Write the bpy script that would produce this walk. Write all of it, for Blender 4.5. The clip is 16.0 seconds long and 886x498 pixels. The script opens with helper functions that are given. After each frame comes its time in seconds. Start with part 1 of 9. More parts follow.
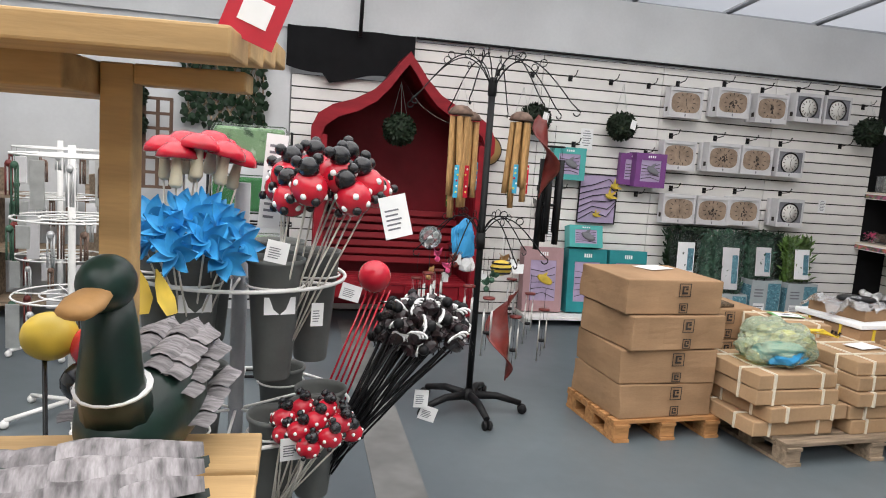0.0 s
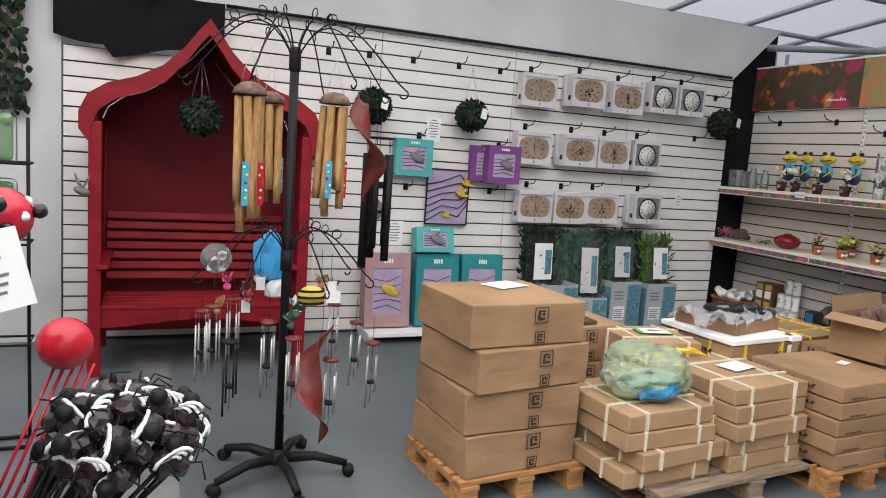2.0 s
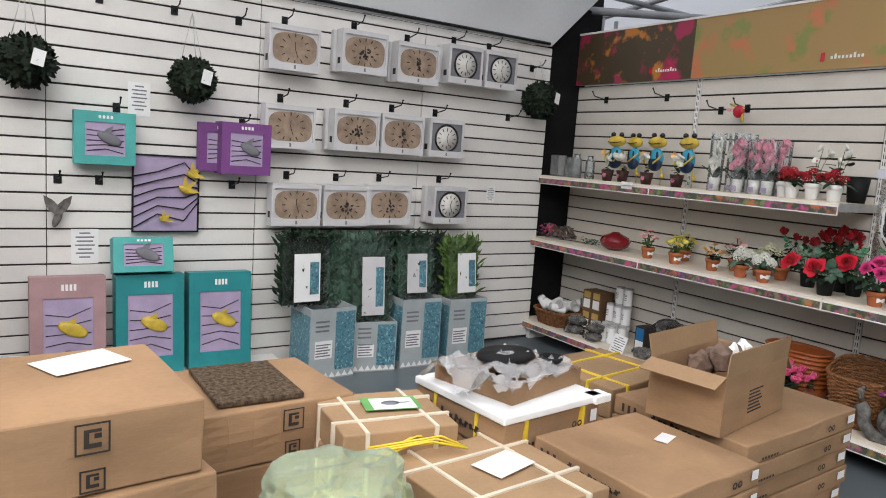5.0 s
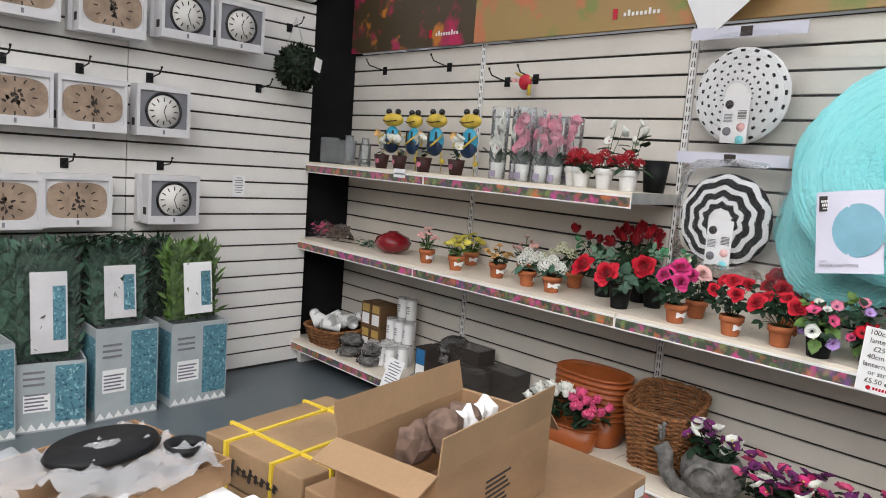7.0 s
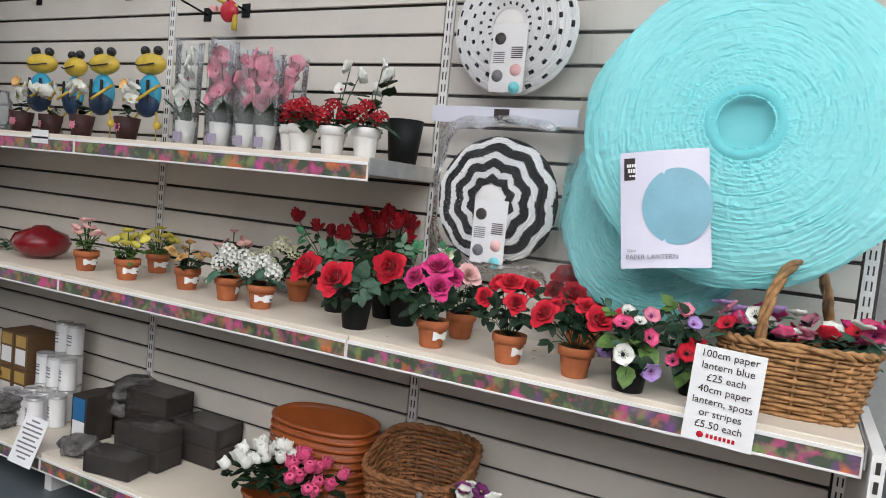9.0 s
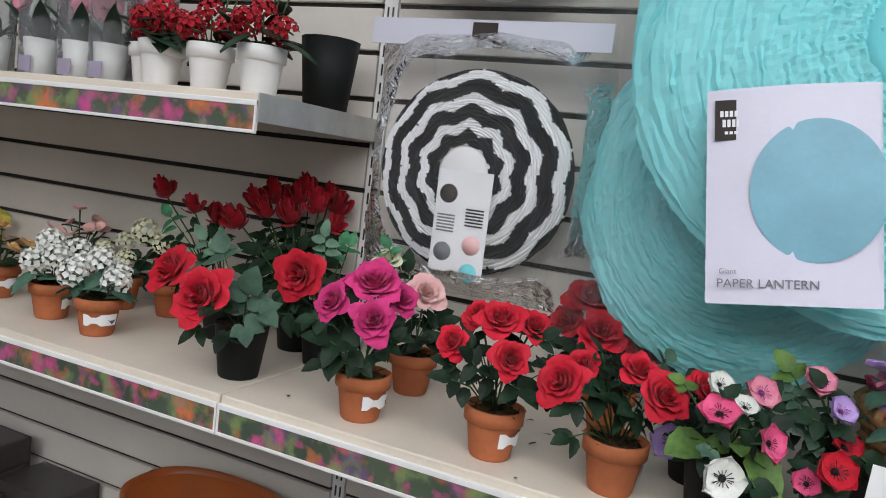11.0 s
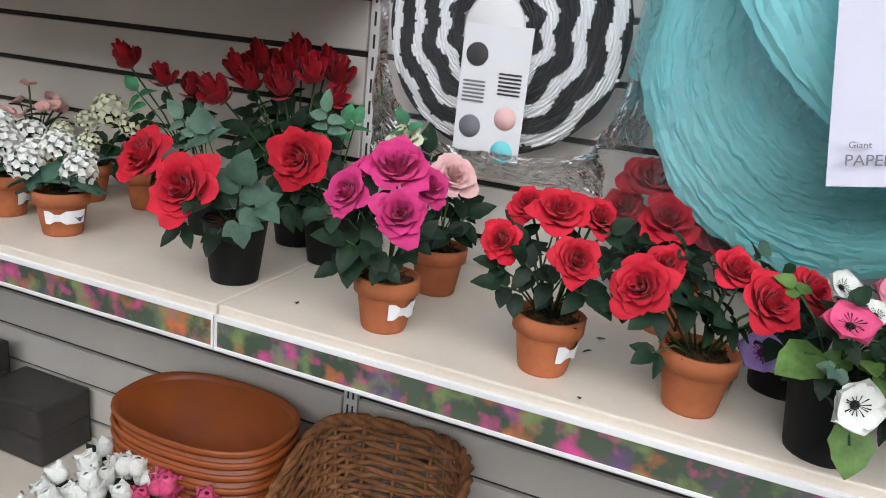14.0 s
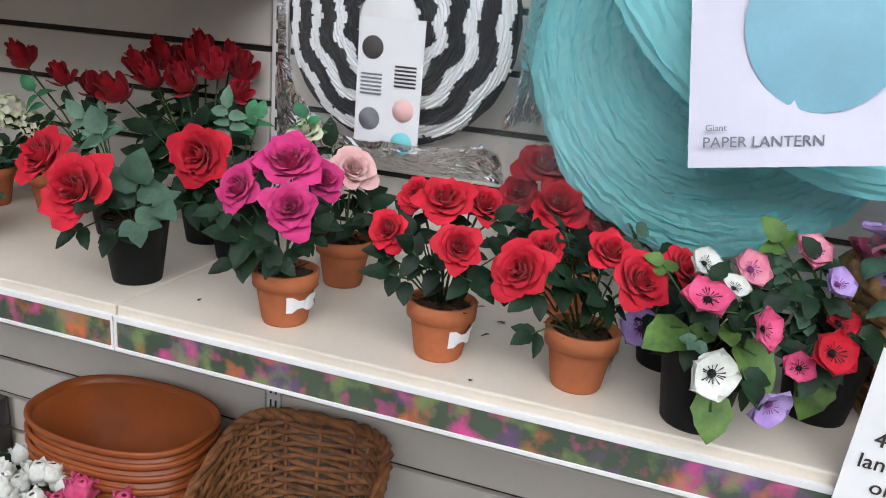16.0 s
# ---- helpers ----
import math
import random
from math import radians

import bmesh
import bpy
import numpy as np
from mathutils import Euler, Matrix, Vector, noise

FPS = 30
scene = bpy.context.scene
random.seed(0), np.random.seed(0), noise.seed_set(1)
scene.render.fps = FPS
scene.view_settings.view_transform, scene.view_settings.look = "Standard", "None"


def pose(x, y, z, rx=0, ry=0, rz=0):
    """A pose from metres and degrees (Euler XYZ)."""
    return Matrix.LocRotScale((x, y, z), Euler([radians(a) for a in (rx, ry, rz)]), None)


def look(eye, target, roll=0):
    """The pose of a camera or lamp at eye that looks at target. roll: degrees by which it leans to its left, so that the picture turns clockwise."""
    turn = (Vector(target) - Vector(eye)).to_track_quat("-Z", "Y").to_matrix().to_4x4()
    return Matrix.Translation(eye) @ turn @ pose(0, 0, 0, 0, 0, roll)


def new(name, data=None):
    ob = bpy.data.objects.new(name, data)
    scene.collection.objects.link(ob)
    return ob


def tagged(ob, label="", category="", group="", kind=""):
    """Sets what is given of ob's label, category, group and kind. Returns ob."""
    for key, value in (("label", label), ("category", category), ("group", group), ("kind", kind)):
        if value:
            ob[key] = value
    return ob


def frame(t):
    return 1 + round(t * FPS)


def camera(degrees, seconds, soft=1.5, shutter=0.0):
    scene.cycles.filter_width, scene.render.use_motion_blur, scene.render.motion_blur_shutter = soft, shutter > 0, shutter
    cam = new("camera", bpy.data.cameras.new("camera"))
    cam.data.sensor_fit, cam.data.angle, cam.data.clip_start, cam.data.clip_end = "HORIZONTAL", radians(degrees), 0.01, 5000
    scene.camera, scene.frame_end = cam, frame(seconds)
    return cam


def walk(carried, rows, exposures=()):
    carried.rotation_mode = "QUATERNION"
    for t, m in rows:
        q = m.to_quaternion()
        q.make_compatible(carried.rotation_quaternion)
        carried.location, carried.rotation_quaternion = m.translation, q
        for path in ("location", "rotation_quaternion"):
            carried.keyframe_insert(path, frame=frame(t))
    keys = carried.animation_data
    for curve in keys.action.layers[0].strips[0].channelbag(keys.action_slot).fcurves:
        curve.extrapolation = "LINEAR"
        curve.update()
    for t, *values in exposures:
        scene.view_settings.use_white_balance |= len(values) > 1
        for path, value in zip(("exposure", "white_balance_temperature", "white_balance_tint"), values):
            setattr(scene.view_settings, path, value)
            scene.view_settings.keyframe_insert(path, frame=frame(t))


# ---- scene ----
import collections

cam = camera(64.5, 16.0, 1.0)
PATH = [
    (0, (-6.033, -6.137, 1.429), (-5.621, -4.198, 1.165), 4.1),
    (0.5, (-5.896, -5.955, 1.432), (-5.413, -4.032, 1.167), 4.1),
    (1, (-5.799, -5.716, 1.468), (-5.25, -3.812, 1.199), 4.1),
    (1.5, (-5.714, -5.564, 1.455), (-4.986, -3.719, 1.195), 4.2),
    (2, (-5.569, -5.384, 1.46), (-4.799, -3.557, 1.199), 4.1),
    (2.5, (-5.431, -5.157, 1.459), (-4.648, -3.336, 1.193), 4.0),
    (3, (-5.255, -4.974, 1.461), (-4.333, -3.219, 1.2), 4.2),
    (3.5, (-4.993, -4.853, 1.485), (-3.963, -3.159, 1.22), 4.4),
    (3.7, (-4.909, -4.835, 1.465), (-3.864, -3.149, 1.207), 4.2),
    (5.8, (-3.727, -4.258, 1.477), (-2.566, -2.653, 1.2), 3.8),
    (6, (-3.621, -4.254, 1.462), (-2.416, -2.681, 1.192), 3.8),
    (6.5, (-3.327, -4.171, 1.472), (-2.051, -2.654, 1.206), 3.9),
    (7, (-3.051, -3.989, 1.439), (-1.648, -2.586, 1.19), 4.3),
    (7.5, (-2.805, -3.859, 1.401), (-1.179, -2.716, 1.177), 4.7),
    (8, (-2.561, -3.756, 1.415), (-0.855, -2.738, 1.188), 4.7),
    (8.5, (-2.291, -3.567, 1.336), (-0.545, -2.609, 1.154), 4.7),
    (9, (-2.097, -3.554, 1.28), (-0.316, -2.657, 1.126), 5.6),
    (11.3, (-1.273, -3.162, 1.272), (0.556, -2.39, 1.03), 7.1),
    (11.5, (-1.23, -3.136, 1.263), (0.594, -2.365, 0.985), 7.0),
    (12, (-1.185, -3.09, 1.25), (0.614, -2.348, 0.787), 7.3),
    (12.5, (-1.184, -3.076, 1.25), (0.615, -2.362, 0.745), 7.0),
    (13, (-1.185, -3.075, 1.26), (0.615, -2.392, 0.717), 6.8),
    (13.5, (-1.199, -3.058, 1.243), (0.595, -2.371, 0.687), 6.4),
    (14, (-1.196, -3.061, 1.246), (0.6, -2.387, 0.682), 6.2),
    (14.5, (-1.196, -3.067, 1.248), (0.605, -2.404, 0.685), 5.9),
    (15, (-1.199, -3.071, 1.254), (0.609, -2.428, 0.689), 5.7),
    (15.5, (-1.196, -3.089, 1.252), (0.618, -2.462, 0.689), 5.5),
    (16, (-1.185, -3.144, 1.257), (0.649, -2.592, 0.682), 5.2),
]
walk(cam, [(t, look(eye, target, roll)) for t, eye, target, roll in PATH], ((0, -0.38, 6500, 10), (1.5, -0.4, 6500, 10), (3.5, -0.36, 6450, 10), (6.5, -0.22, 6450, 10), (8, 0.02, 6350, 10), (9, -0.15, 6300, 10), (11.5, -0.4, 6150, 10), (12.5, -0.4, 6100, 10), (13.5, -0.06, 6100, 10), (14.5, -0.06, 6100, 10), (16, -0.06, 6050, 10)))

# ---- world and light ----
world = bpy.data.worlds.new("world")
scene.world = world
world.use_nodes = True
sky = world.node_tree.nodes.new("ShaderNodeTexSky")
sky.sky_type, sky.sun_disc = "NISHITA", False
sky.sun_elevation, sky.sun_rotation = radians(55), radians(200)
world.node_tree.links.new(sky.outputs[0], world.node_tree.nodes["Background"].inputs[0])
world.node_tree.nodes["Background"].inputs[1].default_value = 0.12


def area_light(name, m, sx, sy, watts, col=(1.0, 0.97, 0.93)):
    d = bpy.data.lights.new(name, "AREA")
    d.shape, d.size, d.size_y, d.energy, d.color = "RECTANGLE", sx, sy, watts, col
    ob = new(name, d)
    ob.matrix_world = m
    return ob


# daylight that falls on the translucent roof sheets
area_light("skylight", pose(-5.8, -4.6, 4.45), 6.5, 5.5, 560)
area_light("skylight", pose(-0.2, 0.6, 4.3), 6.0, 4.5, 80)
area_light("skylight", pose(-4.5, -9.5, 4.45), 7.0, 4.0, 320)


# ---- mesh helpers ----
def box(bm, x0, x1, y0, y1, z0, z1, m=None, bevel=0.0):
    """Adds a box to bm, with rounded edges if bevel is given."""
    vs = [bm.verts.new((x, y, z)) for z in (z0, z1) for x, y in ((x0, y0), (x1, y0), (x1, y1), (x0, y1))]
    fs = [bm.faces.new([vs[k] for k in f]) for f in ((3, 2, 1, 0), (4, 5, 6, 7), (0, 1, 5, 4), (1, 2, 6, 5), (2, 3, 7, 6), (3, 0, 4, 7))]
    if bevel:
        es = list({e for f in fs for e in f.edges})
        got = bmesh.ops.bevel(bm, geom=es, offset=bevel, segments=2, affect="EDGES", profile=0.5)
        vs = list({v for f in got["faces"] for v in f.verts})
    if m is not None:
        bmesh.ops.transform(bm, matrix=m, verts=vs)
    return vs


def lathe(bm, prof, n=20, m=None, sx=1.0, sy=1.0, smooth=True):
    """Turns a profile of (radius, height) about z."""
    rings = []
    for r, z in prof:
        if r < 1e-5:
            rings.append([bm.verts.new((0, 0, z))])
        else:
            rings.append([bm.verts.new((r * sx * math.cos(2 * math.pi * k / n), r * sy * math.sin(2 * math.pi * k / n), z)) for k in range(n)])
    for a, b in zip(rings, rings[1:]):
        for k in range(n):
            j = (k + 1) % n
            if len(a) == 1 and len(b) == 1:
                continue
            if len(a) == 1:
                f = bm.faces.new((a[0], b[j], b[k]))
            elif len(b) == 1:
                f = bm.faces.new((a[k], a[j], b[0]))
            else:
                f = bm.faces.new((a[k], a[j], b[j], b[k]))
            f.smooth = smooth
    vs = [v for r in rings for v in r]
    if m is not None:
        bmesh.ops.transform(bm, matrix=m, verts=vs)
    return vs


def tube(bm, pts, r, n=6, r1=None, closed=False):
    """A round bar along points."""
    pts = [Vector(p) for p in pts]
    rings = []
    cnt = len(pts)
    for i, p in enumerate(pts):
        a = pts[i - 1] if (i or closed) else p
        b = pts[(i + 1) % cnt] if (i + 1 < cnt or closed) else p
        d = (b - a).normalized() if (b - a).length > 1e-9 else Vector((0, 0, 1))
        u = d.cross(Vector((0, 0, 1)))
        u = u.normalized() if u.length > 1e-3 else Vector((1, 0, 0))
        w = d.cross(u)
        rr = r if r1 is None else r + (r1 - r) * i / max(1, cnt - 1)
        rings.append([bm.verts.new(p + rr * (math.cos(2 * math.pi * k / n) * u + math.sin(2 * math.pi * k / n) * w)) for k in range(n)])
    pairs = list(zip(rings, rings[1:])) + ([(rings[-1], rings[0])] if closed else [])
    for a, b in pairs:
        for k in range(n):
            f = bm.faces.new((a[k], a[(k + 1) % n], b[(k + 1) % n], b[k]))
            f.smooth = True
    if not closed:
        bm.faces.new(rings[0])
        bm.faces.new(rings[-1][::-1])
    return [v for q in rings for v in q]


def ball(bm, r, m, seg=14, rings=9):
    got = bmesh.ops.create_uvsphere(bm, u_segments=seg, v_segments=rings, radius=r, matrix=m)
    for v in got["verts"]:
        for f in v.link_faces:
            f.smooth = True
    return got["verts"]


def petal(bm, m, w, l, cup=0.3, curl=0.2, tip=0.6, nu=3, nv=4, foot=None):
    """A curved petal or leaf that grows from the origin (or from one shared foot) along +y, its face up."""
    grid = []
    for j in range(0 if foot is None else 1, nv + 1):
        t = j / nv
        half = w / 2 * (math.sin(math.pi * (0.12 + 0.88 * t) ** (0.6 + tip)) * 0.95 + 0.05 + 0.12 * (1 - t))
        if j == nv:
            half = max(half * 0.55, w * 0.24 if tip < 0.1 else 0)
        row = []
        for i in range(nu + 1):
            s = 2 * i / nu - 1
            row.append(bm.verts.new(m @ Vector((s * half, l * t, cup * w * s * s * 0.5 + curl * l * t * t))))
        grid.append(row)
    if foot is not None:
        for i in range(nu):
            bm.faces.new((foot, grid[0][i + 1], grid[0][i])).smooth = True
    for a, b in zip(grid, grid[1:]):
        for i in range(nu):
            bm.faces.new((a[i], a[i + 1], b[i + 1], b[i])).smooth = True


def mesh_of(name, bm, material):
    bmesh.ops.recalc_face_normals(bm, faces=bm.faces) if len(bm.faces) < 60000 else None
    me = bpy.data.meshes.new(name)
    bm.to_mesh(me)
    bm.free()
    for k in (material if isinstance(material, (list, tuple)) else (material,)):
        me.materials.append(k)
    return me


def part(name, bm, material, parent, label=""):
    """Links a bmesh (or a mesh that is shared) as one mesh object under a thing or a part."""
    me = bm if isinstance(bm, bpy.types.Mesh) else mesh_of(name, bm, material)
    ob = new(name, me)
    ob.parent = parent
    return tagged(ob, label)


def thing(name, label, category, m=None, group="", kind=""):
    ob = new(name)
    ob.empty_display_size = 0.05
    if m is not None:
        ob.matrix_world = m
    return tagged(ob, label, category, group, kind)


def lone(name, bm, material, label, category, m=None, group="", kind=""):
    ob = new(name, bm if isinstance(bm, bpy.types.Mesh) else mesh_of(name, bm, material))
    if m is not None:
        ob.matrix_world = m
    return tagged(ob, label, category, group, kind)


def text_mesh(words, size, material, depth=0.0004):
    cu = bpy.data.curves.new("text", "FONT")
    cu.body, cu.size, cu.extrude, cu.align_x = words, size, depth, "CENTER"
    cu.resolution_u = 3
    ob = bpy.data.objects.new("text", cu)
    scene.collection.objects.link(ob)
    bpy.context.view_layer.update()
    me = bpy.data.meshes.new_from_object(ob.evaluated_get(bpy.context.evaluated_depsgraph_get()))
    bpy.data.objects.remove(ob)
    me.materials.clear()
    me.materials.append(material)
    return me


def rnd(a, b):
    return random.uniform(a, b)


# ---- materials ----
def mat(name, col, rough=0.6, var=0.15, scale=8.0, fine=120.0, bump=0.1, metal=0.0, col2=None, stretch=(1, 1, 1), coat=0.0, dist=0.002, obj_var=0.0, sheen=0.0, trans=0.0, alpha=1.0):
    m = bpy.data.materials.new(name)
    m.use_nodes = True
    nt = m.node_tree
    b = nt.nodes["Principled BSDF"]
    tc = nt.nodes.new("ShaderNodeTexCoord")
    mp = nt.nodes.new("ShaderNodeMapping")
    mp.inputs["Scale"].default_value = stretch
    nt.links.new(tc.outputs["Object"], mp.inputs[0])
    n1 = nt.nodes.new("ShaderNodeTexNoise")
    n1.inputs["Scale"].default_value, n1.inputs["Detail"].default_value = scale, 5
    n2 = nt.nodes.new("ShaderNodeTexNoise")
    n2.inputs["Scale"].default_value, n2.inputs["Detail"].default_value = fine, 3
    info = nt.nodes.new("ShaderNodeObjectInfo")
    add = nt.nodes.new("ShaderNodeVectorMath")
    nt.links.new(mp.outputs[0], add.inputs[0])
    nt.links.new(info.outputs["Random"], add.inputs[1])
    for n in (n1, n2):
        nt.links.new(add.outputs[0], n.inputs["Vector"])
    mix = nt.nodes.new("ShaderNodeMix")
    mix.data_type = "RGBA"
    c2 = col2 or tuple(max(0, c * (1 - 2 * var)) for c in col)
    mix.inputs["A"].default_value, mix.inputs["B"].default_value = (*col, 1), (*c2, 1)
    ramp = nt.nodes.new("ShaderNodeMapRange")
    ramp.inputs["From Min"].default_value, ramp.inputs["From Max"].default_value = 0.35, 0.7
    nt.links.new(n1.outputs[0], ramp.inputs[0])
    nt.links.new(ramp.outputs[0], mix.inputs["Factor"])
    hsv = nt.nodes.new("ShaderNodeHueSaturation")
    val = nt.nodes.new("ShaderNodeMapRange")
    val.inputs["To Min"].default_value, val.inputs["To Max"].default_value = 1 - var * 0.7, 1 + var * 0.7
    nt.links.new(n2.outputs[0], val.inputs[0])
    if obj_var:
        ov = nt.nodes.new("ShaderNodeMapRange")
        ov.inputs["To Min"].default_value, ov.inputs["To Max"].default_value = 1 - obj_var, 1 + obj_var
        nt.links.new(info.outputs["Random"], ov.inputs[0])
        mul = nt.nodes.new("ShaderNodeMath")
        mul.operation = "MULTIPLY"
        nt.links.new(val.outputs[0], mul.inputs[0])
        nt.links.new(ov.outputs[0], mul.inputs[1])
        nt.links.new(mul.outputs[0], hsv.inputs["Value"])
    else:
        nt.links.new(val.outputs[0], hsv.inputs["Value"])
    nt.links.new(mix.outputs["Result"], hsv.inputs["Color"])
    nt.links.new(hsv.outputs[0], b.inputs["Base Color"])
    rr = nt.nodes.new("ShaderNodeMapRange")
    rr.inputs["To Min"].default_value, rr.inputs["To Max"].default_value = max(0.03, rough - 0.1), min(1, rough + 0.1)
    nt.links.new(n1.outputs[0], rr.inputs[0])
    nt.links.new(rr.outputs[0], b.inputs["Roughness"])
    b.inputs["Metallic"].default_value = metal
    b.inputs["Specular IOR Level"].default_value = 0.5 if metal or rough < 0.44 else 0.25
    b.inputs["Coat Weight"].default_value = coat
    b.inputs["Sheen Weight"].default_value = sheen
    b.inputs["Transmission Weight"].default_value = trans
    b.inputs["Alpha"].default_value = alpha
    if bump:
        bp = nt.nodes.new("ShaderNodeBump")
        bp.inputs["Strength"].default_value, bp.inputs["Distance"].default_value = bump, dist
        nt.links.new(n2.outputs[0], bp.inputs["Height"])
        nt.links.new(bp.outputs[0], b.inputs["Normal"])
    return m


def plastic_film(name, tint=(1, 1, 1), clear=0.8, rough=0.12, scale=9.0):
    """Thin clear film with soft swells and sharp creases."""
    m = bpy.data.materials.new(name)
    m.use_nodes = True
    nt = m.node_tree
    nt.nodes.remove(nt.nodes["Principled BSDF"])
    tr, gl, df = (nt.nodes.new("ShaderNodeBsdf" + k) for k in ("Transparent", "Glossy", "Diffuse"))
    tr.inputs[0].default_value = (*tint, 1)
    df.inputs[0].default_value = (*[0.8 * t for t in tint], 1)
    gl.inputs["Roughness"].default_value = rough
    tc = nt.nodes.new("ShaderNodeTexCoord")
    nz = nt.nodes.new("ShaderNodeTexNoise")
    nz.inputs["Scale"].default_value, nz.inputs["Detail"].default_value, nz.inputs["Distortion"].default_value = scale, 6, 1.5
    cr = nt.nodes.new("ShaderNodeTexVoronoi")
    cr.feature = "DISTANCE_TO_EDGE"
    cr.inputs["Scale"].default_value = scale * 1.7
    warp = nt.nodes.new("ShaderNodeVectorMath")
    warp.operation = "MULTIPLY_ADD"
    warp.inputs[1].default_value = (0.25, 0.25, 0.25)
    nt.links.new(tc.outputs["Object"], nz.inputs["Vector"])
    nt.links.new(nz.outputs["Color"], warp.inputs[0])
    nt.links.new(tc.outputs["Object"], warp.inputs[2])
    nt.links.new(warp.outputs[0], cr.inputs["Vector"])
    both = nt.nodes.new("ShaderNodeMath")
    both.operation = "MULTIPLY_ADD"
    both.inputs[1].default_value = 1.2
    nt.links.new(cr.outputs["Distance"], both.inputs[0])
    nt.links.new(nz.outputs[0], both.inputs[2])
    bp = nt.nodes.new("ShaderNodeBump")
    bp.inputs["Strength"].default_value, bp.inputs["Distance"].default_value = 0.9, 0.03
    nt.links.new(both.outputs[0], bp.inputs["Height"])
    nt.links.new(bp.outputs[0], gl.inputs["Normal"])
    m1, m2 = nt.nodes.new("ShaderNodeMixShader"), nt.nodes.new("ShaderNodeMixShader")
    fr = nt.nodes.new("ShaderNodeFresnel")
    fr.inputs[0].default_value = 1.6
    nt.links.new(fr.outputs[0], m2.inputs[0])
    m1.inputs[0].default_value = 1 - clear
    nt.links.new(tr.outputs[0], m1.inputs[1])
    nt.links.new(df.outputs[0], m1.inputs[2])
    nt.links.new(m1.outputs[0], m2.inputs[1])
    nt.links.new(gl.outputs[0], m2.inputs[2])
    nt.links.new(m2.outputs[0], nt.nodes["Material Output"].inputs[0])
    return m


def floral_print(name, base, blobs, scale=14.0, lo=0.57, hi=0.64):
    """A printed photo of a flower meadow: soft blobs of several colours on green."""
    m = bpy.data.materials.new(name)
    m.use_nodes = True
    nt = m.node_tree
    b = nt.nodes["Principled BSDF"]
    tc = nt.nodes.new("ShaderNodeTexCoord")
    n0 = nt.nodes.new("ShaderNodeTexNoise")
    n0.inputs["Scale"].default_value, n0.inputs["Detail"].default_value = scale * 0.35, 4
    nt.links.new(tc.outputs["Object"], n0.inputs["Vector"])
    last = nt.nodes.new("ShaderNodeMix")
    last.data_type = "RGBA"
    last.inputs["A"].default_value, last.inputs["B"].default_value = (*base[0], 1), (*base[1], 1)
    nt.links.new(n0.outputs[0], last.inputs["Factor"])
    last = last.outputs["Result"]
    for i, c in enumerate(blobs):
        mp = nt.nodes.new("ShaderNodeMapping")
        mp.inputs["Location"].default_value = (3.1 * i, 1.7 * i, 2.3 * i)
        nt.links.new(tc.outputs["Object"], mp.inputs[0])
        nz = nt.nodes.new("ShaderNodeTexNoise")
        nz.inputs["Scale"].default_value, nz.inputs["Detail"].default_value = scale * (1 + 0.25 * i), 8
        nt.links.new(mp.outputs[0], nz.inputs["Vector"])
        rp = nt.nodes.new("ShaderNodeMapRange")
        rp.inputs["From Min"].default_value, rp.inputs["From Max"].default_value = lo, hi
        nt.links.new(nz.outputs[0], rp.inputs[0])
        mx = nt.nodes.new("ShaderNodeMix")
        mx.data_type = "RGBA"
        mx.inputs["B"].default_value = (*c, 1)
        nt.links.new(rp.outputs[0], mx.inputs["Factor"])
        nt.links.new(last, mx.inputs["A"])
        last = mx.outputs["Result"]
    nt.links.new(last, b.inputs["Base Color"])
    b.inputs["Roughness"].default_value = 0.35
    return m


M = {}
M["slat"] = mat("white slat board", (0.78, 0.76, 0.73), 0.45, 0.05, 3, 60, 0.04, obj_var=0.03)
M["slat2"] = mat("cream slat board", (0.66, 0.62, 0.56), 0.45, 0.05, 3, 60, 0.04, obj_var=0.03)
M["groove"] = mat("groove dark", (0.05, 0.043, 0.038), 0.8, 0.2)
M["steel"] = mat("galvanised steel", (0.62, 0.62, 0.6), 0.35, 0.1, 20, 200, 0.05, metal=0.8)
M["white"] = mat("white paint", (0.8, 0.79, 0.77), 0.5, 0.05, 4, 90, 0.05)
M["cream"] = mat("cream shelf enamel", (0.74, 0.66, 0.55), 0.38, 0.07, 4, 150, 0.03)
M["grey_wall"] = mat("grey painted sheet", (0.6, 0.61, 0.62), 0.7, 0.07, 1.5, 40, 0.08)
M["black"] = mat("black plastic", (0.009, 0.009, 0.01), 0.45, 0.2, 10, 200, 0.1)
M["blackcloth"] = mat("black cloth", (0.006, 0.006, 0.007), 0.95, 0.2, 6, 300, 0.3)
M["card"] = mat("brown cardboard", (0.35, 0.215, 0.12), 0.8, 0.14, 3, 60, 0.12, stretch=(1, 1, 3), obj_var=0.1)
M["card2"] = mat("pale cardboard", (0.41, 0.265, 0.15), 0.8, 0.14, 3, 60, 0.12, obj_var=0.08)
M["cardin"] = mat("cardboard inside", (0.36, 0.23, 0.13), 0.85, 0.12, 3, 60, 0.12)
M["tape"] = mat("parcel tape", (0.46, 0.33, 0.2), 0.2, 0.08, 10, 60, 0.05, coat=0.4)
M["ink"] = mat("dark print ink", (0.05, 0.04, 0.035), 0.7, 0.2)
M["strapw"] = mat("white packing strap", (0.75, 0.68, 0.55), 0.4, 0.08)
M["strapy"] = mat("yellow packing strap", (0.85, 0.62, 0.05), 0.35, 0.08)
M["paper"] = mat("white paper", (0.82, 0.82, 0.82), 0.6, 0.03, 6, 60, 0.03)
M["print"] = mat("grey print", (0.2, 0.2, 0.22), 0.7, 0.1)
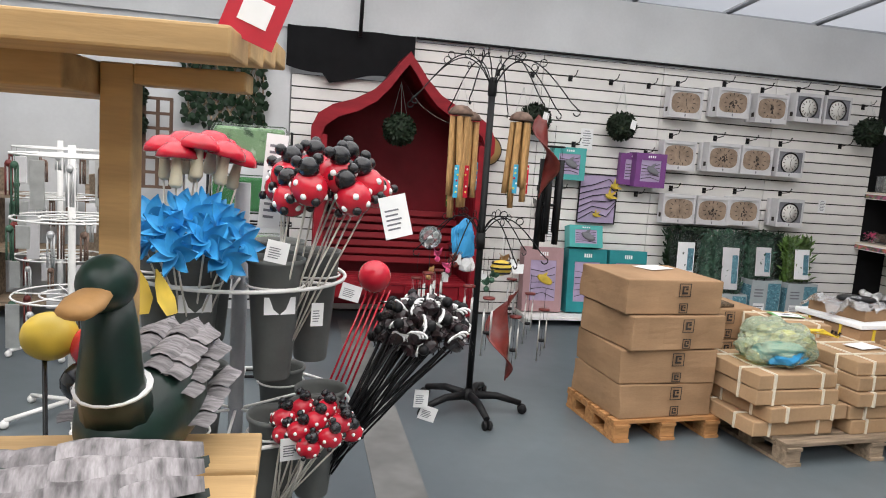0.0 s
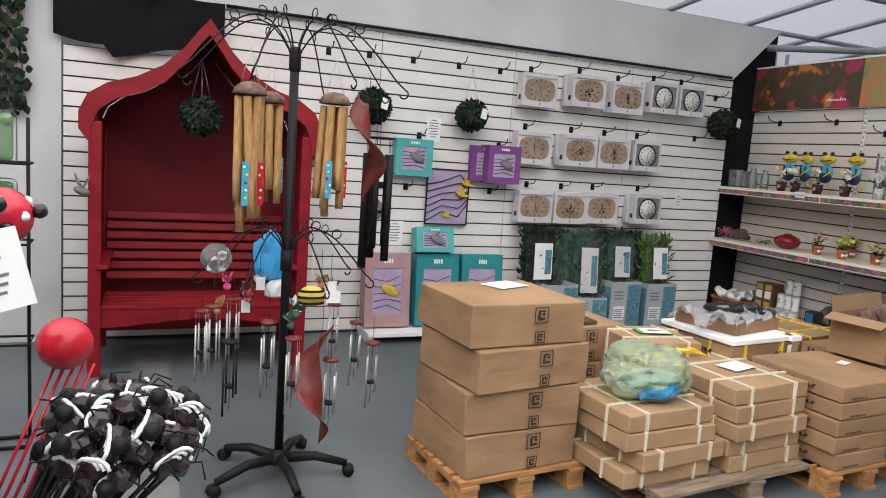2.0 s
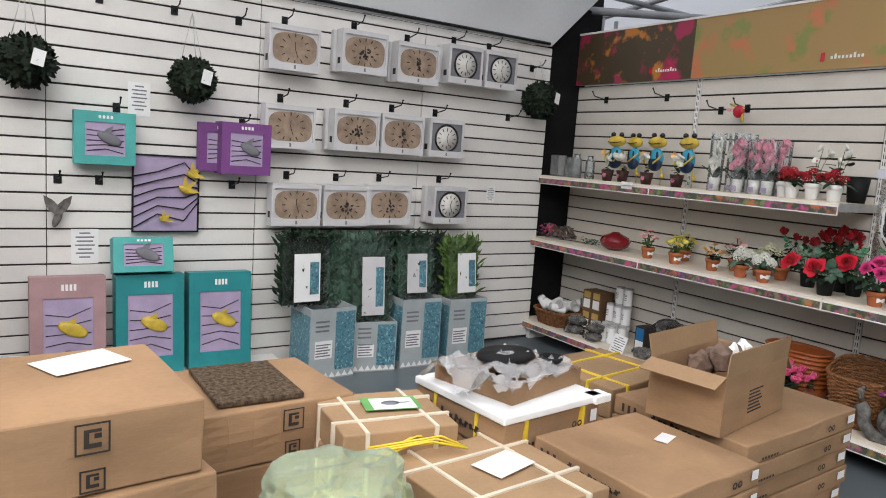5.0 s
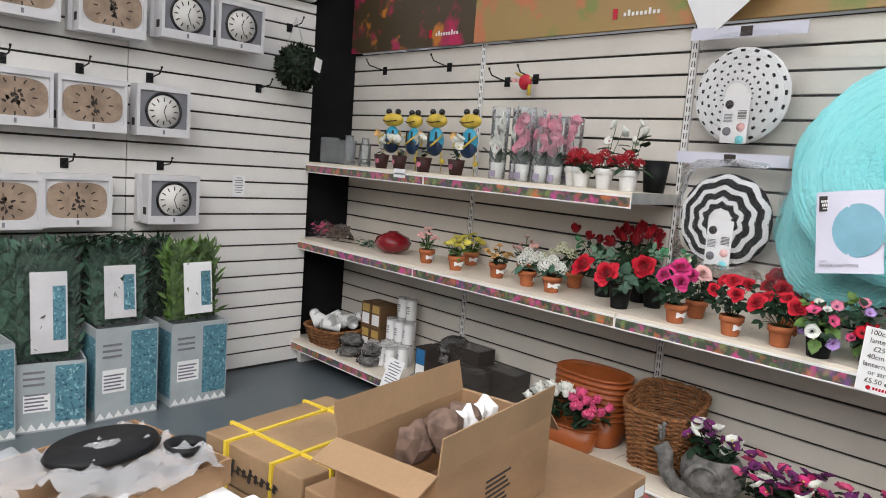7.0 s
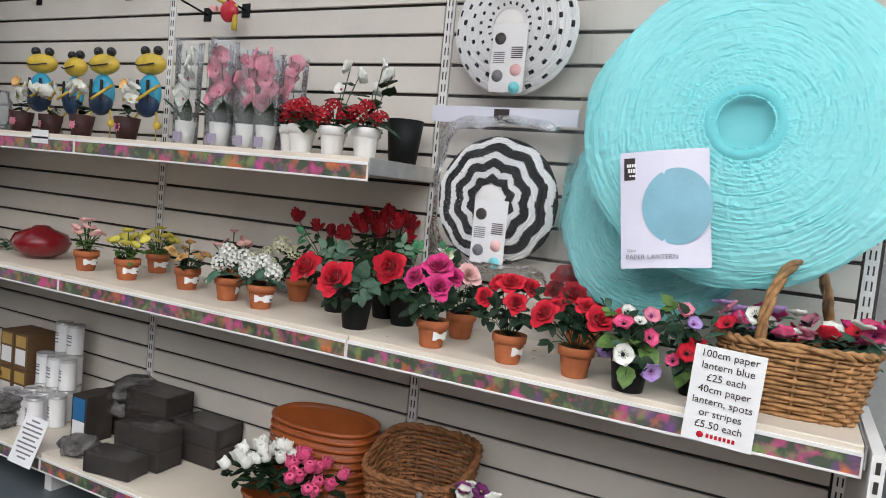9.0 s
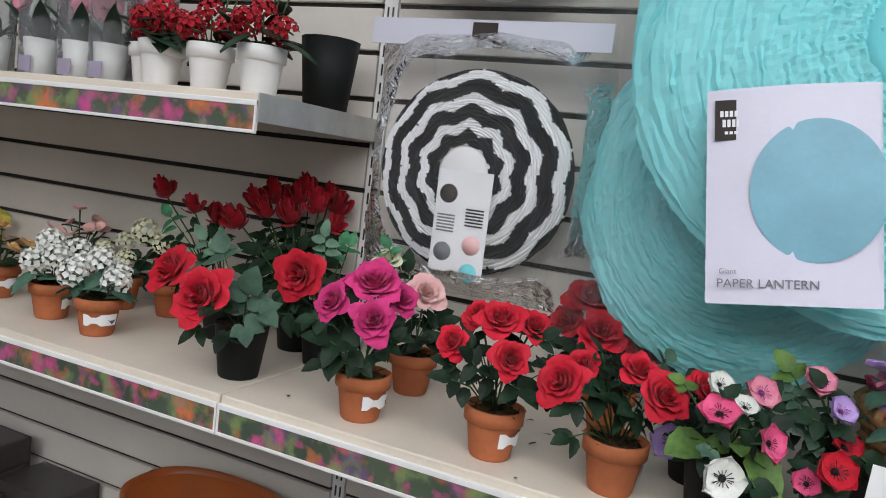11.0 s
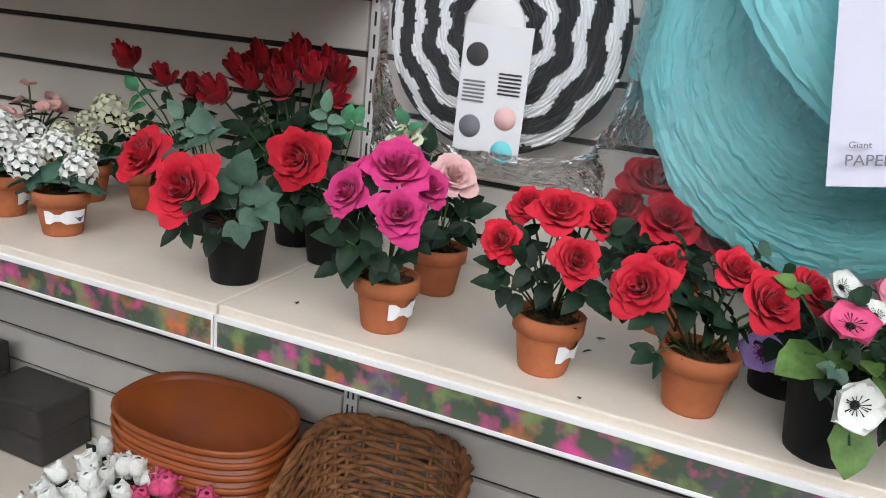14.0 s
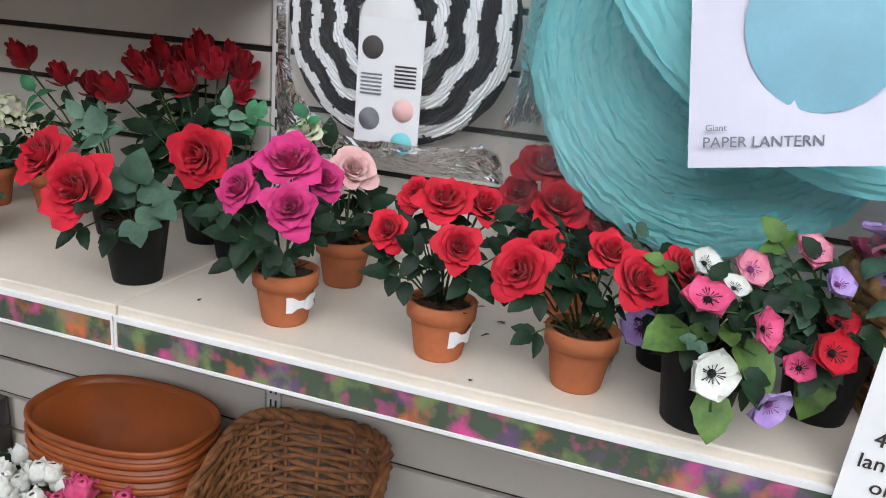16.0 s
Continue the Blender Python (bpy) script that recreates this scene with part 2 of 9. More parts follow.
M["pallet"] = mat("weathered pallet wood", (0.36, 0.27, 0.19), 0.85, 0.25, 6, 40, 0.4, stretch=(1, 6, 6), obj_var=0.15)
M["pallet_o"] = mat("orange pallet wood", (0.5, 0.25, 0.1), 0.8, 0.2, 6, 40, 0.35, stretch=(1, 6, 6), obj_var=0.12)
M["pine"] = mat("light pine", (0.54, 0.35, 0.16), 0.6, 0.15, 3, 30, 0.2, stretch=(1, 8, 8), obj_var=0.08)
M["foam"] = mat("white foam", (0.85, 0.86, 0.87), 0.8, 0.03, 20, 300, 0.3)
M["terra"] = mat("terracotta", (0.47, 0.15, 0.06), 0.75, 0.15, 14, 120, 0.15, obj_var=0.1)
M["orangepl"] = mat("orange brown plastic", (0.34, 0.085, 0.02), 0.35, 0.12, 10, 90, 0.06)
M["blackpot"] = mat("black pot", (0.006, 0.007, 0.007), 0.6, 0.2)
M["whitepot"] = mat("white enamel pot", (0.75, 0.74, 0.72), 0.35, 0.05)
M["moss"] = mat("dry moss", (0.13, 0.075, 0.03), 0.95, 0.5, 60, 400, 1.0, dist=0.01)
M["leaf"] = mat("dark green leaf", (0.016, 0.04, 0.018), 0.5, 0.35, 30, 200, 0.2, obj_var=0.2)
M["leafb"] = mat("bluish leaf", (0.07, 0.15, 0.1), 0.6, 0.25, 30, 200, 0.2, obj_var=0.2)
M["leafp"] = mat("pale green leaf", (0.16, 0.28, 0.19), 0.6, 0.2, 30, 200, 0.2)
M["leafl"] = mat("fresh green leaf", (0.12, 0.22, 0.05), 0.5, 0.3, 30, 200, 0.2)
M["leafg"] = mat("grey-green leaf", (0.075, 0.14, 0.095), 0.55, 0.2, 30, 200, 0.2)
M["leafm"] = mat("mint green leaf", (0.07, 0.27, 0.12), 0.5, 0.3, 30, 200, 0.2)
M["slate"] = mat("slate blue print", (0.1, 0.15, 0.22), 0.6, 0.2)
M["stem"] = mat("green stem", (0.05, 0.1, 0.03), 0.6, 0.2)
for key, c, c2 in (("red", (0.62, 0.012, 0.035), (0.42, 0.006, 0.018)), ("dkred", (0.42, 0.006, 0.018), (0.28, 0.003, 0.008)), ("magenta", (0.62, 0.04, 0.2), (0.45, 0.02, 0.13)),
                   ("pink", (0.72, 0.3, 0.38), (0.6, 0.14, 0.24)), ("hotpink", (0.75, 0.12, 0.27), (0.6, 0.05, 0.16)), ("palepink", (0.8, 0.52, 0.48), (0.75, 0.4, 0.4)),
                   ("whitef", (0.82, 0.82, 0.78), (0.66, 0.68, 0.6)), ("yellow", (0.72, 0.62, 0.1), (0.55, 0.5, 0.1)), ("orange", (0.78, 0.5, 0.2), (0.7, 0.4, 0.15)),
                   ("purple", (0.2, 0.03, 0.17), (0.12, 0.015, 0.1)), ("lilac", (0.5, 0.36, 0.66), (0.36, 0.22, 0.55)), ("cream_f", (0.72, 0.72, 0.5), (0.6, 0.63, 0.42))):
    M[key] = mat(key + " silk petal", c, 0.65, 0.15, 40, 300, 0.15, col2=c2, sheen=0.08, obj_var=0.12)
M["wicker"] = mat("brown wicker", (0.29, 0.125, 0.05), 0.6, 0.3, 40, 200, 0.3, obj_var=0.15)
M["wicker2"] = mat("honey wicker", (0.45, 0.24, 0.1), 0.55, 0.3, 40, 200, 0.3, obj_var=0.15)
M["turq"] = mat("turquoise tissue paper", (0.4, 0.96, 0.98), 0.6, 0.03, 6, 90, 0.1)
M["turq2"] = mat("deep turquoise", (0.26, 0.8, 0.84), 0.6, 0.03, 6, 90, 0.1)
for key in ("turq", "turq2"):
    # tissue lets part of the light through
    nt = M[key].node_tree
    thin, both = nt.nodes.new("ShaderNodeBsdfTranslucent"), nt.nodes.new("ShaderNodeMixShader")
    thin.inputs[0].default_value = (0.5, 0.97, 1.0, 1)
    both.inputs[0].default_value = 0.3
    nt.links.new(nt.nodes["Principled BSDF"].outputs[0], both.inputs[1])
    nt.links.new(thin.outputs[0], both.inputs[2])
    nt.links.new(both.outputs[0], nt.nodes["Material Output"].inputs[0])
M["film"] = plastic_film("clear bag film", (0.99, 0.99, 1.0), 0.985, 0.06)
M["filmg"] = plastic_film("green bag film", (0.86, 0.97, 0.68), 0.72, 0.2)
M["glass"] = plastic_film("clear acrylic", (0.95, 0.97, 0.97), 0.9, 0.05)
M["foil"] = mat("black paper", (0.012, 0.012, 0.012), 0.7, 0.1)
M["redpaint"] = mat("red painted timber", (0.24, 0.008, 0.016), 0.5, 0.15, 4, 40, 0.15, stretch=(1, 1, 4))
# same red made darker: the shade inside the arbour is in this colour
M["redshade"] = mat("red boarded back", (0.17, 0.005, 0.012), 0.55, 0.15, 4, 40, 0.15)
M["brick"] = mat("dark peat block", (0.036, 0.024, 0.017), 0.75, 0.25, 12, 90, 0.4, dist=0.004)
M["tin"] = mat("brushed tin", (0.6, 0.6, 0.6), 0.3, 0.1, 20, 100, 0.05, metal=0.6)
M["bamboo"] = mat("bamboo cane", (0.5, 0.29, 0.12), 0.45, 0.2, 20, 60, 0.2, stretch=(6, 6, 1), obj_var=0.12)
M["coconut"] = mat("coconut shell", (0.2, 0.13, 0.1), 0.6, 0.3, 30, 120, 0.4)
M["blackiron"] = mat("black wrought iron", (0.009, 0.009, 0.01), 0.5, 0.2, 20, 120, 0.2)
M["brownleaf"] = mat("dark red enamel", (0.16, 0.025, 0.02), 0.35, 0.2, 20, 120, 0.1)
M["ballgreen"] = mat("dark box leaf", (0.018, 0.032, 0.016), 0.6, 0.4, 40, 200, 0.3, obj_var=0.2)
M["teal"] = mat("teal card", (0.09, 0.42, 0.4), 0.45, 0.08)
M["tealdk"] = mat("dark teal card", (0.03, 0.25, 0.27), 0.45, 0.08)
M["purplec"] = mat("purple card", (0.2, 0.07, 0.24), 0.45, 0.08)
M["lilacc"] = mat("lilac card", (0.42, 0.34, 0.5), 0.5, 0.1)
M["pinkc"] = mat("dusty pink card", (0.42, 0.26, 0.27), 0.5, 0.08)
M["clockface"] = mat("tan clock face", (0.36, 0.265, 0.195), 0.5, 0.2, 14, 80, 0.05)
M["clockwhite"] = mat("white clock face", (0.72, 0.7, 0.66), 0.45, 0.05)
M["whitecard"] = mat("silver-white gift card", (0.62, 0.61, 0.62), 0.4, 0.06)
M["greybucket"] = mat("grey plastic bucket", (0.12, 0.125, 0.12), 0.5, 0.1, 8, 90, 0.06)
M["greypole"] = mat("silver grey pole", (0.35, 0.36, 0.38), 0.4, 0.1)
M["blue"] = mat("sky blue plastic", (0.05, 0.36, 0.72), 0.4, 0.12, 12, 80, 0.05, obj_var=0.12)
M["redgloss"] = mat("glossy red enamel", (0.5, 0.012, 0.03), 0.2, 0.1, 8, 80, 0.04, coat=0.5)
M["blackgloss"] = mat("glossy black", (0.012, 0.012, 0.014), 0.2, 0.2, coat=0.4)
M["whitestick"] = mat("white stick", (0.65, 0.62, 0.56), 0.6, 0.1)
M["yellowp"] = mat("yellow enamel", (0.7, 0.5, 0.06), 0.4, 0.2, 20, 80, 0.05)
M["blueen"] = mat("blue enamel", (0.05, 0.38, 0.58), 0.35, 0.15, 20, 80, 0.05)
M["duckgreen"] = mat("dark green glazed", (0.006, 0.022, 0.016), 0.35, 0.25, 20, 90, 0.15)
M["feather"] = mat("grey carved feather", (0.3, 0.28, 0.29), 0.6, 0.35, 25, 120, 0.3, stretch=(1, 4, 1), obj_var=0.25)
M["beak"] = mat("tan beak", (0.45, 0.25, 0.1), 0.5, 0.15)
M["stone"] = mat("grey stone resin", (0.2, 0.19, 0.18), 0.75, 0.35, 25, 120, 0.5)
M["hedge"] = floral_print("printed hedge card", ((0.05, 0.13, 0.18), (0.12, 0.3, 0.36)), ((0.3, 0.5, 0.55), (0.03, 0.08, 0.12)), 60)
M["strip"] = floral_print("printed meadow strip", ((0.02, 0.04, 0.028), (0.11, 0.14, 0.09)), ((0.2, 0.08, 0.26), (0.6, 0.17, 0.06), (0.6, 0.08, 0.26), (0.2, 0.26, 0.1)), 15, 0.52, 0.68)
M["banner_d"] = floral_print("printed dark meadow", ((0.025, 0.03, 0.018), (0.1, 0.06, 0.03)), ((0.45, 0.02, 0.09), (0.35, 0.03, 0.08), (0.5, 0.18, 0.03)), 4)
M["banner_l"] = floral_print("printed golden meadow", ((0.3, 0.24, 0.08), (0.42, 0.22, 0.1)), ((0.22, 0.24, 0.07), (0.5, 0.18, 0.08)), 3.5)

# ---- the setting ----
def concrete():
    m = mat("blue grey painted concrete", (0.105, 0.125, 0.137), 0.38, 0.14, 0.9, 14, 0.08, col2=(0.07, 0.085, 0.095))
    return m


bm = bmesh.new()
box(bm, -11, 3, -12, 3, -0.15, 0)
lone("floor", bm, concrete(), "worn blue-grey painted concrete floor", "floor", kind="structure")
bm = bmesh.new()
box(bm, -5.66, -5.44, -12, -0.3, 0.0, 0.004)
lone("floor_stripe", bm, mat("worn pale paint", (0.19, 0.19, 0.186), 0.5, 0.2, 5, 40, 0.1), "faded pale painted strip along the floor", "floor marking", kind="structure")

SLATS = {}


def slat_wall(name, label, m, length, z0, z1, first, material, x0=0.0):
    """A slat board wall: a dark backing and boards with grooves 0.1 m apart. Along +x of m, facing -y."""
    bm = bmesh.new()
    box(bm, x0, length, 0.012, 0.05, z0, z1)
    root = new(name, mesh_of(name, bm, M["groove"]))
    root.matrix_world = m
    tagged(root, label, "wall", "", "structure")
    return root


def slats(root, xa, xb, zs, top, material):
    for za, zb in zip(zs, zs[1:]):
        key = (round(xb - xa, 3), round(zb - za, 3), material.name)
        if key not in SLATS:
            bm = bmesh.new()
            w, h = xb - xa - 0.003, zb - za - 0.011
            box(bm, 0.0015, w, 0, 0.014, 0, h, bevel=0.0025)
            SLATS[key] = mesh_of("slat", bm, material)
        ob = part("slat", SLATS[key], material, root)
        ob.location = (xa, 0, za + 0.0055)


zs = [0.015 + 0.1 * k for k in range(24)] + [2.38]
back = slat_wall("wall_back", "white slatted display wall with dark grooves", pose(0, 0, 0), -0.38, 0.0, 2.38, 0.015, M["slat"], x0=-5.13)
wing = slat_wall("wall_back_low", "lower white slatted display board", pose(0, 0.002, 0), -5.13, 0.0, 2.02, 0.015, M["slat"], x0=-6.12)
SLAT_JOBS = [(back, a, b, zs, M["slat"]) for a, b in ((-5.13, -3.93), (-3.93, -2.76), (-2.76, -1.565), (-1.565, -0.38))]
SLAT_JOBS.append((wing, -6.12, -5.13, [z for z in zs if z < 2.0] + [2.02], M["slat"]))
# the side wall stands at x = 0 and faces -x: its own x axis runs towards the camera's end of the shelves
side = slat_wall("wall_side", "cream slatted display wall behind the shelves", pose(0, 0.13, 0, 0, 0, -90), 3.88, 0.0, 2.12, 0.0, M["slat2"])
zr = [0.108 + 0.1 * k for k in range(20)] + [2.118]
for a, b in ((0.015, 1.262), (1.298, 2.552), (2.588, 3.835)):
    SLAT_JOBS.append((side, a, b, zr, M["slat2"]))


def slotted_post(y):
    bm = bmesh.new()
    box(bm, -0.0, 0.012, y - 0.016, y + 0.016, 0, 2.12)
    ob = lone("slotted_upright", bm, M["white"], "white slotted steel shelf upright between wall boards", "upright", kind="structure")
    bm = bmesh.new()
    for k in range(52):
        for s in (-0.006, 0.006):
            box(bm, -0.001, 0.0, y + s - 0.002, y + s + 0.002, 0.06 + 0.04 * k, 0.085 + 0.04 * k)
    part("slot", bm, M["groove"], ob)


for y in (-1.15, -2.44, -3.725):
    slotted_post(y)

# corner board, bulkhead and roof
bm = bmesh.new()
box(bm, -0.40, 0.06, 0.06, 0.09, 0, 2.75)
lone("corner_board", bm, M["blackcloth"], "black board closing the corner of the display", "panel", kind="structure")
bm = bmesh.new()
vs = [bm.verts.new(p) for p in ((-11, -0.03, 2.385), (-0.42, -0.03, 2.385), (0.12, -0.03, 2.9), (-11, -0.03, 2.95), (-11, 0.02, 2.385), (-0.42, 0.02, 2.385), (0.12, 0.02, 2.9), (-11, 0.02, 2.95))]
for f in ((0, 1, 2, 3), (7, 6, 5, 4), (0, 4, 5, 1), (1, 5, 6, 2), (2, 6, 7, 3), (3, 7, 4, 0)):
    bm.faces.new([vs[k] for k in f])
lone("bulkhead", bm, M["grey_wall"], "grey painted sheet above the slatted wall", "wall panel", kind="structure")
bm = bmesh.new()
tube(bm, [(-5.1, -0.045, 2.40), (-0.45, -0.045, 2.40)], 0.012)
lone("top_rail", bm, M["blackiron"], "dark rail along the top of the slatted wall", "rail", kind="structure")
bm = bmesh.new()
box(bm, -11, -6.13, 0.0, 0.05, 0, 2.385)
lone("wall_grey", bm, M["grey_wall"], "plain grey painted wall", "wall", kind="structure")
# assumed walls added around the hall, kept pale to bounce light sideways
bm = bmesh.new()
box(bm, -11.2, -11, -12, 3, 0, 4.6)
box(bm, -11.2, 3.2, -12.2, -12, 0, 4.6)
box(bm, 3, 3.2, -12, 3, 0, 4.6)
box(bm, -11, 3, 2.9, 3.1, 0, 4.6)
lone("wall_outer", bm, mat("pale outer wall", (0.55, 0.55, 0.53), 0.8, 0.15, 2, 30, 0.1), "added pale walls that close the hall and bounce light", "wall", kind="structure")
roofm = bpy.data.materials.new("translucent roof sheet")
roofm.use_nodes = True
nt = roofm.node_tree
tl, tp, mx = nt.nodes.new("ShaderNodeBsdfTranslucent"), nt.nodes.new("ShaderNodeBsdfDiffuse"), nt.nodes.new("ShaderNodeMixShader")
tl.inputs[0].default_value, tp.inputs[0].default_value = (0.9, 0.92, 0.93, 1), (0.8, 0.8, 0.8, 1)
mx.inputs[0].default_value = 0.3
nz = nt.nodes.new("ShaderNodeTexNoise")
nz.inputs["Scale"].default_value = 1.5
cr = nt.nodes.new("ShaderNodeMapRange")
cr.inputs["To Min"].default_value, cr.inputs["To Max"].default_value = 0.7, 1.0
nt.links.new(nz.outputs[0], cr.inputs[0])
cc = nt.nodes.new("ShaderNodeCombineColor")
for k in range(3):
    nt.links.new(cr.outputs[0], cc.inputs[k])
nt.links.new(cc.outputs[0], tl.inputs[0])
nt.links.new(tl.outputs[0], mx.inputs[1])
nt.links.new(tp.outputs[0], mx.inputs[2])
nt.links.new(mx.outputs[0], nt.nodes["Material Output"].inputs[0])
ceil = new("ceiling")
tagged(ceil, "translucent white plastic greenhouse roof", "roof", "", "structure")
bm = bmesh.new()
for k in range(14):
    x = -11 + k
    vs = [bm.verts.new(p) for p in ((x + 0.01, 3, 2.75), (x + 0.99, 3, 2.75), (x + 0.99, -12, 4.3), (x + 0.01, -12, 4.3))]
    bm.faces.new(vs)
sheet = part("roof_sheet", bm, roofm, ceil)
sheet.visible_shadow = False
bm = bmesh.new()
for k in range(15):
    x = -11 + k
    tube(bm, [(x, 3, 2.72), (x, -12, 4.27)], 0.022)
for k in range(13):
    y = 2.6 - 1.15 * k
    tube(bm, [(-11, y, 2.70 + (3 - y) * 0.1033), (3, y, 2.70 + (3 - y) * 0.1033)], 0.026)
part("roof_bar", bm, M["greypole"], ceil, "grey steel glazing bars")
bm = bmesh.new()
tube(bm, [(-0.4, 0.3, 2.74), (2.5, -0.9, 2.86)], 0.035)
tube(bm, [(0.2, 0.5, 2.5), (2.8, 0.2, 2.62)], 0.03)
for x in (0.45, 0.62):
    tube(bm, [(x, 0.32, 2.3), (x, 0.32, 2.78)], 0.02)
lone("roof_pipe", bm, M["greypole"], "grey steel pipes under the roof edge", "pipe", kind="structure")
bm = bmesh.new()
grid = [[bm.verts.new((-0.42 + 0.72 * i / 6, 0.16 - 0.02 * math.sin(i * 2.0), 2.38 + (0.30 + 0.04 * i) * j / 4)) for i in range(7)] for j in range(5)]
for j in range(4):
    for i in range(6):
        bm.faces.new((grid[j][i], grid[j][i + 1], grid[j + 1][i + 1], grid[j + 1][i])).smooth = True
lone("black_sheet", bm, M["blackcloth"], "black cloth tucked above the corner", "cloth")

# ---- banner over the shelves ----
ban = thing("header_banner", "long printed meadow banner above the shelves with small logos", "banner")
for a, b, k in ((0.34, -1.10, "banner_d"), (-1.10, -4.6, "banner_l")):
    bm = bmesh.new()
    box(bm, -0.04, -0.015, b, a, 2.125, 2.53)
    part("banner_panel", bm, M[k], ban)
bm = bmesh.new()
box(bm, -0.045, -0.005, -4.6, 0.34, 2.53, 2.545)
part("banner_rail", bm, M["white"], ban)
bm = bmesh.new()
for y0, w in ((-0.72, 0.3), (-2.02, 0.3)):
    box(bm, -0.0435, -0.042, y0 - 0.025, y0, 2.175, 2.225)
part("logo_mark", bm, M["redgloss"], ban, "small red logo mark")
bm = bmesh.new()
for y0, w in ((-0.78, 0.3), (-2.08, 0.34)):
    for k in range(9):
        box(bm, -0.0435, -0.042, y0 - 0.022 * k - 0.013, y0 - 0.022 * k, 2.185, 2.202 + (0.012 if k in (1, 6) else 0))
part("logo_lettering", bm, M["white"], ban, "pale lettering as plain bars")
bm = bmesh.new()
vs = [bm.verts.new(p) for p in ((-0.05, -2.40, 2.23), (-0.10, -2.90, 2.53), (-0.17, -2.80, 2.22), (-0.09, -2.52, 2.03))]
bm.faces.new(vs)
ob = part("peeled_corner", bm, M["paper"], ban, "peeled white back of the print")
md = ob.modifiers.new("thick", "SOLIDIFY")
md.thickness = 0.002

# ---- shelves ----
def shelf(name, label, z, depth, ya, joints, yb, h=0.045):
    root = thing(name, label, "shelf", kind="structure")
    ys = [ya, *joints, yb]
    for a, b in zip(ys, ys[1:]):
        bm = bmesh.new()
        box(bm, -depth + 0.004, -0.002, b + 0.0015, a - 0.0015, z - 0.03, z, bevel=0.003)
        part("shelf_board", bm, M["cream"], root)
        bm = bmesh.new()
        box(bm, -depth - 0.001, -depth + 0.003, b + 0.004, a - 0.004, z - h - 0.020, z - 0.022)
        part("printed_strip", bm, M["strip"], root, "printed flower meadow edge strip")
        bm = bmesh.new()
        box(bm, -depth - 0.003, -depth + 0.004, b + 0.001, a - 0.001, z - 0.023, z - 0.014, bevel=0.001)
        box(bm, -depth - 0.003, -depth + 0.004, b + 0.001, a - 0.001, z - h - 0.024, z - h - 0.018, bevel=0.001)
        box(bm, -depth - 0.0025, -depth + 0.004, b + 0.001, b + 0.005, z - h - 0.019, z - 0.016)
        box(bm, -depth - 0.0025, -depth + 0.004, a - 0.005, a - 0.001, z - h - 0.019, z - 0.016)
        part("ticket_edge", bm, M["white"], root)
    bm = bmesh.new()
    box(bm, -depth, -0.002, yb - 0.004, yb, z - h - 0.004, z - 0.001)
    part("end_bracket", bm, M["steel"], root)
    return root


shelf("shelf_upper", "cream steel shelf with printed flower edging, holding vases and orchids", 1.365, 0.405, 0.24, (-1.15,), -2.44)
shelf("shelf_middle", "long cream steel shelf with printed flower edging, crowded with potted roses", 0.853, 0.437, 0.22, (-1.15, -2.44), -3.725)
low = shelf("shelf_lower", "cream base shelf with printed edging on short feet", 0.165, 0.45, 0.30, (-1.12, -2.44), -3.725)
bm = bmesh.new()
for y in (-0.02, -1.1, -2.4, -3.6):
    box(bm, -0.4, -0.03, y - 0.02, y + 0.02, 0, 0.135)
part("foot", bm, M["white"], low)
bm = bmesh.new()
box(bm, -0.47, -0.02, -3.76, -3.735, 0, 0.85)
ob = lone("end_frame", bm, M["white"], "white slotted steel end frame of the shelving", "shelf frame", kind="structure")
bm = bmesh.new()
for k in range(20):
    box(bm, -0.472, -0.471, -3.752, -3.743, 0.05 + 0.04 * k, 0.075 + 0.04 * k)
part("slot", bm, M["groove"], ob)

# ochre panel beyond the end of the shelves
bm = bmesh.new()
box(bm, 0.25, 0.29, -4.5, -3.875, 0.0, 0.85, bevel=0.004)
lone("ochre_panel", bm, mat("ochre painted board", (0.42, 0.27, 0.05), 0.55, 0.15, 4, 60, 0.1), "ochre painted board standing beyond the shelf end", "panel", kind="structure")

# ---- flowers and pots ----
CACHE = {}


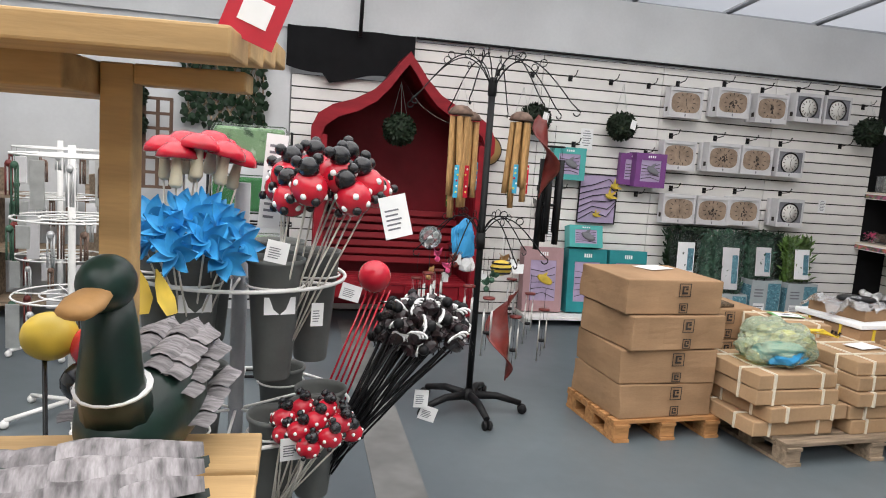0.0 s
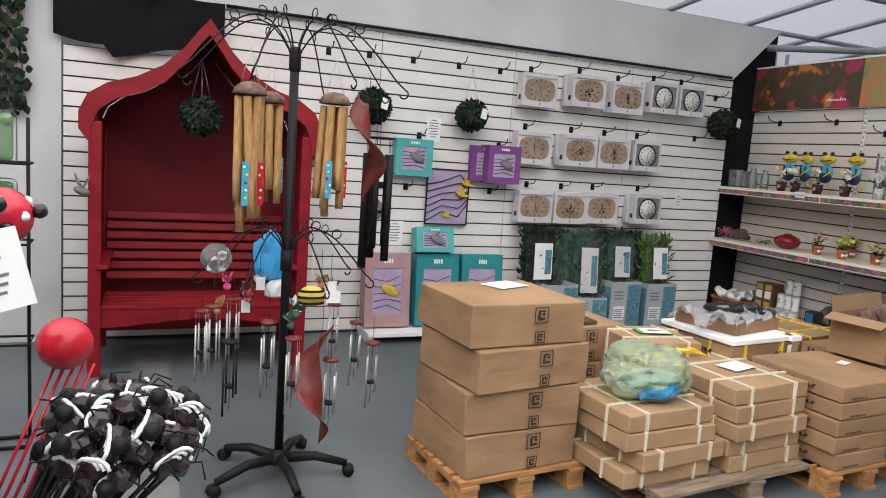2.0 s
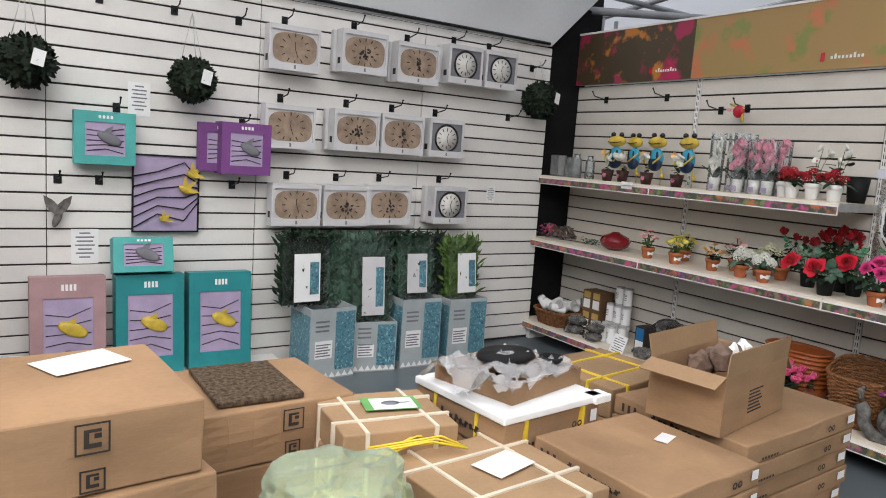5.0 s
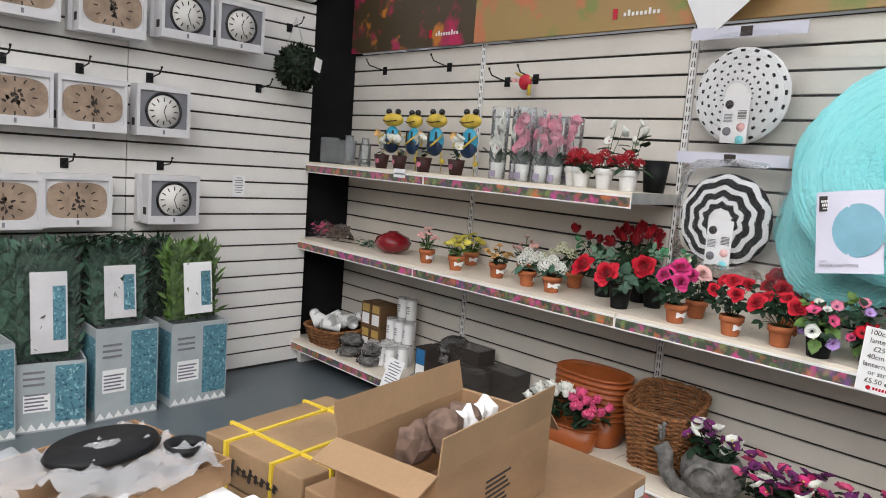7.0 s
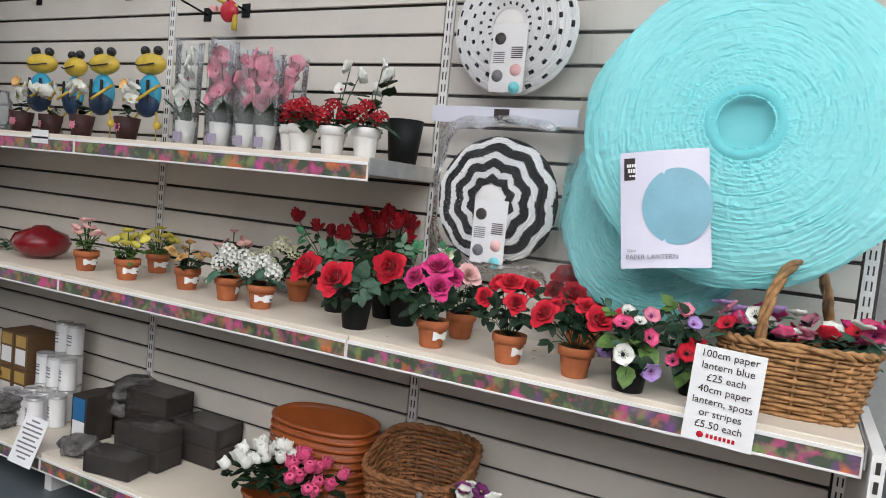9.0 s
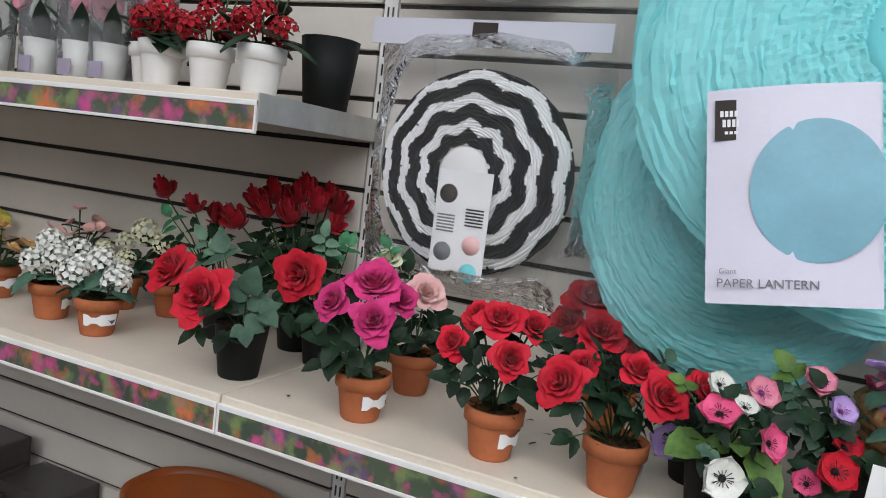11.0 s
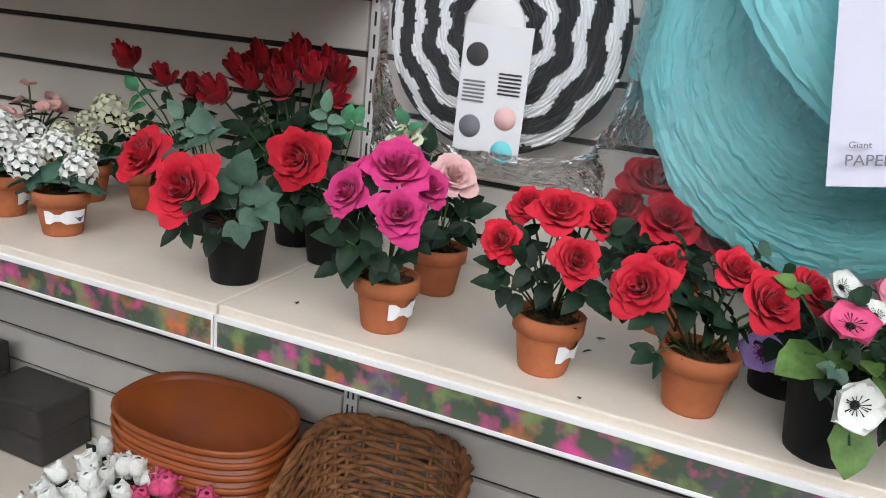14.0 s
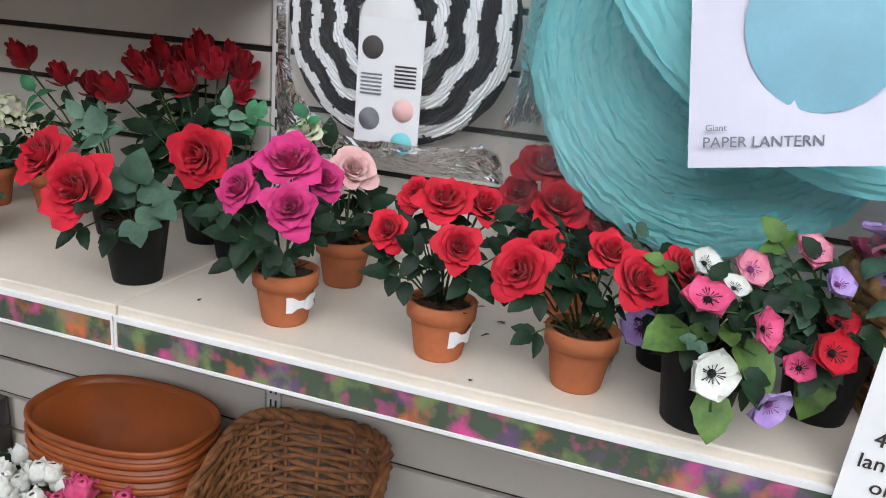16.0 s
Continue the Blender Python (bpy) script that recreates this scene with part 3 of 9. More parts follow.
def rose_mesh(key, size, layers=4, wide=1.0, tall=1.0):
    """A rose of overlapping cupped petals, furled at the heart and rolled back at the outside, all grown from one base."""
    k = ("rose", key, round(size, 2), layers, wide)
    if k not in CACHE:
        bm = bmesh.new()
        foot = bm.verts.new((0, 0, -0.06 * size))
        n, nu, nv = 6 * layers, 6, 5
        seed = rnd(0, 99)
        for i in range(n):
            t = i / (n - 1)
            a = i * 2.399 + rnd(-0.2, 0.2)
            span = (1.5 - 0.85 * t) * rnd(0.9, 1.1)
            rad = size * (0.07 + 0.4 * t ** 1.1 * wide) * rnd(0.9, 1.1)
            top = size * tall * (0.38 - 0.2 * t ** 1.4) + size * rnd(-0.04, 0.04)
            lip = size * (0.02 + 0.1 * t) * (0.4 if layers < 3 else 1)
            last = None
            for j in range(1, nv + 1):
                row = []
                for q in range(nu + 1):
                    s = 2 * q / nu - 1
                    v = j / nv * (1 - 0.2 * s * s - 0.18 * s ** 6 + 0.06 * (1 - abs(s)))
                    back = max(0.0, (v - 0.7) / 0.3)
                    r = rad * math.sin(min(1.0, 1.1 * v) * math.pi / 2) ** 0.75 * (1 - (1 - t) * 0.35 * v * v) + lip * back * back
                    z = top * v ** 1.3 - lip * 0.8 * back * back
                    c = a + s * span
                    w = size * (0.06 if layers > 2 else 0.03) * noise.noise(Vector((3 * math.cos(c) + i, 3 * math.sin(c), 2 * v + seed))) * (0.3 + v)
                    row.append(bm.verts.new(((r + w) * math.cos(c), (r + w) * math.sin(c), z + w)))
                for q in range(nu):
                    f = bm.faces.new((foot, row[q], row[q + 1]) if last is None else (last[q], last[q + 1], row[q + 1], row[q]))
                    f.smooth = True
                last = row
        CACHE[k] = mesh_of("rose_bloom", bm, M[key])
    return CACHE[k]


def bloom_mesh(key, size, n=5, centre="yellow", tilt=25, wide=0.75):
    """An open flower: broad petals, a domed eye and a ring of dark stamens, all grown from one base."""
    k = ("bloom", key, round(size, 3), n, centre)
    if k not in CACHE:
        bm = bmesh.new()
        foot = bm.verts.new((0, 0, 0))
        for i in range(n):
            m = pose(0, 0, 0.004 * size * (i % 2), 0, 0, 360 * i / n + rnd(-6, 6)) @ pose(0, 0, 0, tilt + rnd(-10, 8), 0, 0)
            petal(bm, m, size * wide * (0.82 if n > 5 else 0.95), size * 0.54, cup=0.35, curl=-0.1 + rnd(-0.1, 0.1), tip=0.55, nu=4, nv=6, foot=foot)
        nf = len(bm.faces)
        crown = bm.verts.new((0, 0, size * 0.13))
        ring = [bm.verts.new((size * 0.09 * math.cos(q * 0.785), size * 0.09 * math.sin(q * 0.785), size * 0.085)) for q in range(8)]
        for q in range(8):
            bm.faces.new((crown, ring[q], ring[(q + 1) % 8])).smooth = True
            bm.faces.new((foot, ring[(q + 1) % 8], ring[q])).smooth = True
        if centre in ("black", "purple"):
            for q in range(14):
                c, r = 6.283 * q / 14 + rnd(-0.15, 0.15), size * rnd(0.16, 0.25)
                bm.faces.new((crown, bm.verts.new((r * math.cos(c), r * math.sin(c), 0.09 * size + 0.45 * r)), bm.verts.new((r * math.cos(c + 0.13), r * math.sin(c + 0.13), 0.095 * size + 0.45 * r))))
        bm.faces.ensure_lookup_table()
        for f in bm.faces[nf:]:
            f.material_index = 1
        CACHE[k] = mesh_of("bloom", bm, (M[key], M[centre]))
    return CACHE[k]


def cluster_mesh(key, size):
    """A round head of many little four-petalled florets."""
    k = ("cluster", key, size)
    if k not in CACHE:
        bm = bmesh.new()
        for i in range(34):
            z = 1 - 1.35 * (i + 0.5) / 34
            a = i * 2.399
            d = Vector((math.sqrt(max(0, 1 - z * z)) * math.cos(a), math.sqrt(max(0, 1 - z * z)) * math.sin(a), z))
            m = Matrix.Translation(d * size * 0.42) @ d.to_track_quat("Z", "Y").to_matrix().to_4x4() @ pose(0, 0, 0, 0, 0, rnd(0, 90))
            for q in range(4):
                petal(bm, m @ pose(0, 0, 0, 20, 0, 90 * q), size * 0.14, size * 0.15, 0.3, 0, 0.2, 1, 2)
        CACHE[k] = mesh_of("flower_head", bm, M[key])
    return CACHE[k]


def bud_mesh(key, size):
    k = ("bud", key, size)
    if k not in CACHE:
        bm = bmesh.new()
        lathe(bm, [(0.0, -0.1 * size), (0.3 * size, 0), (0.4 * size, 0.25 * size), (0.33 * size, 0.55 * size), (0.2 * size, 0.75 * size), (0.1 * size, 0.7 * size)], 9)
        for i in range(4):
            petal(bm, pose(0, 0, 0.1 * size, 0, 0, 90 * i + 20) @ pose(0, 0.28 * size, 0, 78, 0, 0), 0.62 * size, 0.72 * size, 0.5, -0.12, 0.2, 2, 3)
        CACHE[k] = mesh_of("rose_bud", bm, M[key])
    return CACHE[k]


def pot_profile(r, h):
    return [(0.0, 0.0), (0.66 * r, 0.0), (0.7 * r, 0.004), (0.88 * r, 0.68 * h), (0.89 * r, 0.70 * h), (1.0 * r, 0.715 * h), (1.02 * r, 0.99 * h), (0.98 * r, h), (0.9 * r, h), (0.87 * r, 0.82 * h), (0.0, 0.8 * h)]


def leaf_spray(bm, base, tip, n, size, spread=40):
    base, tip = Vector(base), Vector(tip)
    for i in range(n):
        t = 0.25 + 0.75 * (i + rnd(0, 0.8)) / n
        p = base.lerp(tip, t)
        m = Matrix.Translation(p) @ pose(0, 0, 0, 0, 0, rnd(0, 360)) @ pose(0, 0, 0, rnd(-25, spread), 0, 0)
        s = size * rnd(0.7, 1.2)
        petal(bm, m, s * 0.62, s, cup=-0.25, curl=rnd(-0.5, -0.1), tip=0.35, nu=2, nv=4)


def potted(x, y, z, pot, r, h, blooms, leaf="leaf", name="potted_rose", label="", turn=0, leaves=26, leafsize=0.05, tag=True, group="potted flowers on the middle shelf", lean=(0, 0), ring=True):
    """A potted artificial plant. blooms: rows of (mesh, dx, dy, height, tilt x, tilt y)."""
    root = thing(name, label, "potted flower", pose(x, y, z, 0, 0, turn), group)
    bm = bmesh.new()
    if pot == "blackpot":
        lathe(bm, [(0, 0), (0.72 * r, 0), (0.74 * r, 0.004), (r, 0.985 * h), (1.03 * r, h), (0.95 * r, h), (0.9 * r, 0.85 * h), (0, 0.84 * h)], 22)
    else:
        lathe(bm, pot_profile(r, h), 22)
    pt = part("pot", bm, M[pot], root)
    bm = bmesh.new()
    lathe(bm, [(0.9 * r, 0.83 * h), (0.6 * r, 0.9 * h), (0.3 * r, 0.95 * h), (0, 0.96 * h)], 14)
    for v in bm.verts:
        v.co += Vector((rnd(-1, 1), rnd(-1, 1), rnd(-1, 1.6))) * 0.003
    for i in range(60):
        a, q = rnd(0, 6.3), rnd(0, 0.85 * r)
        p = Vector((q * math.cos(a), q * math.sin(a), 0.95 * h))
        tube(bm, [p, p + Vector((rnd(-1, 1), rnd(-1, 1), rnd(0, 0.5))) * 0.016], 0.0008, 3)
    part("moss", bm, M["moss"], root)
    if tag:
        bm = bmesh.new()
        rows = []
        for i in range(9):
            a = radians(200 + 12 * i)
            pinch = 0.0065 if i in (2, 3) else 0.012
            rows.append([bm.verts.new(((0.83 * r + 0.07 * r * k + 0.0012) * math.cos(a), (0.83 * r + 0.07 * r * k + 0.0012) * math.sin(a), 0.47 * h + (pinch if k else -pinch))) for k in (0, 1)])
        for a, b in zip(rows, rows[1:]):
            bm.faces.new((a[0], b[0], b[1], a[1]))
        lab = part("pot_label", bm, M["paper"], pt, "white paper label")
        bm = bmesh.new()
        box(bm, -0.0065, 0.0065, -0.0065, 0.0065, -0.0006, 0.0006, pose(0, 0, 0.47 * h, 0, 0, 281) @ pose(0.862 * r, 0, 0, 0, 84, 0) @ pose(0, 0, 0, 0, 0, 45))
        box(bm, -0.003, 0.003, -0.003, 0.003, -0.0008, 0.0009, pose(0, 0, 0.47 * h, 0, 0, 281) @ pose(0.862 * r, 0, 0, 0, 84, 0) @ pose(0, 0, 0, 0, 0, 20))
        part("label_mark", bm, M["slate"], lab, "slate blue printed diamond")
    bs, bl = bmesh.new(), bmesh.new()
    for me, dx, dy, hh, tx, ty in blooms:
        base = Vector((dx * 0.12, dy * 0.12, 0.9 * h))
        top = Vector((dx, dy, hh))
        mid = base.lerp(top, 0.55) + Vector((0, 0, 0.012))
        tube(bs, [base, mid, top], 0.0018, 4)
        fl = part(me.name.split(".")[0], me, None, root)
        fl.matrix_basis = pose(dx, dy, hh, tx, ty, rnd(0, 360))
        leaf_spray(bl, base, top - Vector((0, 0, 0.012)), max(2, leaves // max(1, len(blooms))), leafsize)
    if blooms:
        part("stem", bs, M["stem"], root)
        part("foliage", bl, M[leaf], root)
    else:
        bs.free()
        bl.free()
    return root


def rose_leaf(bm, p, along, face, w, l):
    """One toothed leaf, folded a little along its midrib and drooping at the tip."""
    along = along.normalized()
    side = along.cross(face)
    side = side.normalized() if side.length > 1e-4 else Vector((1, 0, 0))
    up = side.cross(along)
    droop, fold = rnd(0.1, 0.4), rnd(0.15, 0.4)
    rows, nv = [], 7
    for j in range(nv + 1):
        t = j / nv
        half = w / 2 * (math.sin(math.pi * t ** 0.75) ** 0.8) * (1.06 if j % 2 else 0.94) + 0.0006
        mid = p + along * (l * t) - up * (droop * l * t * t)
        rows.append([bm.verts.new(mid + side * (half * s) + up * (fold * half * abs(s) + (0.04 * l if (j % 2 and abs(s) == 0.5) else 0))) for s in (-1, -0.5, 0, 0.5, 1)])
    for a, b in zip(rows, rows[1:]):
        for i in range(4):
            bm.faces.new((a[i], a[i + 1], b[i + 1], b[i])).smooth = True


def sprig(bs, bl, base, tip, size, n, wide=0.62):
    """A bowed stalk with n leaflets: one at the tip and pairs behind it."""
    base, tip = Vector(base), Vector(tip)
    mid = base.lerp(tip, 0.55) + Vector((0, 0, 0.012))
    tube(bs, [base, mid, tip], 0.0013, 4)
    d = (tip - mid).normalized()
    out = Vector((tip.x - base.x, tip.y - base.y, 0))
    face = (Vector((-0.55, -0.2, 0.8)) + out.normalized() * 0.35 if out.length > 1e-4 else Vector((-0.5, -0.2, 0.8))).normalized()
    side = d.cross(face).normalized()
    if n == 1:
        rose_leaf(bl, tip - d * size * 0.5 + face * 0.004, d + Vector((0, 0, -0.4)), face, size * 0.85, size * 1.15)
        return
    rose_leaf(bl, tip, d + Vector((0, 0, rnd(-0.5, 0.1))), face, size * wide, size)
    for i in range(n - 1):
        q = tip - d * size * (0.25 + 0.42 * (i // 2)) - Vector((0, 0, 0.002 * i))
        s = 1 if i % 2 else -1
        rose_leaf(bl, q, d * rnd(0.2, 0.6) + side * s + Vector((0, 0, rnd(-0.35, 0.15))), face + Vector((rnd(-0.3, 0.3), rnd(-0.3, 0.3), 0)), size * wide * rnd(0.8, 1), size * rnd(0.8, 1))


def posy(name, label, x, y, pot, r, h, blooms, sprigs, tag=None):
    """A potted artificial plant. blooms: (mesh, place over the pot's foot, the way it faces); sprigs: (leaf, place of the tip, leaf size, leaflets)."""
    root = potted(x, y, Z2, pot, r, h, [], "leaf", name, label, turn=tag or 0, tag=tag is not None)
    back = Matrix.Rotation(radians(-(tag or 0)), 4, "Z")
    bs, leaves = bmesh.new(), collections.defaultdict(bmesh.new)
    rad = max([0.05] + [math.hypot(p[0], p[1]) for _, p, _ in blooms])
    for me, p, face in blooms:
        p, face = back @ Vector(p), back @ Vector(face)
        foot = Vector((p.x * 0.1, p.y * 0.1, 0.88 * h))
        tip = p - face * 0.004
        tube(bs, [foot, foot.lerp(tip, 0.55) + Vector((0, 0, 0.014)), tip], 0.0018, 5)
        fl = part(me.name.split(".")[0], me, None, root)
        fl.matrix_basis = Matrix.Translation(p) @ face.to_track_quat("Z", "Y").to_matrix().to_4x4() @ pose(0, 0, 0, 0, 0, rnd(0, 360))
        for q in range(2):
            a = foot.lerp(tip, rnd(0.5, 0.9))
            sprig(bs, leaves["leaf"], foot.lerp(a, 0.5), a + Vector((rnd(-0.035, 0.035), rnd(-0.035, 0.035), rnd(-0.01, 0.02))), rnd(0.03, 0.045), 3)
    for key, p, size, n in sprigs:
        p = back @ Vector(p)
        sprig(bs, leaves[key], (p.x * 0.1, p.y * 0.1, 0.88 * h), p, size, n, 0.8 if key in ("leafg", "leafl") else 0.6)
    part("stem", bs, M["stem"], root)
    for key, bm in leaves.items():
        part("foliage", bm, M[key], root, {"leafp": "pale blue-green leaf sprigs", "leafm": "mint green leaf sprigs", "leafg": "grey-green leaves", "leafl": "broad fresh green leaves"}.get(key, ""))
    return root


def ring_of(me, n, rad, h, drop=0.02, tilt=38, jitter=0.012, top=1):
    rows = []
    for i in range(top):
        rows.append((me, rnd(-0.01, 0.01), rnd(-0.01, 0.01), h, rnd(-12, 12), rnd(-12, 12)))
    for i in range(n):
        a = 2 * math.pi * (i + rnd(-0.2, 0.2)) / n
        rows.append((me, rad * math.cos(a) + rnd(-jitter, jitter), rad * math.sin(a) + rnd(-jitter, jitter), h - drop - rnd(0, 0.03), -tilt * math.sin(a), tilt * math.cos(a)))
    return rows


Z2 = 0.853
TR, TH = 0.046, 0.078
random.seed(11)
# small mixed pots along the shelf
potted(-0.30, -1.11, Z2, "terra", TR, TH, ring_of(bloom_mesh("palepink", 0.04), 9, 0.05, 0.19, 0.02, 35, 0.015, 3), "leafl", "potted_blossom", "pale pink blossom in a small labelled terracotta pot", turn=20, leaves=20, leafsize=0.035)
for x, y in ((-0.31, -1.355), (-0.09, -1.26)):
    potted(x, y, Z2, "terra", TR, TH, ring_of(bloom_mesh("yellow", 0.045), 9, 0.055, 0.175, 0.02, 35, 0.015, 2), "leafl", "potted_primrose", "yellow artificial flowers in a small terracotta pot", turn=10, leaves=28, leafsize=0.04)
potted(-0.27, -1.62, Z2, "terra", TR, TH, ring_of(rose_mesh("orange", 0.045), 6, 0.05, 0.165, 0.02, 35, 0.012, 1), "leaf", "potted_rose", "apricot artificial roses in a small terracotta pot", turn=15, leaves=24, leafsize=0.04)
potted(-0.09, -1.66, Z2, "terra", TR, TH, ring_of(bloom_mesh("palepink", 0.035), 10, 0.055, 0.21, 0.03, 40, 0.02, 2), "leaf", "potted_blossom", "faded pink blossom in a terracotta pot", leaves=24, leafsize=0.04, tag=False)
potted(-0.305, -1.85, Z2, "terra", TR, TH, ring_of(cluster_mesh("whitef", 0.062), 4, 0.042, 0.165, 0.015, 35, 0.01, 1), "leafb", "potted_hydrangea", "white artificial hydrangea in a small terracotta pot", turn=60, leaves=18, leafsize=0.055)
potted(-0.325, -2.015, Z2, "terra", TR, TH, ring_of(cluster_mesh("whitef", 0.062), 4, 0.045, 0.15, 0.01, 30, 0.01, 1), "leafb", "potted_hydrangea", "white artificial hydrangea in a small labelled terracotta pot", turn=-10, leaves=16, leafsize=0.055)
potted(-0.13, -1.86, Z2, "terra", TR, TH, ring_of(cluster_mesh("cream_f", 0.05), 3, 0.045, 0.16, 0.02, 35, 0.01, 1), "leafb", "potted_hydrangea", "cream artificial hydrangea in a terracotta pot", leaves=18, leafsize=0.06, tag=False)
# pots in the close part of the shelf
posy("potted_hydrangea", "pale green artificial hydrangea in a terracotta pot", -0.095, -1.985, "terra", TR, TH, [
    (cluster_mesh("cream_f", 0.070), (-0.033, 0.062, 0.193), (-0.66, -0.19, 0.72)),
    (cluster_mesh("cream_f", 0.056), (-0.021, 0.014, 0.171), (-0.66, -0.19, 0.72))], [
    ("leaf", (-0.021, 0.046, 0.109), 0.052, 3),
    ("leaf", (-0.027, 0.077, 0.127), 0.048, 3)])
posy("potted_rose", "tall red rosebuds with pale leaves in a black pot", -0.15, -2.19, "blackpot", 0.05, 0.1, [
    (rose_mesh("dkred", 0.086, 2, 0.62, 1.7), (-0.021, 0.166, 0.288), (-0.54, 0.03, 0.84)),
    (rose_mesh("dkred", 0.081, 2, 0.62, 1.7), (-0.004, 0.1, 0.263), (-0.57, -0.14, 0.81)),
    (rose_mesh("dkred", 0.079, 2, 0.62, 1.7), (0.011, 0.053, 0.252), (-0.51, -0.38, 0.78)),
    (rose_mesh("red", 0.106), (-0.084, 0.068, 0.141), (-0.85, 0.17, 0.5))], [
    ("leafm", (-0.043, 0.13, 0.249), 0.037, 4),
    ("leafp", (-0.031, 0.038, 0.211), 0.041, 6),
    ("leafp", (-0.029, 0.014, 0.191), 0.031, 4),
    ("leafp", (-0.002, 0.018, 0.209), 0.037, 4),
    ("leaf", (-0.027, 0.067, 0.114), 0.044, 3)])
posy("potted_rose", "dense dome of dark red rosebuds in a black pot", -0.1, -2.35, "blackpot", 0.05, 0.1, [
    (rose_mesh("dkred", 0.101, 2, 0.62, 1.7), (-0.052, 0.131, 0.252), (-0.75, 0.12, 0.65)),
    (rose_mesh("dkred", 0.099, 2, 0.62, 1.7), (-0.003, 0.119, 0.288), (-0.64, 0.08, 0.76)),
    (rose_mesh("dkred", 0.096, 2, 0.62, 1.7), (0.038, 0.109, 0.304), (-0.51, -0.03, 0.86)),
    (rose_mesh("dkred", 0.101, 2, 0.62, 1.7), (-0.017, 0.027, 0.275), (-0.66, -0.19, 0.72)),
    (rose_mesh("dkred", 0.104, 2, 0.62, 1.7), (0.067, 0.049, 0.322), (-0.49, -0.1, 0.87)),
    (rose_mesh("red", 0.098, 2, 0.62, 1.7), (0.026, -0.008, 0.301), (-0.55, -0.31, 0.78)),
    (rose_mesh("dkred", 0.105, 2, 0.62, 1.7), (0.068, -0.03, 0.299), (-0.47, -0.44, 0.77)),
    (rose_mesh("dkred", 0.090, 2, 0.62, 1.7), (-0.018, 0.088, 0.277), (-0.67, -0.01, 0.74)),
    (rose_mesh("dkred", 0.091, 2, 0.62, 1.7), (0.031, 0.045, 0.31), (-0.53, -0.12, 0.84)),
    (rose_mesh("dkred", 0.094, 2, 0.62, 1.7), (0.082, 0.005, 0.317), (-0.43, -0.31, 0.85)),
    (rose_mesh("red", 0.076, 2, 0.62, 1.7), (0.032, -0.048, 0.269), (-0.53, -0.6, 0.6))], [
    ("leaf", (-0.04, 0.08, 0.197), 0.057, 5),
    ("leaf", (0.002, 0.026, 0.234), 0.065, 5),
    ("leaf", (0.019, -0.037, 0.211), 0.058, 5),
    ("leaf", (-0.028, 0.1, 0.151), 0.057, 5),
    ("leaf", (-0.015, 0.045, 0.127), 0.057, 5),
    ("leaf", (-0.01, 0.077, 0.185), 0.057, 5),
    ("leaf", (0.044, 0.016, 0.212), 0.057, 5)])
posy("potted_rose", "one flared red rose with variegated leaf sprigs in a black pot", -0.155, -2.455, "blackpot", 0.05, 0.1, [
    (rose_mesh("red", 0.103), (-0.072, 0.016, 0.189), (-0.99, -0.08, 0.14))], [
    ("leafp", (-0.016, 0.009, 0.261), 0.037, 6),
    ("leafm", (0.024, -0.023, 0.244), 0.035, 4),
    ("leafm", (0.037, 0.001, 0.244), 0.035, 4),
    ("leaf", (-0.079, 0.05, 0.104), 0.052, 4),
    ("leaf", (-0.056, -0.006, 0.11), 0.044, 4),
    ("leaf", (-0.043, 0.032, 0.13), 0.048, 4),
    ("leaf", (0.005, 0.001, 0.139), 0.049, 4)])
posy("potted_rose", "single open red rose with grey-green leaves in a black pot", -0.33, -2.39, "blackpot", 0.05, 0.1, [
    (rose_mesh("red", 0.114), (-0.069, 0.034, 0.147), (-0.88, -0.1, 0.46))], [
    ("leafg", (-0.015, -0.019, 0.157), 0.059, 5),
    ("leafg", (-0.028, -0.063, 0.131), 0.046, 4),
    ("leafg", (-0.052, -0.048, 0.107), 0.037, 4),
    ("leafg", (0.006, 0.063, 0.219), 0.047, 3),
    ("leaf", (-0.071, 0.044, 0.087), 0.038, 3),
    ("leaf", (-0.06, -0.014, 0.088), 0.041, 3)])
posy("potted_rose", "magenta artificial roses in a small labelled terracotta pot", -0.36, -2.67, "terra", TR, TH, [
    (rose_mesh("magenta", 0.064), (-0.039, 0.046, 0.19), (-0.85, 0.17, 0.5)),
    (rose_mesh("magenta", 0.093), (0.018, 0.006, 0.218), (-0.57, -0.14, 0.81)),
    (rose_mesh("magenta", 0.072), (-0.047, -0.031, 0.175), (-0.76, -0.35, 0.54)),
    (rose_mesh("magenta", 0.059), (0.046, -0.026, 0.196), (-0.42, -0.59, 0.7)),
    (rose_mesh("magenta", 0.055), (0.028, 0.056, 0.202), (-0.6, 0.09, 0.8))], [
    ("leaf", (-0.055, 0.038, 0.131), 0.049, 4),
    ("leaf", (-0.06, -0.007, 0.133), 0.048, 4),
    ("leaf", (-0.01, 0.049, 0.147), 0.042, 4),
    ("leaf", (-0.057, 0.043, 0.095), 0.038, 3),
    ("leaf", (-0.031, -0.034, 0.122), 0.037, 4),
    ("leaf", (0.017, -0.034, 0.134), 0.035, 3),
    ("leaf", (-0.054, -0.014, 0.108), 0.037, 3)], tag=12)
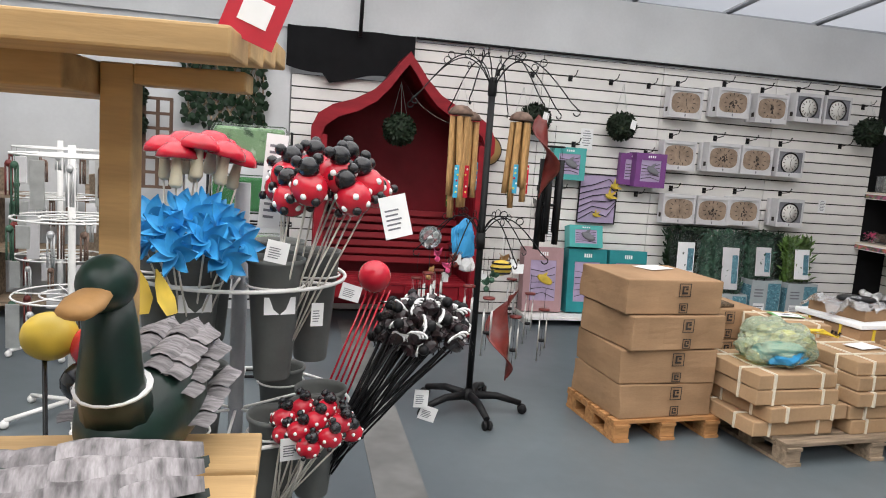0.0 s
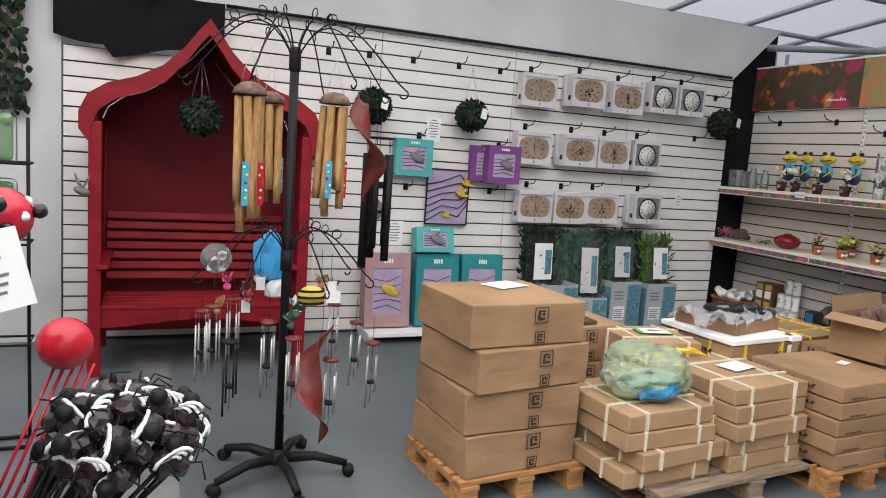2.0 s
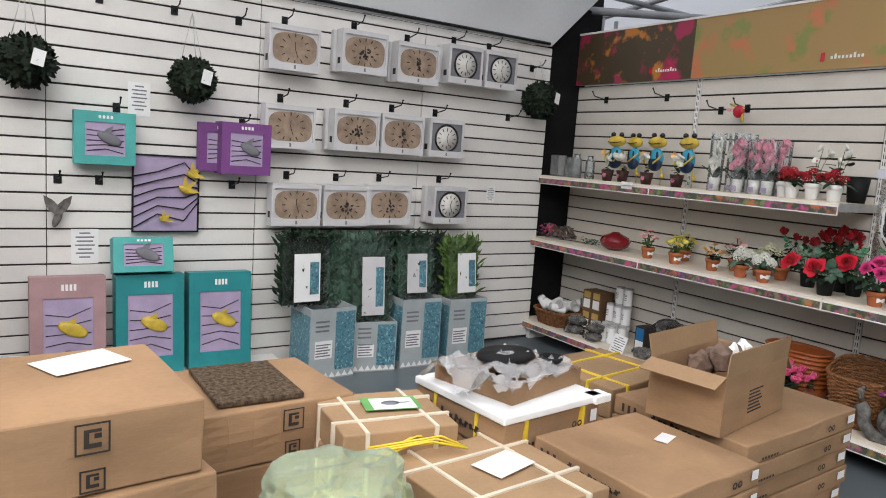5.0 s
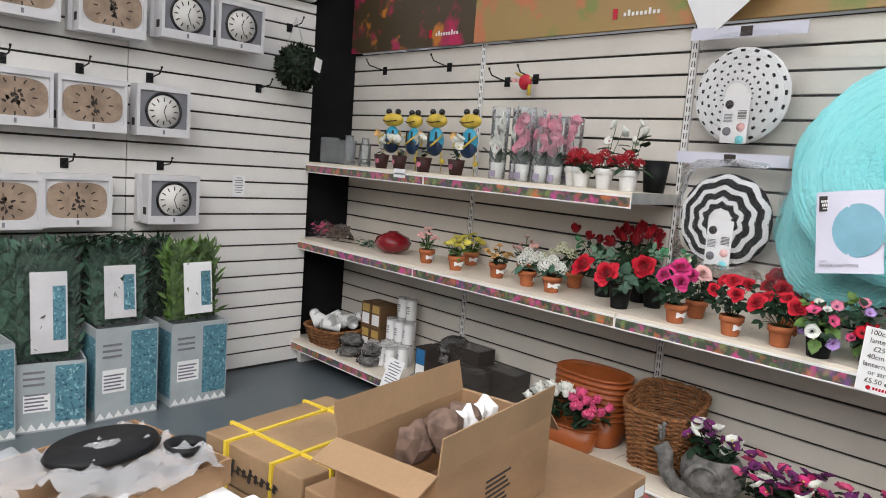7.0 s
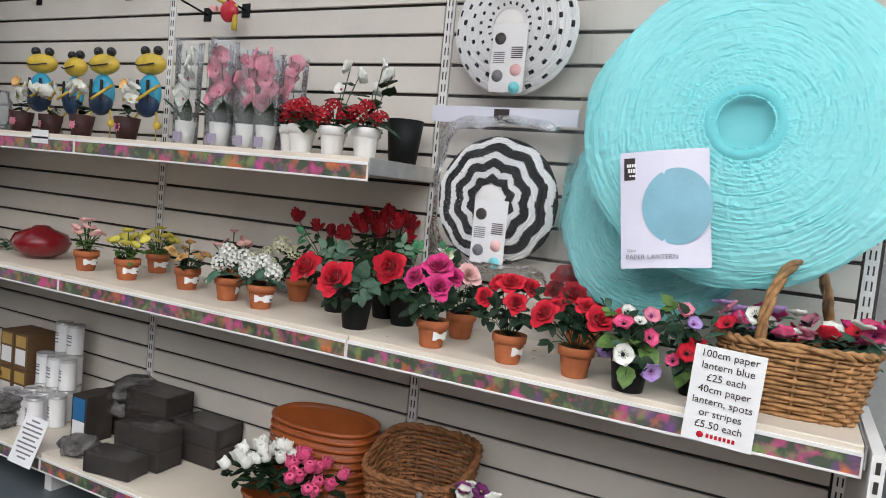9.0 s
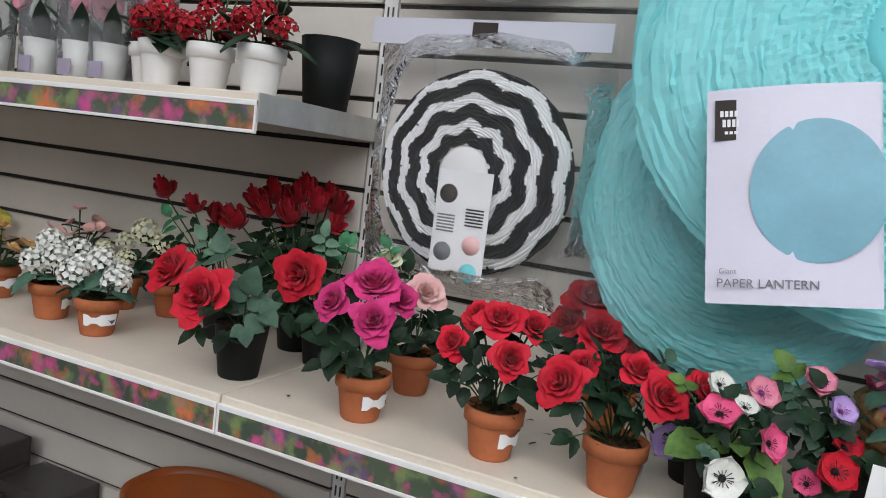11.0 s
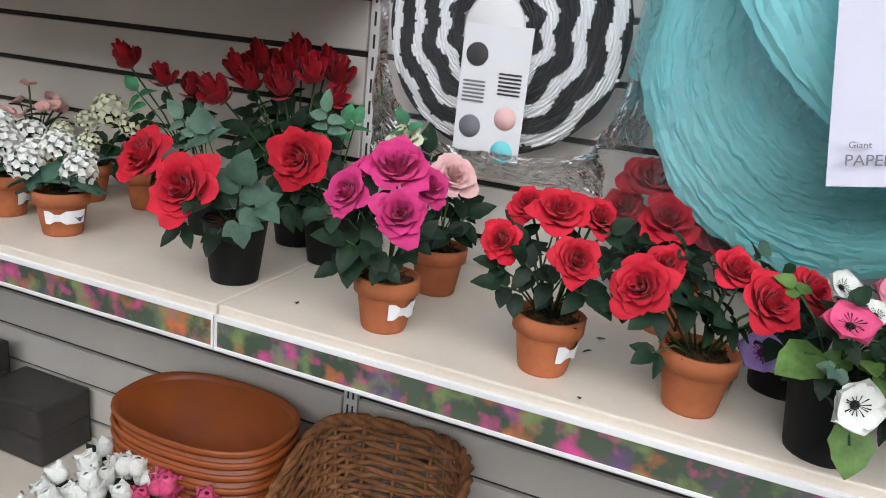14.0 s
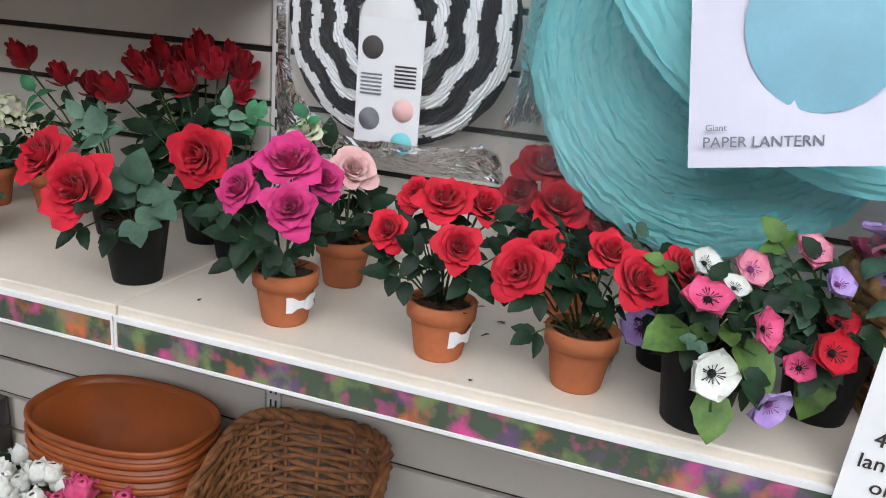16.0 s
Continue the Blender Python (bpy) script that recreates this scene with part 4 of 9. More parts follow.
posy("potted_rose", "pale pink and cream artificial roses in a terracotta pot", -0.178, -2.672, "terra", TR, TH, [
    (rose_mesh("palepink", 0.073), (-0.015, -0.015, 0.191), (-0.63, -0.48, 0.62)),
    (rose_mesh("cream_f", 0.059), (-0.002, 0.075, 0.238), (-0.62, 0.01, 0.78))], [
    ("leafm", (-0.007, 0.073, 0.263), 0.032, 6),
    ("leaf", (-0.001, -0.044, 0.135), 0.046, 5),
    ("leaf", (-0.035, -0.03, 0.114), 0.044, 5),
    ("leaf", (0.016, 0.039, 0.22), 0.049, 4),
    ("leaf", (-0.011, 0.024, 0.116), 0.049, 4),
    ("leaf", (0.046, -0.013, 0.146), 0.042, 4)])
posy("potted_rose", "bright red artificial roses in a small labelled terracotta pot", -0.359, -2.901, "terra", TR, TH, [
    (rose_mesh("red", 0.053), (-0.049, 0.059, 0.172), (-0.89, 0.22, 0.41)),
    (rose_mesh("red", 0.071), (-0.017, 0.003, 0.209), (-0.57, -0.14, 0.81)),
    (rose_mesh("red", 0.059), (0.028, -0.033, 0.201), (-0.46, -0.53, 0.71)),
    (rose_mesh("red", 0.063), (-0.061, -0.03, 0.167), (-0.72, -0.44, 0.55)),
    (rose_mesh("red", 0.056), (0.02, 0.048, 0.202), (-0.6, 0.09, 0.8))], [
    ("leaf", (-0.064, 0.052, 0.121), 0.037, 4),
    ("leaf", (-0.051, 0.063, 0.14), 0.031, 3),
    ("leaf", (-0.056, 0.027, 0.153), 0.036, 4),
    ("leaf", (-0.041, 0.001, 0.134), 0.037, 4),
    ("leaf", (-0.021, -0.036, 0.115), 0.031, 4),
    ("leaf", (0.06, -0.059, 0.135), 0.037, 3),
    ("leaf", (-0.002, 0.051, 0.178), 0.032, 3)], tag=14)
posy("potted_rose", "dark red artificial roses in a terracotta pot", -0.115, -3.03, "terra", TR, TH, [
    (rose_mesh("dkred", 0.094), (0.003, 0.052, 0.224), (-0.6, -0.07, 0.8)),
    (rose_mesh("red", 0.087), (-0.055, 0.021, 0.179), (-0.66, -0.19, 0.72)),
    (rose_mesh("dkred", 0.066), (-0.023, 0.084, 0.181), (-0.76, 0.19, 0.62)),
    (rose_mesh("dkred", 0.066), (-0.004, -0.044, 0.154), (-0.53, -0.6, 0.6)),
    (rose_mesh("dkred", 0.069), (0.039, -0.003, 0.2), (-0.47, -0.34, 0.81))], [
    ("leaf", (-0.028, 0.086, 0.137), 0.041, 4),
    ("leaf", (-0.027, 0.001, 0.143), 0.042, 5),
    ("leaf", (-0.046, 0.046, 0.137), 0.042, 4),
    ("leaf", (-0.015, -0.019, 0.118), 0.042, 4),
    ("leaf", (-0.042, 0.1, 0.106), 0.038, 3)])
posy("potted_rose", "wide-spread red artificial roses in a labelled terracotta pot", -0.359, -3.085, "terra", TR, TH, [
    (rose_mesh("red", 0.070), (-0.06, 0.073, 0.153), (-0.85, 0.24, 0.47)),
    (rose_mesh("red", 0.046), (-0.016, 0.057, 0.17), (-0.64, 0.08, 0.76)),
    (rose_mesh("red", 0.058), (-0.018, -0.017, 0.18), (-0.55, -0.31, 0.78)),
    (rose_mesh("red", 0.065), (-0.033, -0.055, 0.156), (-0.63, -0.48, 0.62)),
    (rose_mesh("red", 0.056), (0.042, -0.102, 0.159), (-0.42, -0.59, 0.7))], [
    ("leaf", (0.007, 0.039, 0.191), 0.030, 6),
    ("leaf", (-0.084, 0.05, 0.09), 0.031, 3),
    ("leaf", (-0.057, 0.096, 0.126), 0.029, 3),
    ("leaf", (-0.039, 0, 0.139), 0.034, 5),
    ("leaf", (-0.035, 0.027, 0.15), 0.029, 4),
    ("leaf", (-0.018, -0.039, 0.121), 0.029, 4),
    ("leafg", (0.07, -0.043, 0.187), 0.027, 4)], tag=62)
posy("potted_anemone", "drooping lilac artificial anemones in a black pot", -0.235, -3.19, "blackpot", 0.05, 0.1, [
    (bloom_mesh("lilac", 0.057, 5, "purple"), (-0.08, 0.037, 0.072), (-0.85, -0.05, 0.52)),
    (bloom_mesh("lilac", 0.045, 5, "purple"), (-0.026, 0.016, 0.084), (-0.66, -0.16, 0.73))], [
    ("leaf", (-0.002, -0.001, 0.112), 0.034, 4),
    ("leaf", (-0.024, 0.036, 0.079), 0.034, 3)])
posy("potted_anemone", "white and pink artificial anemones with broad leaves in a black pot", -0.384, -3.226, "blackpot", 0.05, 0.1, [
    (bloom_mesh("whitef", 0.056, 5, "black"), (-0.092, 0.001, 0.102), (-0.91, -0.29, 0.28)),
    (bloom_mesh("hotpink", 0.054, 6, "black"), (-0.055, 0.014, 0.164), (-0.54, -0.03, 0.84)),
    (bloom_mesh("whitef", 0.040, 5, "black"), (0.005, 0.021, 0.187), (-0.59, -0.32, 0.74)),
    (bloom_mesh("pink", 0.049, 6, "purple"), (0.031, -0.03, 0.182), (-0.68, -0.38, 0.62)),
    (bloom_mesh("hotpink", 0.049, 6, "black"), (-0.044, -0.043, 0.141), (-0.51, -0.74, 0.43)),
    (bloom_mesh("lilac", 0.050, 5, "purple"), (-0.07, -0.061, 0.073), (-0.84, -0.5, -0.23)),
    (bloom_mesh("whitef", 0.036, 5, "black"), (-0.012, -0.013, 0.169), (-0.46, -0.24, 0.85))], [
    ("leafl", (-0.045, 0.044, 0.126), 0.055, 1),
    ("leafl", (-0.033, -0.048, 0.107), 0.059, 1),
    ("leafl", (-0.083, -0.009, 0.055), 0.050, 1),
    ("leafl", (-0.029, -0.008, 0.125), 0.038, 3),
    ("leafg", (-0.071, 0.019, 0.124), 0.018, 5),
    ("leafl", (0.014, -0.03, 0.134), 0.034, 3),
    ("leafg", (0.015, -0.007, 0.163), 0.023, 4),
    ("leafl", (-0.001, 0.063, 0.181), 0.023, 3)])
posy("potted_anemone", "red, pink and lilac artificial anemones in a black pot", -0.295, -3.37, "blackpot", 0.05, 0.1, [
    (bloom_mesh("pink", 0.048, 6, "purple"), (0.001, 0.044, 0.199), (-0.68, -0.27, 0.69)),
    (bloom_mesh("lilac", 0.044, 5, "purple"), (-0.031, 0.018, 0.174), (-0.6, -0.42, 0.68)),
    (bloom_mesh("red", 0.056, 6, "black"), (-0.084, 0.019, 0.111), (-0.77, -0.32, 0.55)),
    (bloom_mesh("red", 0.051, 6, "black"), (-0.031, 0.007, 0.128), (-0.51, -0.36, 0.78)),
    (bloom_mesh("hotpink", 0.039, 6, "black"), (-0.089, 0.046, 0.089), (-0.87, 0.12, 0.48)),
    (bloom_mesh("whitef", 0.026, 5, "black"), (-0.024, 0.061, 0.135), (-0.67, 0.09, 0.74))], [
    ("leafg", (-0.005, 0.074, 0.182), 0.021, 6),
    ("leafg", (-0.032, 0.051, 0.14), 0.022, 6),
    ("leafl", (-0.08, 0.025, 0.065), 0.050, 1),
    ("leaf", (-0.013, 0.076, 0.156), 0.036, 4),
    ("leaf", (-0.013, 0.029, 0.109), 0.036, 4),
    ("leafl", (0.002, 0.079, 0.207), 0.036, 3),
    ("leafg", (-0.075, 0.036, 0.091), 0.019, 5)])

# bits of leaf fallen on the shelf
for x, y, turn in ((-0.369, -2.531, 20), (-0.217, -2.96, 70), (-0.269, -2.95, 120), (-0.422, -2.964, 10), (-0.168, -2.916, 95)):
    bm = bmesh.new()
    rose_leaf(bm, Vector((0, 0, 0.003)), Vector((1, 0, 0)), Vector((0, 0, 1)), 0.004, 0.014)
    lone("fallen_leaf", bm, M["leaf"], "tiny dry leaf fragment lying on the cream shelf", "leaf", pose(x, y, Z2, 0, 0, turn), "leaf bits on the shelf")


# ---- baskets ----
def woven(bm, rx, ry, h, flare, rows, stakes, r=0.004, sides=4, z0=0.0):
    """Weaves horizontal strands in and out of upright stakes, along a rounded rectangle."""
    n = stakes * 2
    def at(a, z, off):
        k = 1 + flare * z / h
        c, s = math.cos(a), math.sin(a)
        e = 0.55
        return Vector(((rx * k + off) * math.copysign(abs(c) ** e, c), (ry * k + off) * math.copysign(abs(s) ** e, s), z0 + z))
    for i in range(stakes):
        a = 2 * math.pi * i / stakes
        tube(bm, [at(a, 0, 0), at(a, h, 0)], r * 0.9, 4)
    for j in range(rows):
        z = h * (j + 0.5) / rows
        tube(bm, [at(2 * math.pi * i / n, z + 0.0015 * noise.noise(Vector((i * 0.4, j, 1))), (r if (i // 2 + j) % 2 else -r) * (1 if i % 2 == 0 else 0.2)) for i in range(n)], h / rows * 0.52, sides, closed=True)


def basket(x, y, z, rx, ry, h, flare, rows, stakes, key, label, turn=0, handle=0.0, slope=0.0):
    root = thing("wicker_basket", label, "basket", pose(x, y, z, 0, 0, turn))
    bm = bmesh.new()
    woven(bm, rx, ry, h, flare, rows, stakes, 0.0055)
    lathe(bm, [(0, 0.004), (1, 0.004)], 24, None, rx, ry)
    part("weave", bm, M[key], root)
    bm = bmesh.new()
    k = 1 + flare
    for q in range(2):
        pts = []
        for i in range(60):
            a = 2 * math.pi * i / 60
            c, s = math.cos(a), math.sin(a)
            w = 0.006 * math.sin(i * 1.57 + q * math.pi)
            pts.append(((rx * k + w) * math.copysign(abs(c) ** 0.55, c), (ry * k + w) * math.copysign(abs(s) ** 0.55, s), h + 0.006 * math.cos(i * 1.57 + q * math.pi)))
        tube(bm, pts, 0.007, 5, closed=True)
    part("rim", bm, M[key], root, "plaited wicker rim")
    if slope:
        for ob in root.children:
            for v in ob.data.vertices:
                v.co.z *= 1 + slope * v.co.x / rx
    if handle:
        bm = bmesh.new()
        for q in range(3):
            tube(bm, [(-(rx * k) * math.cos(math.pi * i / 24), 0.008 * math.cos(i * 0.9 + q * 2.1), h - 0.01 + handle * math.sin(math.pi * i / 24) + 0.008 * math.sin(i * 0.9 + q * 2.1)) for i in range(25)], 0.008, 6)
        part("handle", bm, M[key], root, "twisted cane hoop handle").matrix_basis = pose(0, 0, 0, 0, 0, -35)
    return root


bk = basket(-0.22, -3.572, Z2, 0.115, 0.14, 0.165, 0.22, 16, 26, "wicker2", "honey wicker basket with hoop handle filled with flowers", turn=4, handle=0.2)
rows = [("hotpink", 6, "purple"), ("whitef", 6, "black"), ("lilac", 6, "purple"), ("red", 6, "black"), ("pink", 5, "purple"), ("magenta", 6, "black")]
random.seed(5)
fl = thing("flower_bunch", "mixed artificial anemones bunched in the wicker basket", "flowers", pose(-0.22, -3.572, Z2 + 0.155))
bl = bmesh.new()
for i in range(38):
    c = rows[i % 6]
    dx, dy, dz = rnd(-0.12, 0.12), rnd(-0.19, 0.17), rnd(0.01, 0.07)
    p = part("bloom", bloom_mesh(c[0], 0.055, c[1], c[2]), None, fl)
    p.matrix_basis = pose(dx, dy, dz, rnd(-50, 50), rnd(-60, 20), rnd(0, 360))
    leaf_spray(bl, (dx * 0.5, dy * 0.6, -0.03), (dx * 1.05, dy * 1.05, dz), 3, 0.05)
part("foliage", bl, M["leafb"], fl)

# ---- price sign on the shelf edge ----
sg = thing("price_sign", "white card price sign clipped on the shelf edge", "sign", pose(-0.448, -3.447, 0.895, 90, 2.5, -90))
bm = bmesh.new()
box(bm, -0.074, 0.074, -0.108, 0.108, -0.001, 0.0)
part("card", bm, M["paper"], sg)
for i, (w, s) in enumerate((("100cm paper", 0.023), ("lantern blue", 0.023), ("£25 each", 0.023), ("40cm paper", 0.023), ("lantern, spots", 0.023), ("or stripes", 0.023), ("£5.50 each", 0.023))):
    t = part("lettering", text_mesh(w, s, M["ink"]), None, sg)
    t.location = (0, 0.084 - 0.0265 * i, 0.001)
bm = bmesh.new()
ball(bm, 0.008, pose(-0.035, -0.092, 0.001) @ Matrix.Diagonal((1, 1, 0.1, 1)), 8, 4)
for k in range(7):
    box(bm, -0.022 + 0.009 * k, -0.016 + 0.009 * k, -0.096, -0.087, 0.0, 0.0012)
part("logo_mark", bm, M["redgloss"], sg)


# ---- paper lanterns, flat in clear bags ----
def bag_mesh(w, h, depth, seed, gathered=True):
    rs = random.Random(seed)
    bm = bmesh.new()
    n, k = 22, 26
    front = [[None] * (n + 1) for _ in range(k + 1)]
    backv = [[None] * (n + 1) for _ in range(k + 1)]
    for j in range(k + 1):
        for i in range(n + 1):
            u, v = i / n * 2 - 1, j / k * 2 - 1
            e = (1 - u * u) * (1 - v * v)
            z = depth * min(1, e * 3.0) + 0.008 * noise.noise(Vector((u * 4, v * 4, seed))) + 0.004 * noise.noise(Vector((u * 11, v * 11, seed)))
            xx = w / 2 * u * (1 + 0.03 * noise.noise(Vector((v * 3, seed, u))))
            front[j][i] = bm.verts.new((xx, h / 2 * v, z))
    for j in range(k):
        for i in range(n):
            bm.faces.new((front[j][i], front[j][i + 1], front[j + 1][i + 1], front[j + 1][i])).smooth = True
    return bm


def lantern_disc(bm, rad, hole, thick, ribs, wob, seed, mats=None, squash=1.0, nseg=96, crinkle=0.0, ridge=0.07):
    """A collapsed paper globe: rings of folded paper that lie unevenly over one another, thicker inside."""
    rings = []
    for j in range(ribs + 1):
        t = j / ribs
        r = hole + (rad - hole) * t
        z = thick * math.sin(math.pi * (0.5 + 0.5 * t)) ** 0.6 * (1 if t < 1 else 0) + (0.0 if j % 2 else 1.0) * thick * ridge
        ring = []
        for k in range(nseg):
            a = 2 * math.pi * k / nseg
            c, s = math.cos(a), math.sin(a)
            rr = r * (1 + wob * noise.noise(Vector((2 * c, 2 * s, seed + j * 0.35))))
            zz = z + wob * rad * 0.25 * noise.noise(Vector((3 * c, 3 * s, seed + j * 0.5)))
            if crinkle:
                zz += crinkle * (abs(noise.noise(Vector((22 * c, 22 * s, seed + j * 0.23)))) + 0.6 * noise.noise(Vector((9 * c, 9 * s, seed + j * 0.9))))
                rr += crinkle * 0.8 * noise.noise(Vector((14 * c, 14 * s, seed * 2 + j * 0.6)))
            ring.append(bm.verts.new((rr * c, rr * s * squash, zz)))
        rings.append(ring)
    for j in range(ribs):
        for k in range(nseg):
            f = bm.faces.new((rings[j][k], rings[j][(k + 1) % nseg], rings[j + 1][(k + 1) % nseg], rings[j + 1][k]))
            f.smooth = False
            if mats:
                f.material_index = mats(j, k, ribs, nseg)
    base = [bm.verts.new((v.co.x * 0.985, v.co.y * 0.985, 0)) for v in rings[-1]]
    for k in range(nseg):
        bm.faces.new((rings[-1][k], rings[-1][(k + 1) % nseg], base[(k + 1) % nseg], base[k]))
    return rings


FACE = pose(0, 0, 0, 90, 0, -90)
# large turquoise lanterns
for (x, y, z, r, sd, tilt, lab) in ((-0.08, -3.205, 1.305, 0.28, 3.0, 0, "deep turquoise collapsed giant paper lantern in a clear bag"), (-0.195, -3.40, 1.515, 0.40, 8.0, 4, "pale turquoise collapsed giant paper lantern in a clear bag")):
    root = thing("paper_lantern", lab, "paper lantern", pose(x, y, z) @ FACE @ pose(0, 0, 0, -8 if sd > 5 else -14, tilt, 0), "paper lanterns")
    bm = bmesh.new()
    lantern_disc(bm, r, 0.065, 0.06, 60, 0.035, sd, squash=1.0 if sd > 5 else 1.18, nseg=180, crinkle=0.006, ridge=0.045)
    part("pleated_paper", bm, M["turq"], root)
    bm = bmesh.new()
    lathe(bm, [(0.0, 0.03), (0.066, 0.03), (0.068, 0.062), (0.088, 0.07), (0.095, 0.058)], 40)
    part("centre_ring", bm, M["turq2"], root)
    bg = part("clear_bag", bag_mesh(2.08 * r, 2.1 * r if sd > 5 else 2.45 * r, 0.085, sd), M["film"], root, "crinkled clear plastic bag")
    bg.location = (0, 0, 0.0)
    bg.visible_shadow = False
    if sd > 5:
        lb = bmesh.new()
        box(lb, -0.105, 0.105, -0.14, 0.15, 0, 0.001)
        bmesh.ops.subdivide_edges(lb, edges=[e for e in lb.edges if e.calc_length() > 0.1], cuts=7, use_grid_fill=True)
        for v in lb.verts:
            v.co.z += 0.012 * math.cos(v.co.x * 14) - 0.012
        tg = part("paper_label", lb, mat("lilac label card", (0.66, 0.65, 0.76), 0.35, 0.03), root, "pale lilac label card with a blue lantern picture")
        tg.matrix_basis = pose(-0.155, -0.237, 0.097, 0, 0, 8)
        lb = bmesh.new()
        lathe(lb, [(0.001 * k / 8 + 0.088 * math.sin(k * 0.196), 0.0016 - 0.0001 * k) for k in range(9)], 40, None, 0.92, 1.06)
        part("printed_lantern", lb, mat("printed blue", (0.2, 0.44, 0.55), 0.35, 0.1), tg, "pale blue printed lantern").location = (0.03, 0.01, 0)
        lb = bmesh.new()
        box(lb, -0.095, -0.042, 0.08, 0.135, 0.0, 0.0018, pose(0, 0, -0.006))
        for zl, n, hh in ((0.112, 7, 0.008), (0.098, 6, 0.01), (0.088, 5, 0.004)):
            for q in range(n):
                xx = -0.0685 + 0.006 * (q - (n - 1) / 2)
                box(lb, xx - 0.0021, xx + 0.0021, zl, zl + hh, 0.0018, 0.0022, pose(0, 0, -0.006))
        for f in lb.faces[6:] if lb.faces.ensure_lookup_table() is None else ():
            f.material_index = 1
        part("printed_logo", lb, (M["ink"], M["paper"]), tg)
        for w, s, dx, yy in (("PAPER LANTERN", 0.0165, -0.03, -0.118), ("Giant", 0.01, -0.078, -0.1)):
            t = part("lettering", text_mesh(w, s, M["print"]), None, tg)
            t.location = (dx, yy, 0.002)
bm = bmesh.new()
tube(bm, [(0, -3.49, 2.05), (-0.19, -3.49, 2.02)], 0.005)
tube(bm, [(-0.19, -3.49, 2.02), (-0.2, -3.46, 1.93), (-0.2, -3.42, 1.85)], 0.002)
lone("hook", bm, M["steel"], "steel display prong holding the large bags", "hook")
bm = bmesh.new()
tube(bm, [(0, -3.30, 2.05), (-0.19, -3.30, 2.0)], 0.005)
lone("hook", bm, M["steel"], "steel display prong holding the large bags", "hook")


def stripes(j, k, ribs, nseg):
    zig = abs((k % 24) - 12) / 12
    return 1 if (j / ribs * 3.1 + zig * 0.28 + 0.35) % 1.0 > 0.42 else 0


def dots(j, k, ribs, nseg):
    j, k = j // 2, k // 2
    return 1 if (j % 6 in (2, 3) and (k + 3 * (j // 6)) % 6 in (0, 1)) else 0


for y, z, fn, sd, lab in ((-2.705, 1.275, stripes, 21.0, "black and white zigzag striped paper lantern in a clear bag"), (-2.71, 1.80, dots, 33.0, "white paper lantern with small black dots in a clear bag")):
    root = thing("paper_lantern", lab, "paper lantern", pose(-0.075, y, z) @ FACE, "paper lanterns")
    bm = bmesh.new()
    rg = lantern_disc(bm, 0.2, 0.05, 0.05, 60, 0.02, sd, fn, nseg=240, crinkle=0.002)
    part("pleated_paper", bm, (M["paper"], M["foil"]), root)
    bm = bmesh.new()
    lathe(bm, [(0, 0.055), (0.045, 0.058), (0.05, 0.05)], 28)
    part("centre_cap", bm, M["white"], root)
    bm = bmesh.new()
    box(bm, -0.055, 0.055, -0.202, 0.0, 0.0625, 0.0635)
    tg = part("paper_label", bm, M["paper"], root, "white label with six printed pattern dots")
    tg.location = (0.011, 0.003, 0)
    for i, key in enumerate(("ink", "print", "print", "ink", "palepink", "turq2")):
        bm = bmesh.new()
        if i == 3 or i == 1:
            for q in range(6):
                box(bm, -0.018, 0.018, -0.017 + 0.006 * q, -0.014 + 0.006 * q, 0, 0.0008)
        else:
            lathe(bm, [(0, 0.0008), (0.018, 0.0008), (0.018, 0)], 18)
        d = part("pattern_dot", bm, M[key], tg)
        d.location = (-0.03 if i < 3 else 0.027, (-0.045 - 0.055 * i) if i < 3 else (-0.085 - 0.052 * (i - 3)), 0.0637)
    bg = part("clear_bag", bag_mesh(0.47, 0.52, 0.075, sd), M["film"], root, "crinkled clear plastic bag")
    bg.location = (0.01, 0.02, 0)
    bg.visible_shadow = False
    bm = bmesh.new()
    box(bm, -0.24, 0.24, 0.235, 0.285, 0.028, 0.031)
    hd = part("header_card", bm, mat("pale header card", (0.6, 0.6, 0.68), 0.4, 0.03), root, "pale header card")
    bm = bmesh.new()
    box(bm, -0.025, 0.025, 0.24, 0.28, 0.0315, 0.0325)
    part("printed_logo", bm, M["ink"], root)

# ---- upper shelf ----
Z1 = 1.365
def acrylic(x, y, w, h, label, name="glass_vase", sq=True):
    bm = bmesh.new()
    if sq:
        for a, b, c, d in ((-w, w, -w, -w + 0.004), (-w, w, w - 0.004, w), (-w, -w + 0.004, -w + 0.004, w - 0.004), (w - 0.004, w, -w + 0.004, w - 0.004)):
            box(bm, a, b, c, d, 0, h)
        box(bm, -w, w, -w, w, 0, 0.01)
    else:
        lathe(bm, [(0, 0.004), (w, 0), (w, 0.01), (w * 0.9, h * 0.75), (w * 0.6, h * 0.85), (w * 0.6, h), (w * 0.55, h), (w * 0.55, h * 0.86), (w * 0.86, h * 0.74), (w * 0.95, 0.012), (0, 0.012)], 18)
    return lone(name, bm, M["glass"], label, "vase", pose(x, y, Z1))


acrylic(-0.27, -0.07, 0.045, 0.17, "clear square glass vase on the shelf")
acrylic(-0.2, -0.16, 0.045, 0.16, "clear square glass vase on the shelf")
acrylic(-0.26, -0.27, 0.045, 0.19, "clear rounded glass bottle vase", sq=False)
acrylic(-0.2, -0.36, 0.04, 0.18, "clear rounded glass bottle vase", sq=False)


